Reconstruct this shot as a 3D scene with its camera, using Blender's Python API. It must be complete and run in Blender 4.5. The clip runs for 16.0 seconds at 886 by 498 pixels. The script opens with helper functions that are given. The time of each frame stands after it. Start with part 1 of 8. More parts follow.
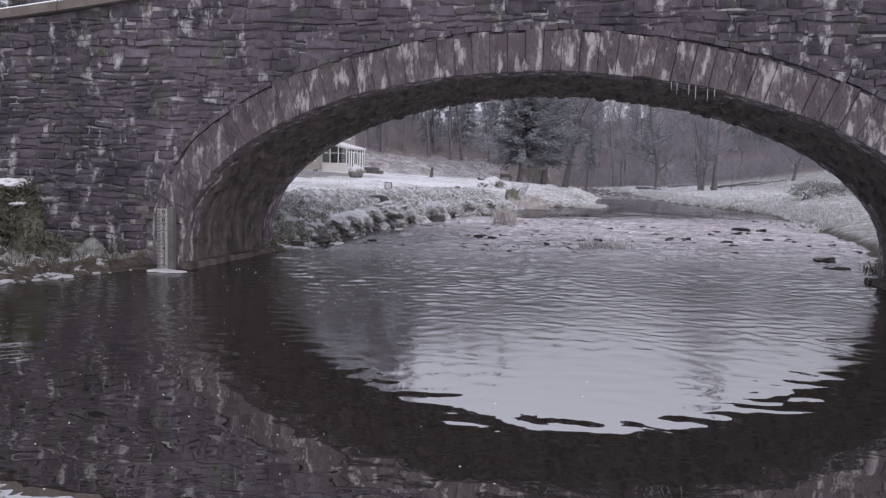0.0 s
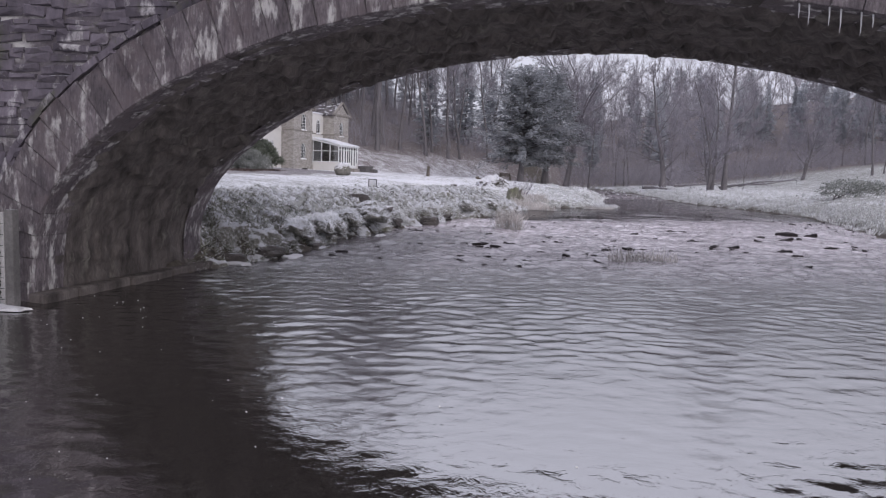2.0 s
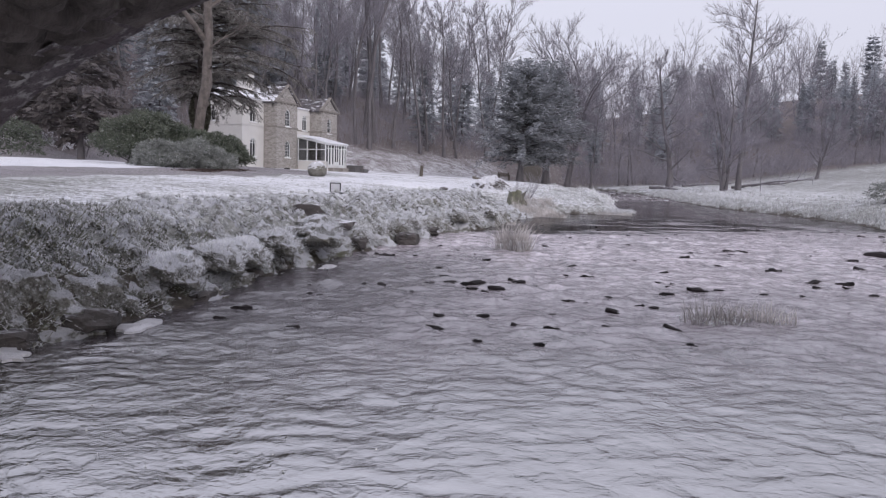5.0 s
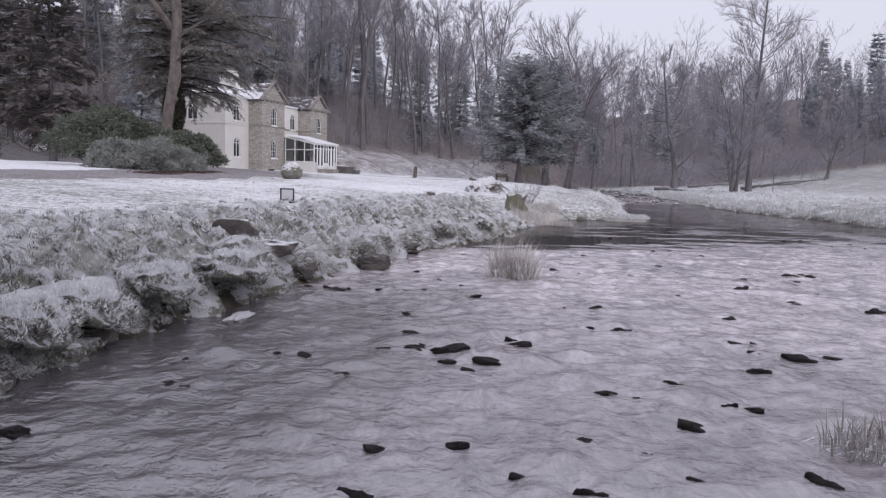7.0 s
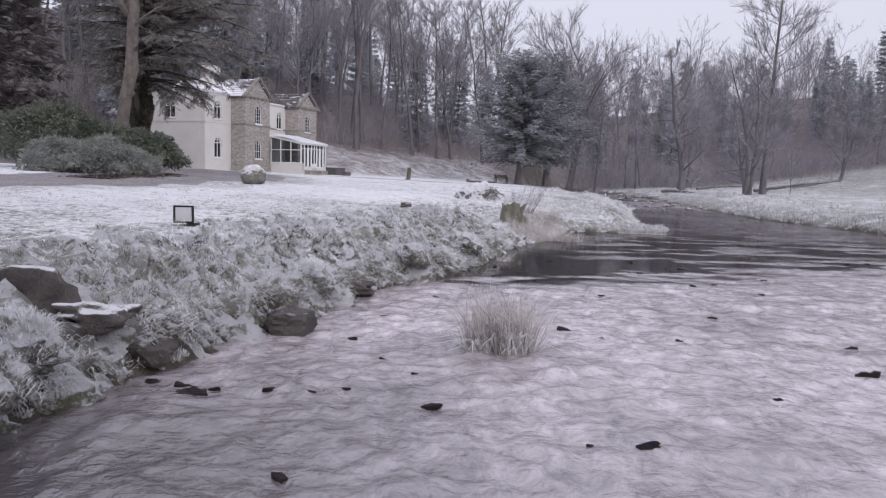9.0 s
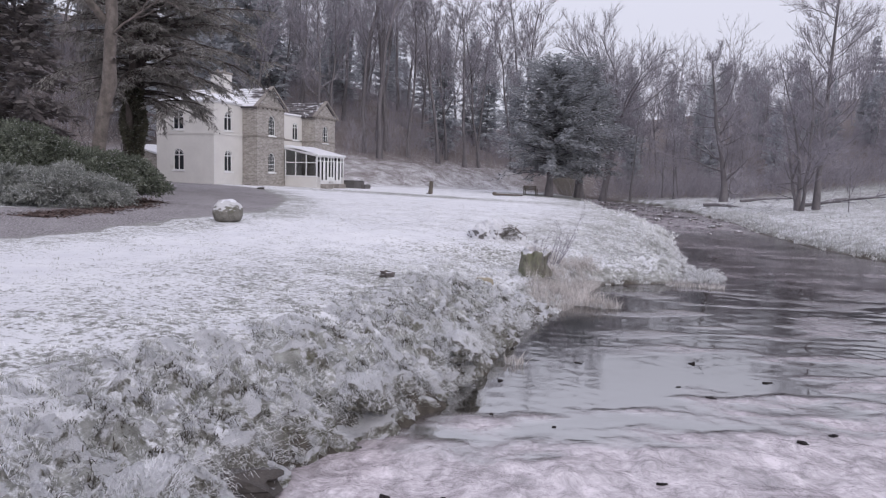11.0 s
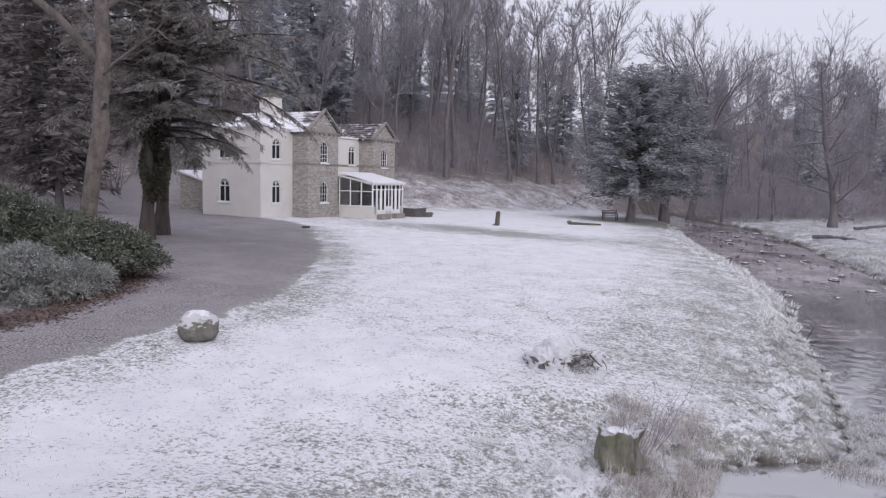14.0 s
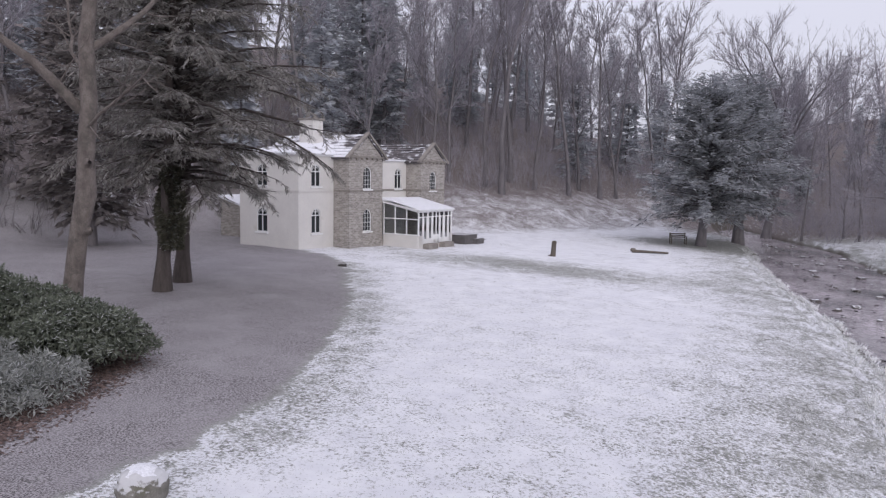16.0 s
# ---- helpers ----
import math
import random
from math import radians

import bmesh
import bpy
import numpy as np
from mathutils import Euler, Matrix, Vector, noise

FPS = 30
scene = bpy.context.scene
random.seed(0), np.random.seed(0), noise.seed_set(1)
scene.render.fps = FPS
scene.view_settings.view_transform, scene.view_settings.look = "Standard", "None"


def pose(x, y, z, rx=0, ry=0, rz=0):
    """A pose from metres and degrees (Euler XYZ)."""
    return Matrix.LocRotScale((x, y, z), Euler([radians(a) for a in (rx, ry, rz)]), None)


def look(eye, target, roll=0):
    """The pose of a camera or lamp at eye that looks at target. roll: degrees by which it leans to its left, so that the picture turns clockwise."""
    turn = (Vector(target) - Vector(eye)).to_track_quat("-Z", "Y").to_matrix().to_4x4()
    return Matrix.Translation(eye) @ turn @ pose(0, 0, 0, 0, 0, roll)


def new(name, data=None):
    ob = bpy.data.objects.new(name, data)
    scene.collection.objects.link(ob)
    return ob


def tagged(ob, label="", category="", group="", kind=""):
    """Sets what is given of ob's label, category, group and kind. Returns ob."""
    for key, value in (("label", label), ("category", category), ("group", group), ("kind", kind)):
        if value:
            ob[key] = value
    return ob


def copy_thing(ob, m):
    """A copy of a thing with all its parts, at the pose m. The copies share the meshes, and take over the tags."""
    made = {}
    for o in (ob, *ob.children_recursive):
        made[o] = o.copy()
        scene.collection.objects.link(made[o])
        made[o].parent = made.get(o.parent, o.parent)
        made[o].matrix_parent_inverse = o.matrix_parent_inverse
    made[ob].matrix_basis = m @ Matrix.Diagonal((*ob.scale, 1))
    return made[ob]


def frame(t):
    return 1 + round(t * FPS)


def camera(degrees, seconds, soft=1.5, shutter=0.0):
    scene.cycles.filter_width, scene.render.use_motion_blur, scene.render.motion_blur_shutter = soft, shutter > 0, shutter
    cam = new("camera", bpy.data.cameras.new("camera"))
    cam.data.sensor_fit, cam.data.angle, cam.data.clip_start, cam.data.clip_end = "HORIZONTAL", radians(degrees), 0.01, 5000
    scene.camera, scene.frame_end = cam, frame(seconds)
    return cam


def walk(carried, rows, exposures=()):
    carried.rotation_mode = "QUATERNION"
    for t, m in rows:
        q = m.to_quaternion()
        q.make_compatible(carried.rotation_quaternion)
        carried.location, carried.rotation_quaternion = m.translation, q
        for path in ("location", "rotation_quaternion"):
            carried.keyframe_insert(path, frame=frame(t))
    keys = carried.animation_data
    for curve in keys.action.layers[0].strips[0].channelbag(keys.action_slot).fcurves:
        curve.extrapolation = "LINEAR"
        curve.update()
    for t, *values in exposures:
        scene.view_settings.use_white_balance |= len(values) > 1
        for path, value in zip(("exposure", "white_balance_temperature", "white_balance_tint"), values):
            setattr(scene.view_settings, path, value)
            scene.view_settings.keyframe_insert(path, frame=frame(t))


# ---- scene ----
cam = camera(62.0, 16.0, soft=1.2)
PATH = [
    (0, (0.201, 0.786, 1.459), (0.102, 2.774, 1.261), 1.8),
    (0.5, (0.19, 1.609, 1.398), (0.092, 3.597, 1.201), 1.8),
    (1, (0.17, 2.553, 1.377), (0.074, 4.541, 1.18), 1.8),
    (1.5, (0.164, 3.402, 1.359), (0.067, 5.39, 1.162), 1.8),
    (2, (0.155, 4.375, 1.33), (0.061, 6.363, 1.133), 1.8),
    (2.5, (0.149, 5.258, 1.318), (0.055, 7.246, 1.122), 1.8),
    (3, (0.149, 6.234, 1.314), (0.057, 8.222, 1.117), 1.7),
    (3.5, (0.169, 7.059, 1.325), (0.077, 9.048, 1.128), 1.8),
    (4, (0.186, 7.89, 1.344), (0.095, 9.878, 1.146), 1.8),
    (6.5, (0.324, 11.801, 1.481), (0.239, 13.789, 1.282), 1.5),
    (7, (0.378, 12.877, 1.464), (0.293, 14.866, 1.267), 1.5),
    (7.5, (0.439, 13.953, 1.4), (0.353, 15.942, 1.205), 1.6),
    (8, (0.559, 14.792, 1.395), (0.472, 16.781, 1.2), 1.5),
    (8.5, (0.616, 15.819, 1.454), (0.531, 17.807, 1.258), 1.5),
    (9, (0.687, 16.824, 1.628), (0.6, 18.812, 1.431), 1.5),
    (11.5, (1.14, 22.077, 2.869), (0.935, 24.057, 2.677), 1.4),
    (12, (1.142, 23.151, 3.189), (0.905, 25.128, 2.997), 1.4),
    (12.5, (1.15, 24.105, 3.543), (0.879, 26.077, 3.352), 1.4),
    (13, (1.144, 25.102, 3.881), (0.841, 27.07, 3.69), 1.4),
    (13.5, (1.156, 26.063, 4.26), (0.818, 28.024, 4.067), 1.3),
    (14, (1.125, 27.081, 4.675), (0.747, 29.035, 4.481), 1.2),
    (14.5, (0.985, 28.233, 5.027), (0.567, 30.179, 4.836), 1.0),
    (15, (0.999, 29.154, 5.509), (0.54, 31.091, 5.316), 1.1),
    (15.5, (1.042, 30.133, 6.038), (0.54, 32.059, 5.842), 1.0),
    (16, (0.994, 31.236, 6.522), (0.454, 33.152, 6.324), 0.9),
]
walk(cam, [(r[0], look(r[1], r[2], r[3])) for r in PATH], [(0, 0.15), (16, 0.15)])

# ---- sky and light: flat grey winter overcast ----
SUN_EL, SUN_AZ = 32.0, 150.0
world = bpy.data.worlds.new("overcast_sky")
scene.world = world
world.use_nodes = True
wn, wl = world.node_tree.nodes, world.node_tree.links
sky = wn.new("ShaderNodeTexSky")
sky.sky_type, sky.sun_disc = "NISHITA", False
sky.sun_elevation, sky.sun_rotation = radians(SUN_EL), radians(SUN_AZ)
sky.air_density, sky.dust_density = 1.0, 4.0
dim = wn.new("ShaderNodeVectorMath")
dim.operation = "SCALE"
dim.inputs["Scale"].default_value = 0.1
wl.new(sky.outputs[0], dim.inputs[0])
veil = wn.new("ShaderNodeMixRGB")
veil.inputs["Fac"].default_value = 0.86
veil.inputs["Color2"].default_value = (0.745, 0.738, 0.862, 1)
wl.new(dim.outputs[0], veil.inputs["Color1"])
wl.new(veil.outputs[0], wn["Background"].inputs["Color"])
# the cloud is a little brighter overhead than at the horizon
up = wn.new("ShaderNodeSeparateXYZ")
co = wn.new("ShaderNodeTexCoord")
wl.new(co.outputs["Generated"], up.inputs[0])
rise = wn.new("ShaderNodeMapRange")
rise.inputs["To Min"].default_value, rise.inputs["To Max"].default_value = 0.90, 1.30
wl.new(up.outputs["Z"], rise.inputs["Value"])
wl.new(rise.outputs[0], wn["Background"].inputs["Strength"])

sun = new("sun", bpy.data.lights.new("sun", "SUN"))
sun.data.energy, sun.data.angle, sun.data.color = 0.6, radians(40), (1.0, 0.98, 0.98)
az, el = radians(SUN_AZ), radians(SUN_EL)
sun.matrix_world = look((math.sin(az) * 60, math.cos(az) * 60, 60 * math.tan(el)), (0, 0, 0))

# ---- materials ----
def mat(name, c1, c2, scale=3.0, rough=0.85, bump=0.2, bscale=20.0, c3=None, c3_at=0.62, c3_scale=1.0, stretch=(1, 1, 1),
        snow=0.0, snow_at=0.55, snow_scale=4.0, vary=0.0, bdist=0.02, metal=0.0, spec=0.3, moss=None, moss_at=0.6, thin=0.0, grain=0.35):
    """Two tones mixed by noise, a third tone in patches, snow that lies on what faces up, fine bump."""
    m = bpy.data.materials.new(name)
    m.use_nodes = True
    N, K = m.node_tree.nodes, m.node_tree.links
    b = N["Principled BSDF"]
    b.inputs["Roughness"].default_value, b.inputs["Metallic"].default_value = rough, metal
    b.inputs["Specular IOR Level"].default_value = spec
    geo = N.new("ShaderNodeNewGeometry")
    mp = N.new("ShaderNodeMapping")
    mp.inputs["Scale"].default_value = stretch
    K.new(geo.outputs["Position"], mp.inputs["Vector"])

    def tex(sc, detail=6.0, rgh=0.6, src=mp):
        t = N.new("ShaderNodeTexNoise")
        t.inputs["Scale"].default_value, t.inputs["Detail"].default_value, t.inputs["Roughness"].default_value = sc, detail, rgh
        K.new(src.outputs["Vector"] if src is mp else src.outputs["Position"], t.inputs["Vector"])
        return t

    def ramp(src, a, z):
        r = N.new("ShaderNodeMapRange")
        r.inputs["From Min"].default_value, r.inputs["From Max"].default_value = a, z
        K.new(src, r.inputs["Value"])
        return r.outputs[0]

    def mix(fac, a, z, kind="MIX"):
        x = N.new("ShaderNodeMixRGB")
        x.blend_type = kind
        for sock, v in (("Fac", fac), ("Color1", a), ("Color2", z)):
            if isinstance(v, (int, float)):
                x.inputs[sock].default_value = v
            elif isinstance(v, tuple):
                x.inputs[sock].default_value = (*v, 1)
            else:
                K.new(v, x.inputs[sock])
        return x.outputs[0]

    col = mix(ramp(tex(scale).outputs[0], 0.32, 0.68), c1, c2)
    fine = tex(scale * 9, 4.0)
    col = mix(grain, col, mix(ramp(fine.outputs[0], 0.3, 0.7), (0.45, 0.45, 0.45), (1.4, 1.4, 1.4)), "MULTIPLY")
    if vary:
        info = N.new("ShaderNodeObjectInfo")
        r2 = N.new("ShaderNodeMapRange")
        r2.inputs["To Min"].default_value, r2.inputs["To Max"].default_value = 1 - vary, 1 + vary
        K.new(info.outputs["Random"], r2.inputs["Value"])
        isl = N.new("ShaderNodeMapRange")
        isl.inputs["To Min"].default_value, isl.inputs["To Max"].default_value = 1 - vary, 1 + vary
        K.new(geo.outputs["Random Per Island"], isl.inputs["Value"])
        for v in (r2, isl):
            col = mix(1.0, col, v.outputs[0], "MULTIPLY")
    if c3:
        t3 = tex(c3_scale, 8.0, 0.65)
        col = mix(ramp(t3.outputs[0], c3_at - 0.03, c3_at + 0.07), col, c3)
    if moss:
        tm = tex(2.3, 7.0, 0.7, geo)
        col = mix(ramp(tm.outputs[0], moss_at - 0.05, moss_at + 0.1), col, moss)
    if snow > 0:
        sep = N.new("ShaderNodeSeparateXYZ")
        K.new(geo.outputs["Normal"], sep.inputs[0])
        ts = tex(snow_scale, 8.0, 0.7, geo)
        add = N.new("ShaderNodeMath")
        add.operation = "MULTIPLY_ADD"
        K.new(ts.outputs[0], add.inputs[0])
        add.inputs[1].default_value = 1.1
        K.new(sep.outputs["Z"], add.inputs[2])
        f = ramp(add.outputs[0], snow_at + 0.50, snow_at + 0.66)
        fm = N.new("ShaderNodeMath")
        fm.operation = "MULTIPLY"
        K.new(f, fm.inputs[0])
        fm.inputs[1].default_value = snow
        col = mix(fm.outputs[0], col, (0.78, 0.78, 0.82))
    K.new(col, b.inputs["Base Color"])
    if bump:
        bp = N.new("ShaderNodeBump")
        bp.inputs["Strength"].default_value, bp.inputs["Distance"].default_value = bump, bdist
        K.new(tex(bscale, 6.0, 0.65).outputs[0], bp.inputs["Height"])
        K.new(bp.outputs[0], b.inputs["Normal"])
    if thin:  # light comes through leaves and needles
        tl, both = N.new("ShaderNodeBsdfTranslucent"), N.new("ShaderNodeMixShader")
        K.new(col, tl.inputs["Color"])
        both.inputs[0].default_value = thin
        K.new(b.outputs[0], both.inputs[1])
        K.new(tl.outputs[0], both.inputs[2])
        K.new(both.outputs[0], N["Material Output"].inputs["Surface"])
    return m


SNOW = mat("snow", (0.80, 0.80, 0.83), (0.70, 0.70, 0.75), 3, 0.7, 0.5, 30, bdist=0.01)
BRIDGE = mat("bridge_stone", (0.15, 0.13, 0.155), (0.058, 0.05, 0.064), 2.5, 0.9, 0.9, 14, c3=(0.46, 0.44, 0.45), c3_at=0.60, c3_scale=4.6,
             stretch=(1, 1, 0.5), vary=0.24, snow=0.7, snow_at=0.95, moss=(0.10, 0.10, 0.075), moss_at=0.60)
LOWSTONE = mat("limed_bridge_stone", (0.21, 0.19, 0.19), (0.09, 0.08, 0.082), 3.0, 0.9, 0.9, 14, c3=(0.50, 0.48, 0.46), c3_at=0.535, c3_scale=5.0,
               stretch=(1, 1, 0.55), vary=0.22, moss=(0.13, 0.125, 0.09), moss_at=0.58)
RING = mat("arch_ring_stone", (0.195, 0.168, 0.182), (0.08, 0.068, 0.078), 5.5, 0.9, 1.0, 16, c3=(0.46, 0.44, 0.44), c3_at=0.55, c3_scale=9.0,
           stretch=(1, 1, 0.30), vary=0.11, moss=(0.125, 0.102, 0.110), moss_at=0.55, bdist=0.05, grain=0.7)
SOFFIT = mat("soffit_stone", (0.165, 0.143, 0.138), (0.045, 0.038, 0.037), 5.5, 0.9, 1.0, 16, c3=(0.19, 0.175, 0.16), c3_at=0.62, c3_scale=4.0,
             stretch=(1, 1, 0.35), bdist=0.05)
MORTAR = mat("mortar", (0.20, 0.18, 0.195), (0.085, 0.074, 0.085), 4, 0.95, 0.8, 25, c3=(0.46, 0.44, 0.44), c3_at=0.54, c3_scale=1.7)
ROCK = mat("river_rock", (0.045, 0.038, 0.040), (0.016, 0.014, 0.015), 6, 0.75, 1.0, 25, vary=0.2, spec=0.12, bdist=0.04)
WETSTONE = mat("damp_bank_stone", (0.10, 0.088, 0.083), (0.045, 0.04, 0.038), 4, 0.7, 0.9, 18, snow=0.5, snow_at=1.0)
BANKROCK = mat("bank_rock", (0.15, 0.132, 0.128), (0.07, 0.062, 0.06), 4, 0.85, 1.0, 18, snow=0.9, snow_at=0.80, snow_scale=7, bdist=0.04)
TANSTONE = mat("tan_stone", (0.42, 0.37, 0.28), (0.27, 0.24, 0.18), 7, 0.9, 0.8, 22, snow=0.7, snow_at=0.75, snow_scale=8)
RENDER = mat("cream_render", (0.71, 0.69, 0.665), (0.65, 0.63, 0.61), 0.9, 0.85, 0.15, 40, c3=(0.56, 0.535, 0.49), c3_at=0.66, c3_scale=0.6, grain=0.06)
def coursed(m, angle, wide, high, light):
    """Lays coursed stones with pale joints over a wall material; angle turns the plan to the wall's lines."""
    N, K = m.node_tree.nodes, m.node_tree.links
    geo, turn, sep, add, com, br, mx = (N.new("ShaderNode" + k) for k in ("NewGeometry", "Mapping", "SeparateXYZ", "Math", "CombineXYZ", "TexBrick", "MixRGB"))
    turn.inputs["Rotation"].default_value = (0, 0, angle)
    K.new(geo.outputs["Position"], turn.inputs["Vector"])
    K.new(turn.outputs[0], sep.inputs[0])
    K.new(sep.outputs["X"], add.inputs[0])
    K.new(sep.outputs["Y"], add.inputs[1])
    K.new(add.outputs[0], com.inputs["X"])
    K.new(sep.outputs["Z"], com.inputs["Y"])
    K.new(com.outputs[0], br.inputs["Vector"])
    for k, v in (("Scale", 1.0), ("Brick Width", wide), ("Row Height", high), ("Mortar Size", 0.012), ("Mortar Smooth", 0.3), ("Bias", 0.0)):
        br.inputs[k].default_value = v
    br.inputs["Color1"].default_value, br.inputs["Color2"].default_value = (0.78, 0.765, 0.75, 1), (1.16, 1.15, 1.14, 1)
    br.inputs["Mortar"].default_value = (light, light, light, 1)
    b = N["Principled BSDF"]
    old = b.inputs["Base Color"].links[0].from_socket
    mx.blend_type = "MULTIPLY"
    mx.inputs["Fac"].default_value = 1.0
    K.new(old, mx.inputs["Color1"])
    K.new(br.outputs["Color"], mx.inputs["Color2"])
    K.new(mx.outputs[0], b.inputs["Base Color"])


HSTONE = mat("house_stone", (0.43, 0.405, 0.38), (0.28, 0.262, 0.25), 3.2, 0.9, 0.6, 12, c3=(0.17, 0.155, 0.145), c3_at=0.62, c3_scale=4.5, stretch=(1, 1, 2.6))
coursed(HSTONE, 0.299, 0.30, 0.115, 1.25)
DRESSED = mat("dressed_stone", (0.34, 0.31, 0.285), (0.22, 0.20, 0.185), 2.0, 0.9, 0.4, 20)
SLATE = mat("stone_slate", (0.16, 0.145, 0.15), (0.10, 0.09, 0.095), 3, 0.85, 0.4, 20, vary=0.25, c3=(0.80, 0.80, 0.84), c3_at=0.56, c3_scale=1.6, stretch=(1, 1, 2.2))
SNOWROOF = mat("snowy_slate", (0.16, 0.145, 0.15), (0.10, 0.09, 0.095), 3, 0.8, 0.4, 20, vary=0.2, c3=(0.80, 0.80, 0.84), c3_at=0.42, c3_scale=1.3, stretch=(0.5, 0.5, 1.5))
WHITE = mat("white_paint", (0.80, 0.80, 0.80), (0.75, 0.75, 0.76), 5, 0.5, 0.05, 60, grain=0.05)
DULLWHITE = mat("weathered_white_paint", (0.42, 0.41, 0.41), (0.30, 0.29, 0.295), 9, 0.6, 0.1, 60)
DARK = mat("dark_interior", (0.025, 0.025, 0.03), (0.015, 0.015, 0.018), 2, 0.6, 0.0)
IRON = mat("black_metal", (0.03, 0.03, 0.032), (0.02, 0.02, 0.022), 6, 0.5, 0.1, 40)
PALEFACE = mat("pale_lamp_face", (0.62, 0.62, 0.64), (0.55, 0.55, 0.58), 8, 0.35, 0.0)
WOOD = mat("weathered_wood", (0.17, 0.145, 0.12), (0.09, 0.078, 0.068), 5, 0.85, 0.6, 30, stretch=(1, 1, 0.2), snow=0.85, snow_at=0.8)
STUMPW = mat("stump_wood", (0.30, 0.285, 0.25), (0.13, 0.12, 0.105), 7, 0.9, 1.0, 16, stretch=(1, 1, 0.25), moss=(0.25, 0.26, 0.18), moss_at=0.50, snow=0.9, snow_at=0.60, snow_scale=9, bdist=0.06)
CUTWOOD = mat("cut_wood", (0.42, 0.33, 0.22), (0.30, 0.23, 0.16), 6, 0.85, 0.3, 30)
# Bark tone paled so that far trunks look veiled by haze.
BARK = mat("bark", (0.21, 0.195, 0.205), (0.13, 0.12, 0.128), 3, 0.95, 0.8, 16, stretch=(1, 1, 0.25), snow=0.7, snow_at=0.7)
PALEBARK = mat("pale_bark", (0.22, 0.19, 0.175), (0.115, 0.097, 0.09), 4.5, 0.9, 1.0, 14, stretch=(1, 1, 0.6), bdist=0.06, moss=(0.105, 0.095, 0.085), moss_at=0.56, c3=(0.15, 0.125, 0.11), c3_at=0.64, c3_scale=2.5)
YEWBARK = mat("fluted_bark", (0.105, 0.088, 0.082), (0.055, 0.046, 0.044), 4, 0.95, 0.9, 14, stretch=(1, 1, 0.12))
# Both twig tones are lifted towards the woods' haze, beyond their frost.
TWIG = mat("haze_frost_twig", (0.37, 0.348, 0.387), (0.25, 0.236, 0.266), 1.2, 0.95, 0.0, snow=0.4, snow_at=0.85, snow_scale=1.0)
FARTWIG = mat("haze_hoar_twig", (0.36, 0.34, 0.38), (0.27, 0.255, 0.285), 0.3, 0.95, 0.0, snow=0.3, snow_at=0.8, snow_scale=0.5)
# Needle colour darkened to carry the shade of the left slope.
DARKNEEDLE = mat("shade_needles", (0.24, 0.215, 0.21), (0.14, 0.127, 0.125), 1.5, 0.8, 0.0, vary=0.2, thin=0.4)
# Woodland conifers: aerial haze put into the base colour, plus a little frost.
FARNEEDLE = mat("haze_hoar_needles", (0.60, 0.615, 0.65), (0.44, 0.456, 0.49), 1.5, 0.8, 0.0, snow=0.2, snow_at=0.85, vary=0.15, thin=0.5)
# Lawn conifers, also lightened for haze beyond their frost.
NEEDLE = mat("haze_frost_needles", (0.44, 0.455, 0.475), (0.31, 0.322, 0.34), 1.5, 0.8, 0.0, snow=0.25, snow_at=0.80, snow_scale=2.0, vary=0.15, thin=0.5)
YEWLEAF = mat("yew_needles", (0.50, 0.475, 0.445), (0.33, 0.312, 0.294), 1.8, 0.8, 0.0, snow=0.4, snow_at=0.85, snow_scale=2.5, vary=0.3, thin=0.5)
LEAF = mat("evergreen_leaf", (0.225, 0.245, 0.195), (0.10, 0.115, 0.088), 2.0, 0.5, 0.0, snow=0.45, snow_at=0.82, snow_scale=3.0, vary=0.3, thin=0.3)
FROSTLEAF = mat("frosted_leaf", (0.50, 0.51, 0.49), (0.27, 0.285, 0.265), 2.5, 0.8, 0.0, snow=0.45, snow_at=0.7, snow_scale=3.0, vary=0.25, thin=0.3)
BLADE = mat("frosted_grass", (0.85, 0.85, 0.86), (0.62, 0.62, 0.60), 2.2, 0.9, 0.0, vary=0.30, snow=0.6, snow_at=0.7, snow_scale=2.0, thin=0.3)
GREENBLADE = mat("bank_grass", (0.42, 0.42, 0.39), (0.25, 0.252, 0.225), 1.5, 0.9, 0.0, vary=0.3, snow=0.7, snow_at=0.82, snow_scale=2.5)
MOSSBLADE = mat("bank_moss_grass", (0.36, 0.355, 0.28), (0.16, 0.16, 0.115), 2.5, 0.9, 0.0, vary=0.35, snow=0.75, snow_at=0.72, snow_scale=6.0)
IVY = mat("dull_ivy", (0.15, 0.145, 0.11), (0.07, 0.068, 0.052), 3.0, 0.7, 0.0, vary=0.3, snow=0.35, snow_at=0.9, thin=0.2)
DARKWEED = mat("dead_weeds", (0.13, 0.11, 0.085), (0.06, 0.052, 0.04), 3.0, 0.9, 0.0, vary=0.3, snow=0.4, snow_at=1.0)
TURF = mat("frosted_sod", (0.44, 0.43, 0.40), (0.11, 0.10, 0.08), 22, 0.95, 1.0, 55, c3=(0.70, 0.70, 0.72), c3_at=0.57, c3_scale=24.0, moss=(0.17, 0.17, 0.11), moss_at=0.60, snow=0.96, snow_at=0.56, snow_scale=8, bdist=0.06, grain=0.7)
WETTURF = mat("dark_sod", (0.22, 0.205, 0.165), (0.06, 0.054, 0.044), 18, 0.95, 1.0, 50, snow=0.8, snow_at=0.80, snow_scale=14, bdist=0.06, grain=0.7)
REED = mat("dry_reed", (0.66, 0.625, 0.61), (0.44, 0.405, 0.385), 4.0, 0.85, 0.0, vary=0.25, snow=0.6, snow_at=0.9, thin=0.25)
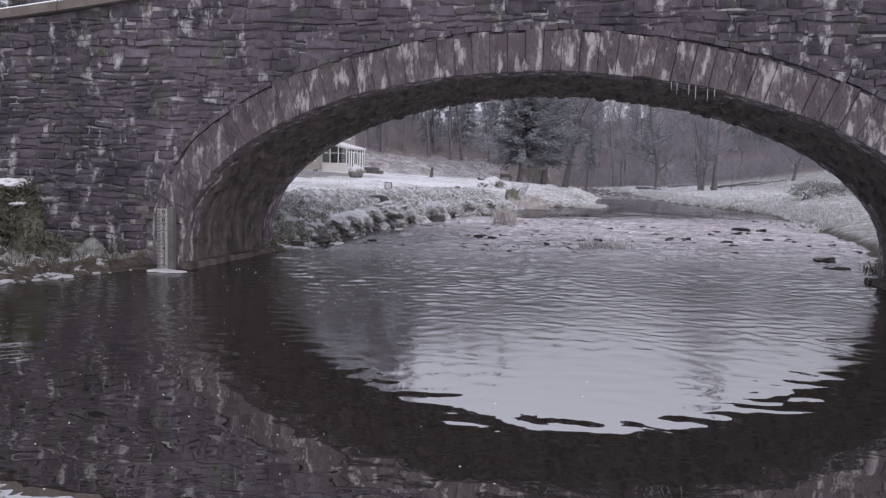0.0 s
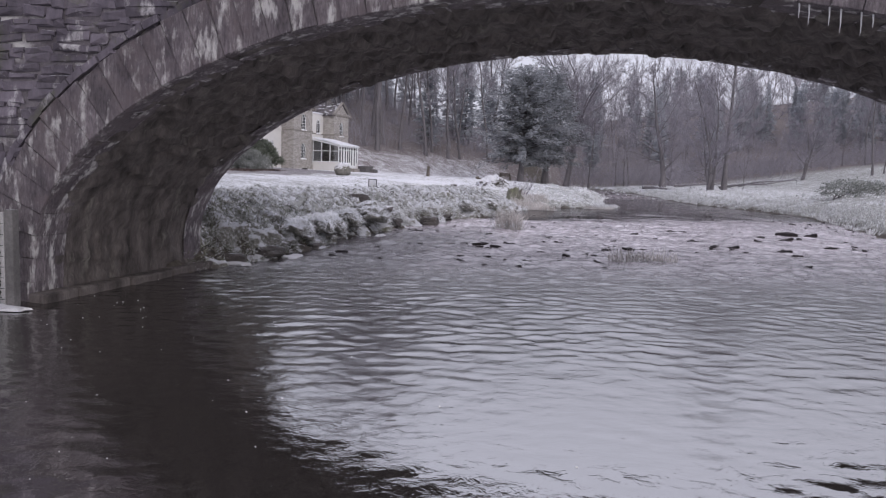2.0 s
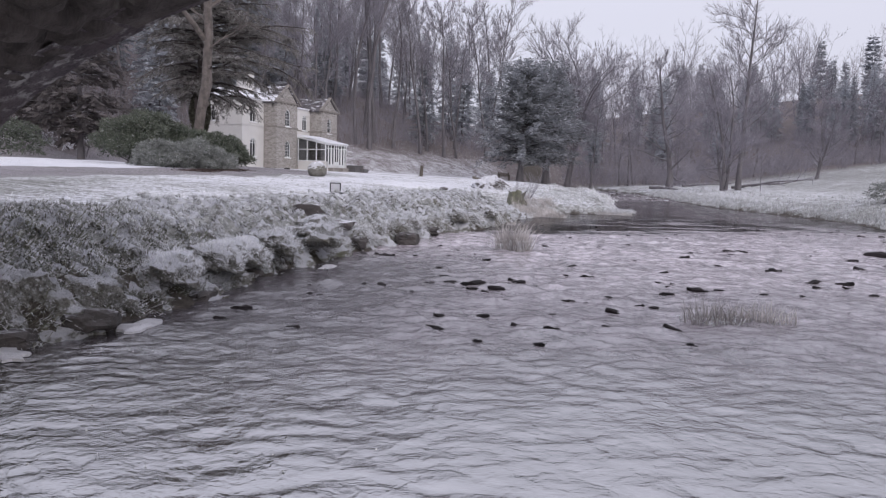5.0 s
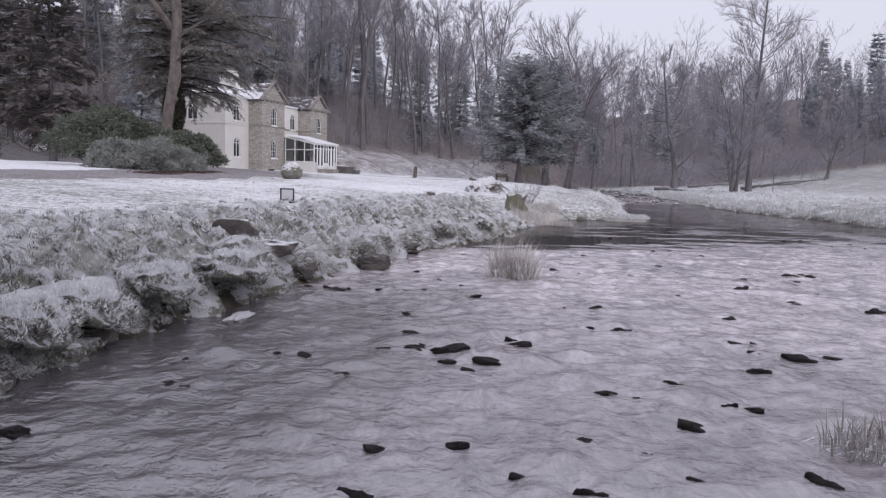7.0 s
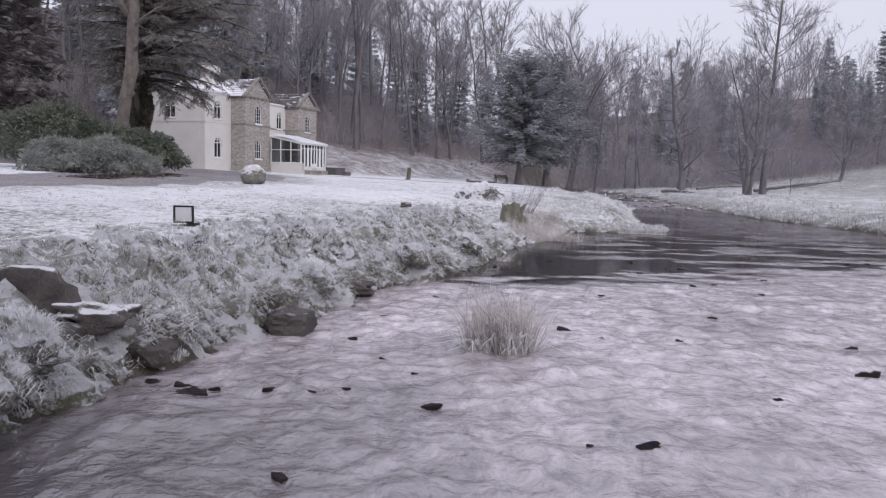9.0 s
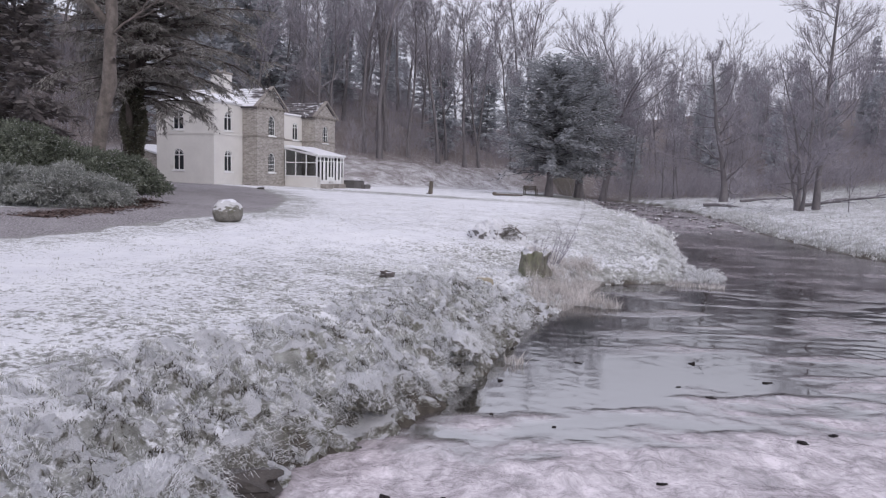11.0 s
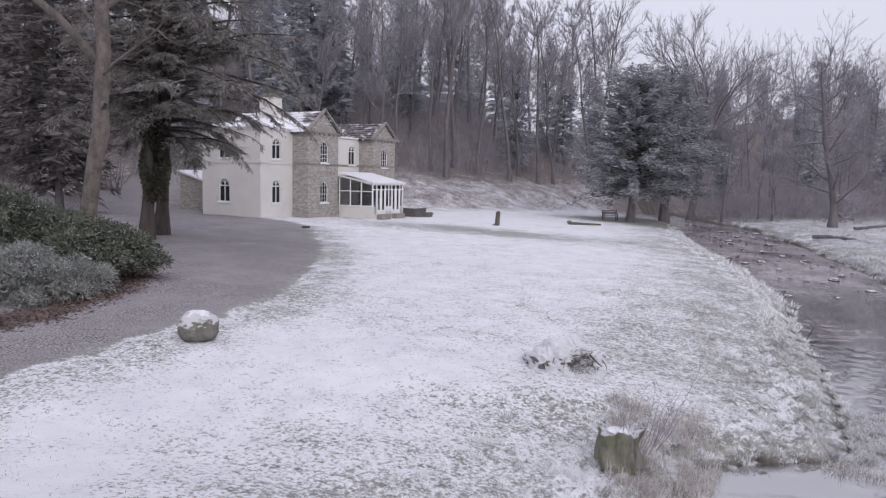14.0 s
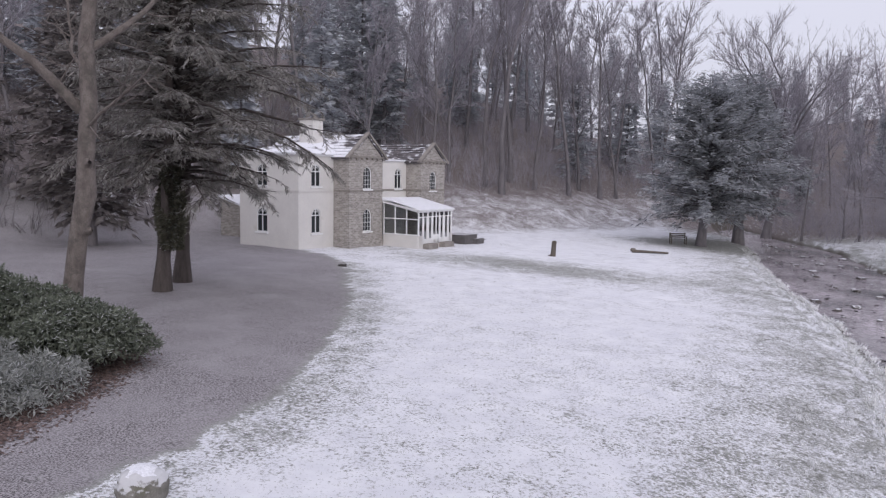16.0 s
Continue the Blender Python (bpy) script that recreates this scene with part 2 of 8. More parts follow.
ICE = mat("ice", (0.60, 0.59, 0.61), (0.42, 0.41, 0.43), 8, 0.3, 0.3, 20, spec=0.5)
FOAM = mat("foam", (0.68, 0.67, 0.68), (0.55, 0.54, 0.55), 20, 0.8, 0.0)
GREYBOX = mat("grey_timber", (0.16, 0.15, 0.15), (0.10, 0.095, 0.095), 4, 0.8, 0.3, 20, snow=0.6, snow_at=0.9)
LITTER = mat("leaf_litter", (0.19, 0.135, 0.122), (0.11, 0.08, 0.074), 9, 0.95, 0.5, 30, vary=0.4)


def glass_mat():
    m = bpy.data.materials.new("window_glass")
    m.use_nodes = True
    b = m.node_tree.nodes["Principled BSDF"]
    b.inputs["Base Color"].default_value = (0.03, 0.033, 0.038, 1)
    b.inputs["Roughness"].default_value = 0.04
    b.inputs["IOR"].default_value = 1.5
    return m


def clear_glass_mat(name, ior):
    m = bpy.data.materials.new(name)
    m.use_nodes = True
    N, K = m.node_tree.nodes, m.node_tree.links
    gl, tr, fr, mx = (N.new("ShaderNode" + k) for k in ("BsdfGlossy", "BsdfTransparent", "Fresnel", "MixShader"))
    gl.inputs["Roughness"].default_value = 0.03
    fr.inputs["IOR"].default_value = ior
    tr.inputs["Color"].default_value = (0.85, 0.87, 0.88, 1)
    K.new(fr.outputs[0], mx.inputs[0])
    K.new(tr.outputs[0], mx.inputs[1])
    K.new(gl.outputs[0], mx.inputs[2])
    K.new(mx.outputs[0], N["Material Output"].inputs["Surface"])
    return m


GLASS, CLEAR, COATED = glass_mat(), clear_glass_mat("clear_glass", 1.5), clear_glass_mat("coated_glass", 5.0)


def ground_mat():
    """One sheet: thin snow on grass, bare bank earth, gravel drive, wooded slope of leaf litter with snow patches."""
    m = bpy.data.materials.new("winter_ground")
    m.use_nodes = True
    N, K = m.node_tree.nodes, m.node_tree.links
    b = N["Principled BSDF"]
    b.inputs["Roughness"].default_value, b.inputs["Specular IOR Level"].default_value = 0.9, 0.2
    geo = N.new("ShaderNodeNewGeometry")

    def tex(sc, detail=8.0, rgh=0.65):
        t = N.new("ShaderNodeTexNoise")
        t.inputs["Scale"].default_value, t.inputs["Detail"].default_value, t.inputs["Roughness"].default_value = sc, detail, rgh
        K.new(geo.outputs["Position"], t.inputs["Vector"])
        return t.outputs[0]

    def attr(n):
        a = N.new("ShaderNodeAttribute")
        a.attribute_name = n
        return a.outputs["Fac"]

    def rng(src, a, z, lo=0.0, hi=1.0):
        r = N.new("ShaderNodeMapRange")
        for k, v in zip(("From Min", "From Max", "To Min", "To Max"), (a, z, lo, hi)):
            r.inputs[k].default_value = v
        K.new(src, r.inputs["Value"])
        return r.outputs[0]

    def mix(fac, a, z, kind="MIX"):
        x = N.new("ShaderNodeMixRGB")
        x.blend_type = kind
        for sock, v in (("Fac", fac), ("Color1", a), ("Color2", z)):
            if isinstance(v, tuple):
                x.inputs[sock].default_value = (*v, 1)
            elif isinstance(v, (int, float)):
                x.inputs[sock].default_value = v
            else:
                K.new(v, x.inputs[sock])
        return x.outputs[0]

    def math2(op, a, z):
        x = N.new("ShaderNodeMath")
        x.operation = op
        for i, v in enumerate((a, z)):
            if isinstance(v, (int, float)):
                x.inputs[i].default_value = v
            else:
                K.new(v, x.inputs[i])
        return x.outputs[0]

    grass = mix(rng(tex(6), 0.35, 0.65), (0.19, 0.19, 0.175), (0.42, 0.42, 0.405))
    earth = mix(rng(tex(7), 0.35, 0.65), (0.05, 0.042, 0.036), (0.13, 0.115, 0.098))
    gravel = mix(rng(tex(60, 4, 0.8), 0.3, 0.7), (0.24, 0.222, 0.234), (0.50, 0.47, 0.49))
    gravel = mix(rng(tex(26, 2, 0.5), 0.44, 0.60), gravel, mix(0.95, gravel, (0.105, 0.096, 0.10)))
    gravel = mix(rng(tex(0.45), 0.45, 0.8), gravel, (0.36, 0.34, 0.355))
    litter = mix(rng(tex(3.5), 0.35, 0.65), (0.12, 0.10, 0.098), (0.22, 0.19, 0.185))
    snow = mix(rng(tex(1.3), 0.3, 0.7), (0.70, 0.70, 0.745), (0.83, 0.83, 0.86))
    col = mix(attr("litter"), grass, litter)
    col = mix(attr("earth"), col, earth)
    col = mix(attr("gravel"), col, gravel)
    # snow cover: broken at the small scale by blades and tufts, at the large scale by the "snow" amount
    broken = math2("ADD", math2("MULTIPLY", tex(15, 8, 0.72), 0.82), math2("ADD", math2("MULTIPLY", tex(6.0, 6, 0.7), 0.30), math2("MULTIPLY", tex(0.9, 4), 0.26)))
    cover = rng(math2("ADD", broken, attr("snow")), 1.235, 1.345)
    col = mix(cover, col, snow)
    K.new(col, b.inputs["Base Color"])
    bp = N.new("ShaderNodeBump")
    bp.inputs["Strength"].default_value, bp.inputs["Distance"].default_value = 0.9, 0.05
    K.new(math2("ADD", tex(9, 9, 0.7), math2("MULTIPLY", tex(60, 3), 0.25)), bp.inputs["Height"])
    K.new(bp.outputs[0], b.inputs["Normal"])
    return m


def water_mat():
    """Shallow brown beck: a smooth pool below the bridge, riffles over stones above it."""
    m = bpy.data.materials.new("beck_water")
    m.use_nodes = True
    N, K = m.node_tree.nodes, m.node_tree.links
    b = N["Principled BSDF"]
    b.inputs["Roughness"].default_value, b.inputs["Specular IOR Level"].default_value = 0.5, 0.0
    geo = N.new("ShaderNodeNewGeometry")

    def tex(sc, stretch, detail=4.0, rgh=0.55, dist=0.0):
        mp = N.new("ShaderNodeMapping")
        mp.inputs["Scale"].default_value = stretch
        mp.inputs["Rotation"].default_value = (0, 0, radians(-6))
        K.new(geo.outputs["Position"], mp.inputs["Vector"])
        t = N.new("ShaderNodeTexNoise")
        t.inputs["Scale"].default_value, t.inputs["Detail"].default_value = sc, detail
        t.inputs["Roughness"].default_value, t.inputs["Distortion"].default_value = rgh, dist
        K.new(mp.outputs[0], t.inputs["Vector"])
        return t.outputs[0]

    def rng(src, a, z, lo=0.0, hi=1.0):
        r = N.new("ShaderNodeMapRange")
        for k, v in zip(("From Min", "From Max", "To Min", "To Max"), (a, z, lo, hi)):
            r.inputs[k].default_value = v
        K.new(src, r.inputs["Value"])
        return r.outputs[0]

    def m2(op, a, z):
        x = N.new("ShaderNodeMath")
        x.operation = op
        for i, v in enumerate((a, z)):
            if isinstance(v, (int, float)):
                x.inputs[i].default_value = v
            else:
                K.new(v, x.inputs[i])
        return x.outputs[0]

    a = N.new("ShaderNodeAttribute")
    a.attribute_name = "riffle"
    mixc = N.new("ShaderNodeMixRGB")
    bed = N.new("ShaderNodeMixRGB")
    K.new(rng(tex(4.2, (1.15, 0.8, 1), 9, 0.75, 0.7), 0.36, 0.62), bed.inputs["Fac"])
    # Pale tone paints sky sheen onto the riffle along with its milky shallows.
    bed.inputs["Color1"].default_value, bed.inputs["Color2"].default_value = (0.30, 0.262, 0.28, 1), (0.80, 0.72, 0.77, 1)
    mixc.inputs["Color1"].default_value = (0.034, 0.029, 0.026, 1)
    sh = N.new("ShaderNodeAttribute")
    sh.attribute_name = "shallow"
    K.new(sh.outputs["Fac"], mixc.inputs["Fac"])
    # Bed colour darkened for depth and for the dark bank's reflection.
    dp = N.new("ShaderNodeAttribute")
    dp.attribute_name = "depth_reflect"
    dimmed = N.new("ShaderNodeMixRGB")
    K.new(dp.outputs["Fac"], dimmed.inputs["Fac"])
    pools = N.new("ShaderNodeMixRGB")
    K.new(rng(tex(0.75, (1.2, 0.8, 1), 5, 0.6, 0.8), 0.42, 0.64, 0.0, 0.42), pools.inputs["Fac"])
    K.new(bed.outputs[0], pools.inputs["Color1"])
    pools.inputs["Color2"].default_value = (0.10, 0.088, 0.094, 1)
    K.new(pools.outputs[0], dimmed.inputs["Color1"])
    dimmed.inputs["Color2"].default_value = (0.075, 0.066, 0.072, 1)
    K.new(dimmed.outputs[0], mixc.inputs["Color2"])
    K.new(mixc.outputs[0], b.inputs["Base Color"])
    swell = m2("MULTIPLY", tex(2.6, (1.0, 1.1, 1), 2, 0.5, 0.9), rng(a.outputs["Fac"], 0, 1, 0.012, 0.08))
    chop = m2("MULTIPLY", tex(11, (0.9, 0.95, 1), 4, 0.6, 0.4), rng(a.outputs["Fac"], 0.05, 0.8, 0.0, 0.22))
    height = m2("ADD", swell, chop)
    bp = N.new("ShaderNodeBump")
    bp.inputs["Strength"].default_value, bp.inputs["Distance"].default_value = 0.75, 0.13
    K.new(height, bp.inputs["Height"])
    K.new(bp.outputs[0], b.inputs["Normal"])
    gloss, fres, both = N.new("ShaderNodeBsdfGlossy"), N.new("ShaderNodeFresnel"), N.new("ShaderNodeMixShader")
    K.new(rng(a.outputs["Fac"], 0.2, 1, 0.0, 0.06), gloss.inputs["Roughness"])
    K.new(rng(sh.outputs["Fac"], 0, 1, 14.0, 2.8), fres.inputs["IOR"])
    for q in (gloss, fres):
        K.new(bp.outputs[0], q.inputs["Normal"])
    K.new(m2("MULTIPLY", fres.outputs[0], rng(sh.outputs["Fac"], 0, 1, 1.0, 1.0)), both.inputs[0])
    K.new(b.outputs[0], both.inputs[1])
    K.new(gloss.outputs[0], both.inputs[2])
    K.new(both.outputs[0], N["Material Output"].inputs["Surface"])
    return m


GROUND, WATER = ground_mat(), water_mat()

# ---- building tools ----
class Geo:
    """Collects the vertices and faces of one mesh."""

    def __init__(self):
        self.v, self.f, self.n = [], [], 0

    def add(self, verts, faces):
        verts = np.asarray(verts, float)
        self.v.append(verts)
        k = self.n
        self.f.extend([tuple(i + k for i in q) for q in faces])
        self.n += len(verts)
        return self

    def box(self, x0, x1, y0, y1, z0, z1):
        v = [(x, y, z) for z in (z0, z1) for y in (y0, y1) for x in (x0, x1)]
        return self.add(v, [(0, 2, 3, 1), (4, 5, 7, 6), (0, 1, 5, 4), (2, 6, 7, 3), (0, 4, 6, 2), (1, 3, 7, 5)])

    def tube(self, pts, rad, sides=6, cap=True):
        pts, rad = np.asarray(pts, float), np.asarray(rad, float)
        d = np.gradient(pts, axis=0)
        d /= np.linalg.norm(d, axis=1, keepdims=True) + 1e-9
        ref = np.array([0.31, 0.17, 0.93]) if abs(d[0][2]) < 0.9 else np.array([0.93, 0.31, 0.1])
        a = np.cross(d, ref)
        a /= np.linalg.norm(a, axis=1, keepdims=True) + 1e-9
        b = np.cross(d, a)
        th = np.arange(sides) * 2 * math.pi / sides
        ring = a[:, None, :] * np.cos(th)[None, :, None] + b[:, None, :] * np.sin(th)[None, :, None]
        v = (pts[:, None, :] + ring * rad[:, None, None]).reshape(-1, 3)
        n, s = len(pts), sides
        f = [(i * s + j, (i + 1) * s + j, (i + 1) * s + (j + 1) % s, i * s + (j + 1) % s)[::-1] for i in range(n - 1) for j in range(s)]
        if cap:
            f += [tuple(range(s)), tuple((n - 1) * s + j for j in range(s))[::-1]]
        return self.add(v, [q[::-1] for q in f])

    def prism(self, poly, axis, a, b):
        """A polygon (anticlockwise seen from the +axis end) drawn out along an axis from a to b."""
        n = len(poly)
        put3 = {"x": lambda p, t: (t, p[0], p[1]), "y": lambda p, t: (p[1], t, p[0]), "z": lambda p, t: (p[0], p[1], t)}[axis]
        v = [put3(p, a) for p in poly] + [put3(p, b) for p in poly]
        f = [tuple(range(n))[::-1], tuple(range(n, 2 * n))] + [(i, (i + 1) % n, n + (i + 1) % n, n + i) for i in range(n)]
        return self.add(v, f)

    def mesh(self, name, material, smooth=False):
        me = bpy.data.meshes.new(name)
        me.from_pydata(np.concatenate(self.v).tolist(), [], self.f)
        me.materials.append(material)
        if smooth:
            me.polygons.foreach_set("use_smooth", [True] * len(me.polygons))
        return me

    def ob(self, name, material, parent=None, label="", smooth=False):
        o = new(name, self.mesh(name, material, smooth))
        if parent is not None:
            o.parent = parent
        if label:
            o["label"] = label
        return o


def part(name, bm, material, parent, label=""):
    me = bpy.data.meshes.new(name)
    bm.to_mesh(me)
    bm.free()
    me.materials.append(material)
    o = new(name, me)
    o.parent = parent
    if label:
        o["label"] = label
    return o


def bbox(x0, x1, y0, y1, z0, z1, bev=0.01):
    """A box with softened edges, as a bmesh."""
    bm = bmesh.new()
    bmesh.ops.create_cube(bm, size=1)
    bmesh.ops.scale(bm, vec=(x1 - x0, y1 - y0, z1 - z0), verts=bm.verts)
    bmesh.ops.translate(bm, vec=((x0 + x1) / 2, (y0 + y1) / 2, (z0 + z1) / 2), verts=bm.verts)
    if bev:
        bmesh.ops.bevel(bm, geom=bm.edges[:], offset=bev, segments=1, affect="EDGES")
    return bm


def thing(name, m, label, category, group="", kind=""):
    o = new(name)
    o.empty_display_size = 0.2
    o.matrix_world = m
    return tagged(o, label, category, group, kind)


def lump_mesh(name, material, seed, sub=2, rough=0.35, flat=1.0):
    """An uneven boulder of about 1 m across."""
    r = random.Random(seed)
    bm = bmesh.new()
    bmesh.ops.create_icosphere(bm, subdivisions=sub, radius=0.5)
    off = Vector((r.uniform(0, 50), r.uniform(0, 50), r.uniform(0, 50)))
    for v in bm.verts:
        p = v.co.copy()
        k = 1 + rough * noise.noise(p * 2.2 + off) + 0.4 * rough * noise.noise(p * 5.5 + off)
        v.co = Vector((p.x * k, p.y * k, p.z * k * flat))
        for ax in range(3):
            lim = 0.46 + 0.06 * noise.noise(off + Vector((ax * 9, 0, 0)))
            v.co[ax] = max(-lim, min(lim, v.co[ax]))
    me = bpy.data.meshes.new(name)
    bm.to_mesh(me)
    bm.free()
    me.materials.append(material)
    return me


# ---- the lie of the land ----
LY = [-40, 0, 6, 9.4, 11.3, 14.2, 15.4, 17.3, 19, 21, 23.8, 24.7, 27, 29, 30.3, 32, 33.6, 34.6, 35.6, 36.7, 38.0, 39.3, 39.9, 40.3, 41.0, 42.0, 44, 52, 56, 68, 77, 92, 105, 121, 160]
LX = [-8, -7.5, -6.6, -5.5, -4.3, -3.45, -3.05, -2.70, -2.62, -2.2, -1.62, -1.15, -0.75, 0.35, 0.7, 1.05, 1.45, 1.75, 2.1, 2.45, 2.75, 3.2, 4.2, 5.6, 6.1, 6.2, 6.7, 7.8, 8.7, 9.3, 8.9, 9.2, 10.3, 9.5, 6.0]
RY = [-40, 0, 9, 12.2, 15, 19.3, 26, 33, 38, 44, 52, 62, 70, 87, 105, 121, 160]
RX = [9.5, 8.5, 6.8, 6.8, 7.7, 9.7, 11.6, 13.4, 14.8, 14.6, 14.0, 14.6, 16.0, 17.0, 17.5, 14.5, 10.0]
FOOT = [(-90, -60), (-60, 10), (-44, 40), (-39, 60), (-34, 76), (-24, 89), (-11, 97), (-1, 111), (6, 120), (14, 134), (20, 160), (24, 240), (30, 1500)]


def sstep(a, b, x):
    t = np.clip((x - a) / (b - a), 0, 1)
    return t * t * (3 - 2 * t)


def rough2(x, y, s):
    """Cheap smooth wobble, about -1 to 1."""
    return (np.sin(x * 1.3 / s + 1.7 * np.sin(y * 0.9 / s)) + np.sin(y * 1.7 / s + 1.3 * np.sin(x * 1.1 / s + 2)) + np.sin((x + y) * 2.3 / s + np.sin((x - y) * 1.9 / s))) / 3


def grain2(x, y, seed=0):
    """Gradient noise on a unit lattice, about -1 to 1."""
    x, y = np.asarray(x, float), np.asarray(y, float)
    xi, yi = np.floor(x), np.floor(y)
    fx, fy = x - xi, y - yi
    u, w = fx * fx * fx * (fx * (fx * 6 - 15) + 10), fy * fy * fy * (fy * (fy * 6 - 15) + 10)

    def corner(a, b):
        k = np.sin((xi + a) * 127.1 + (yi + b) * 311.7 + seed * 74.7) * 43758.5453
        ang = (k - np.floor(k)) * 2 * math.pi
        return np.cos(ang) * (fx - a) + np.sin(ang) * (fy - b)

    lo = corner(0, 0) * (1 - u) + corner(1, 0) * u
    hi = corner(0, 1) * (1 - u) + corner(1, 1) * u
    return 1.5 * (lo * (1 - w) + hi * w)


def foot_distance(x, y):
    """Metres beyond the foot of the wooded slope (negative on the valley floor)."""
    best = np.full(np.shape(x), 1e9)
    side = np.full(np.shape(x), -1.0)
    for (ax, ay), (bx, by) in zip(FOOT, FOOT[1:]):
        dx, dy = bx - ax, by - ay
        t = np.clip(((x - ax) * dx + (y - ay) * dy) / (dx * dx + dy * dy), 0, 1)
        d = np.hypot(x - ax - t * dx, y - ay - t * dy)
        s = np.sign(dx * (y - ay) - dy * (x - ax))
        near = d < best
        best, side = np.where(near, d, best), np.where(near, s, side)
    return best * side


def land(x, y):
    """Height of the ground."""
    x, y = np.asarray(x, float), np.asarray(y, float)
    wob = 0.16 * rough2(x * 0 + 3, y, 0.55) + 0.07 * rough2(x * 0 + 9, y, 0.21)
    dl = np.interp(y, LY, LX) + wob - x
    dr = x - np.interp(y, RY, RX) - wob
    steep = sstep(36.5, 33.0, y)
    far = sstep(44, 54, y)
    prof_a = np.interp(dl, [0, 0.05, 0.18, 0.34, 0.95, 1.8, 5, 14, 30, 60], [0, 0.06, 0.18, 0.42, 0.68, 0.90, 1.10, 1.26, 1.68, 1.9])
    prof_b = np.interp(dl, [0, 0.4, 1.5, 3.0, 5.5, 8, 14, 30, 60], [0, 0.12, 0.30, 0.55, 0.85, 1.05, 1.24, 1.68, 1.9])
    prof_c = np.interp(dl, [0, 0.4, 1.2, 3.0, 6, 14, 30, 60], [0, 0.25, 0.60, 0.85, 1.0, 1.22, 1.68, 1.9])
    prof_a = prof_a * (0.34 + 0.66 * sstep(11.2, 13.8, y))
    zl = prof_a * steep + (1 - steep) * (prof_b * (1 - far) + prof_c * far)
    lump = sstep(0.15, 0.8, dl) * sstep(2.3, 1.0, dl)
    zl = zl + 0.24 * lump * (np.abs(rough2(x, y, 0.30)) ** 0.7 - 0.42) + 0.08 * lump * rough2(x, y, 0.15) + 0.035 * sstep(0.5, 2, dl) * rough2(x, y, 0.9) + 0.02 * lump * rough2(x, y, 0.09)
    zl = zl - 0.16 * np.exp(-(((x + 2.65) / 0.55) ** 2 + ((y - 22.45) / 0.40) ** 2)) * (dl > 0.2)
    zr = np.interp(dr, [0, 0.3, 1.2, 4, 9, 14, 40], [0, 0.16, 0.38, 0.62, 0.86, 1.05, 1.8])
    hump = 0.42 * np.exp(-(((x - 19.5) / 5.0) ** 2 + ((y - 38) / 8.0) ** 2))
    zr = zr + hump * sstep(0, 3, dr) + 0.06 * sstep(0.3, 2, dr) * rough2(x, y, 0.6)
    zr = zr + 0.12 * np.clip(x - 33 - 6 * rough2(x * 0, y, 12), 0, 90) * sstep(20, 70, y)
    inside = np.minimum(-dl, -dr)
    bed = -0.02 - 0.40 * sstep(0, 1.5, inside)
    z = np.where(dl >= 0, zl, np.where(dr >= 0, zr, bed))
    fd = foot_distance(x, y)
    z = z + np.where(fd > 0, 0.30 * np.clip(fd, 0, 20) + 0.40 * np.clip(fd - 20, 0, 50) + 0.08 * np.clip(fd - 70, 0, 400), 0) * sstep(0, 6, fd)
    z = z + 0.15 * np.clip(y - 132, 0, 130) * sstep(132, 150, y) * sstep(-30, 30, x)
    z = z + 0.5 * sstep(4, 20, fd) * rough2(x, y, 3.5)
    return z


def drop(x, y):
    return float(land(np.array([x]), np.array([y]))[0])

# ---- ground sheet ----
def spaced(stops):
    """Grid lines between stops of (place, spacing)."""
    out = [stops[0][0]]
    for (a, sa), (b, sb) in zip(stops, stops[1:]):
        x = a
        while x < b - 1e-6:
            t = (x - a) / (b - a)
            x += sa + (sb - sa) * t
            out.append(min(x, b))
    return np.array(out)


def sheet(name, xs, ys, height, material):
    X, Y = np.meshgrid(xs, ys)
    Z = height(X, Y)
    nx, ny = len(xs), len(ys)
    idx = np.arange(nx * ny).reshape(ny, nx)
    q = np.stack([idx[:-1, :-1], idx[:-1, 1:], idx[1:, 1:], idx[1:, :-1]], -1).reshape(-1, 4)
    me = bpy.data.meshes.new(name)
    me.vertices.add(nx * ny)
    me.vertices.foreach_set("co", np.stack([X, Y, Z], -1).ravel())
    me.loops.add(q.size)
    me.loops.foreach_set("vertex_index", q.ravel())
    me.polygons.add(len(q))
    me.polygons.foreach_set("loop_start", np.arange(len(q)) * 4)
    me.polygons.foreach_set("use_smooth", np.ones(len(q), bool))
    me.update(calc_edges=True)
    me.materials.append(material)
    return new(name, me), X.ravel(), Y.ravel(), Z.ravel()


def fill(ob, name, values):
    a = ob.data.attributes.new(name, "FLOAT", "POINT")
    a.data.foreach_set("value", np.asarray(values, np.float32))


GX = spaced([(-900, 120), (-200, 20), (-60, 3), (-22, 0.9), (-9, 0.22), (-7.5, 0.13), (-4.5, 0.13), (9, 0.16), (18, 0.5), (45, 3), (150, 20), (900, 120)])
GY = spaced([(-400, 60), (-60, 12), (0, 1.0), (6.5, 0.14), (13, 0.14), (46, 0.2), (62, 0.5), (125, 1.6), (200, 9), (500, 50), (1100, 120)])
ground, px, py, pz = sheet("ground", GX, GY, land, GROUND)
tagged(ground, "snow-dusted grass, gravel drive and wooded slopes in a small valley", "ground", kind="structure")

# the gravel drive: a band past the evergreen bushes that widens before the house
DRIVE_Y = [10, 30, 37.7, 41.5, 44, 47.5, 50, 55, 59.5, 65.5, 70, 72.6, 74.5]
DRIVE_R = [-8.8, -9.0, -8.5, -7.8, -7.4, -7.5, -8.1, -9.4, -11.0, -13.8, -16.2, -18.4, -22.0]
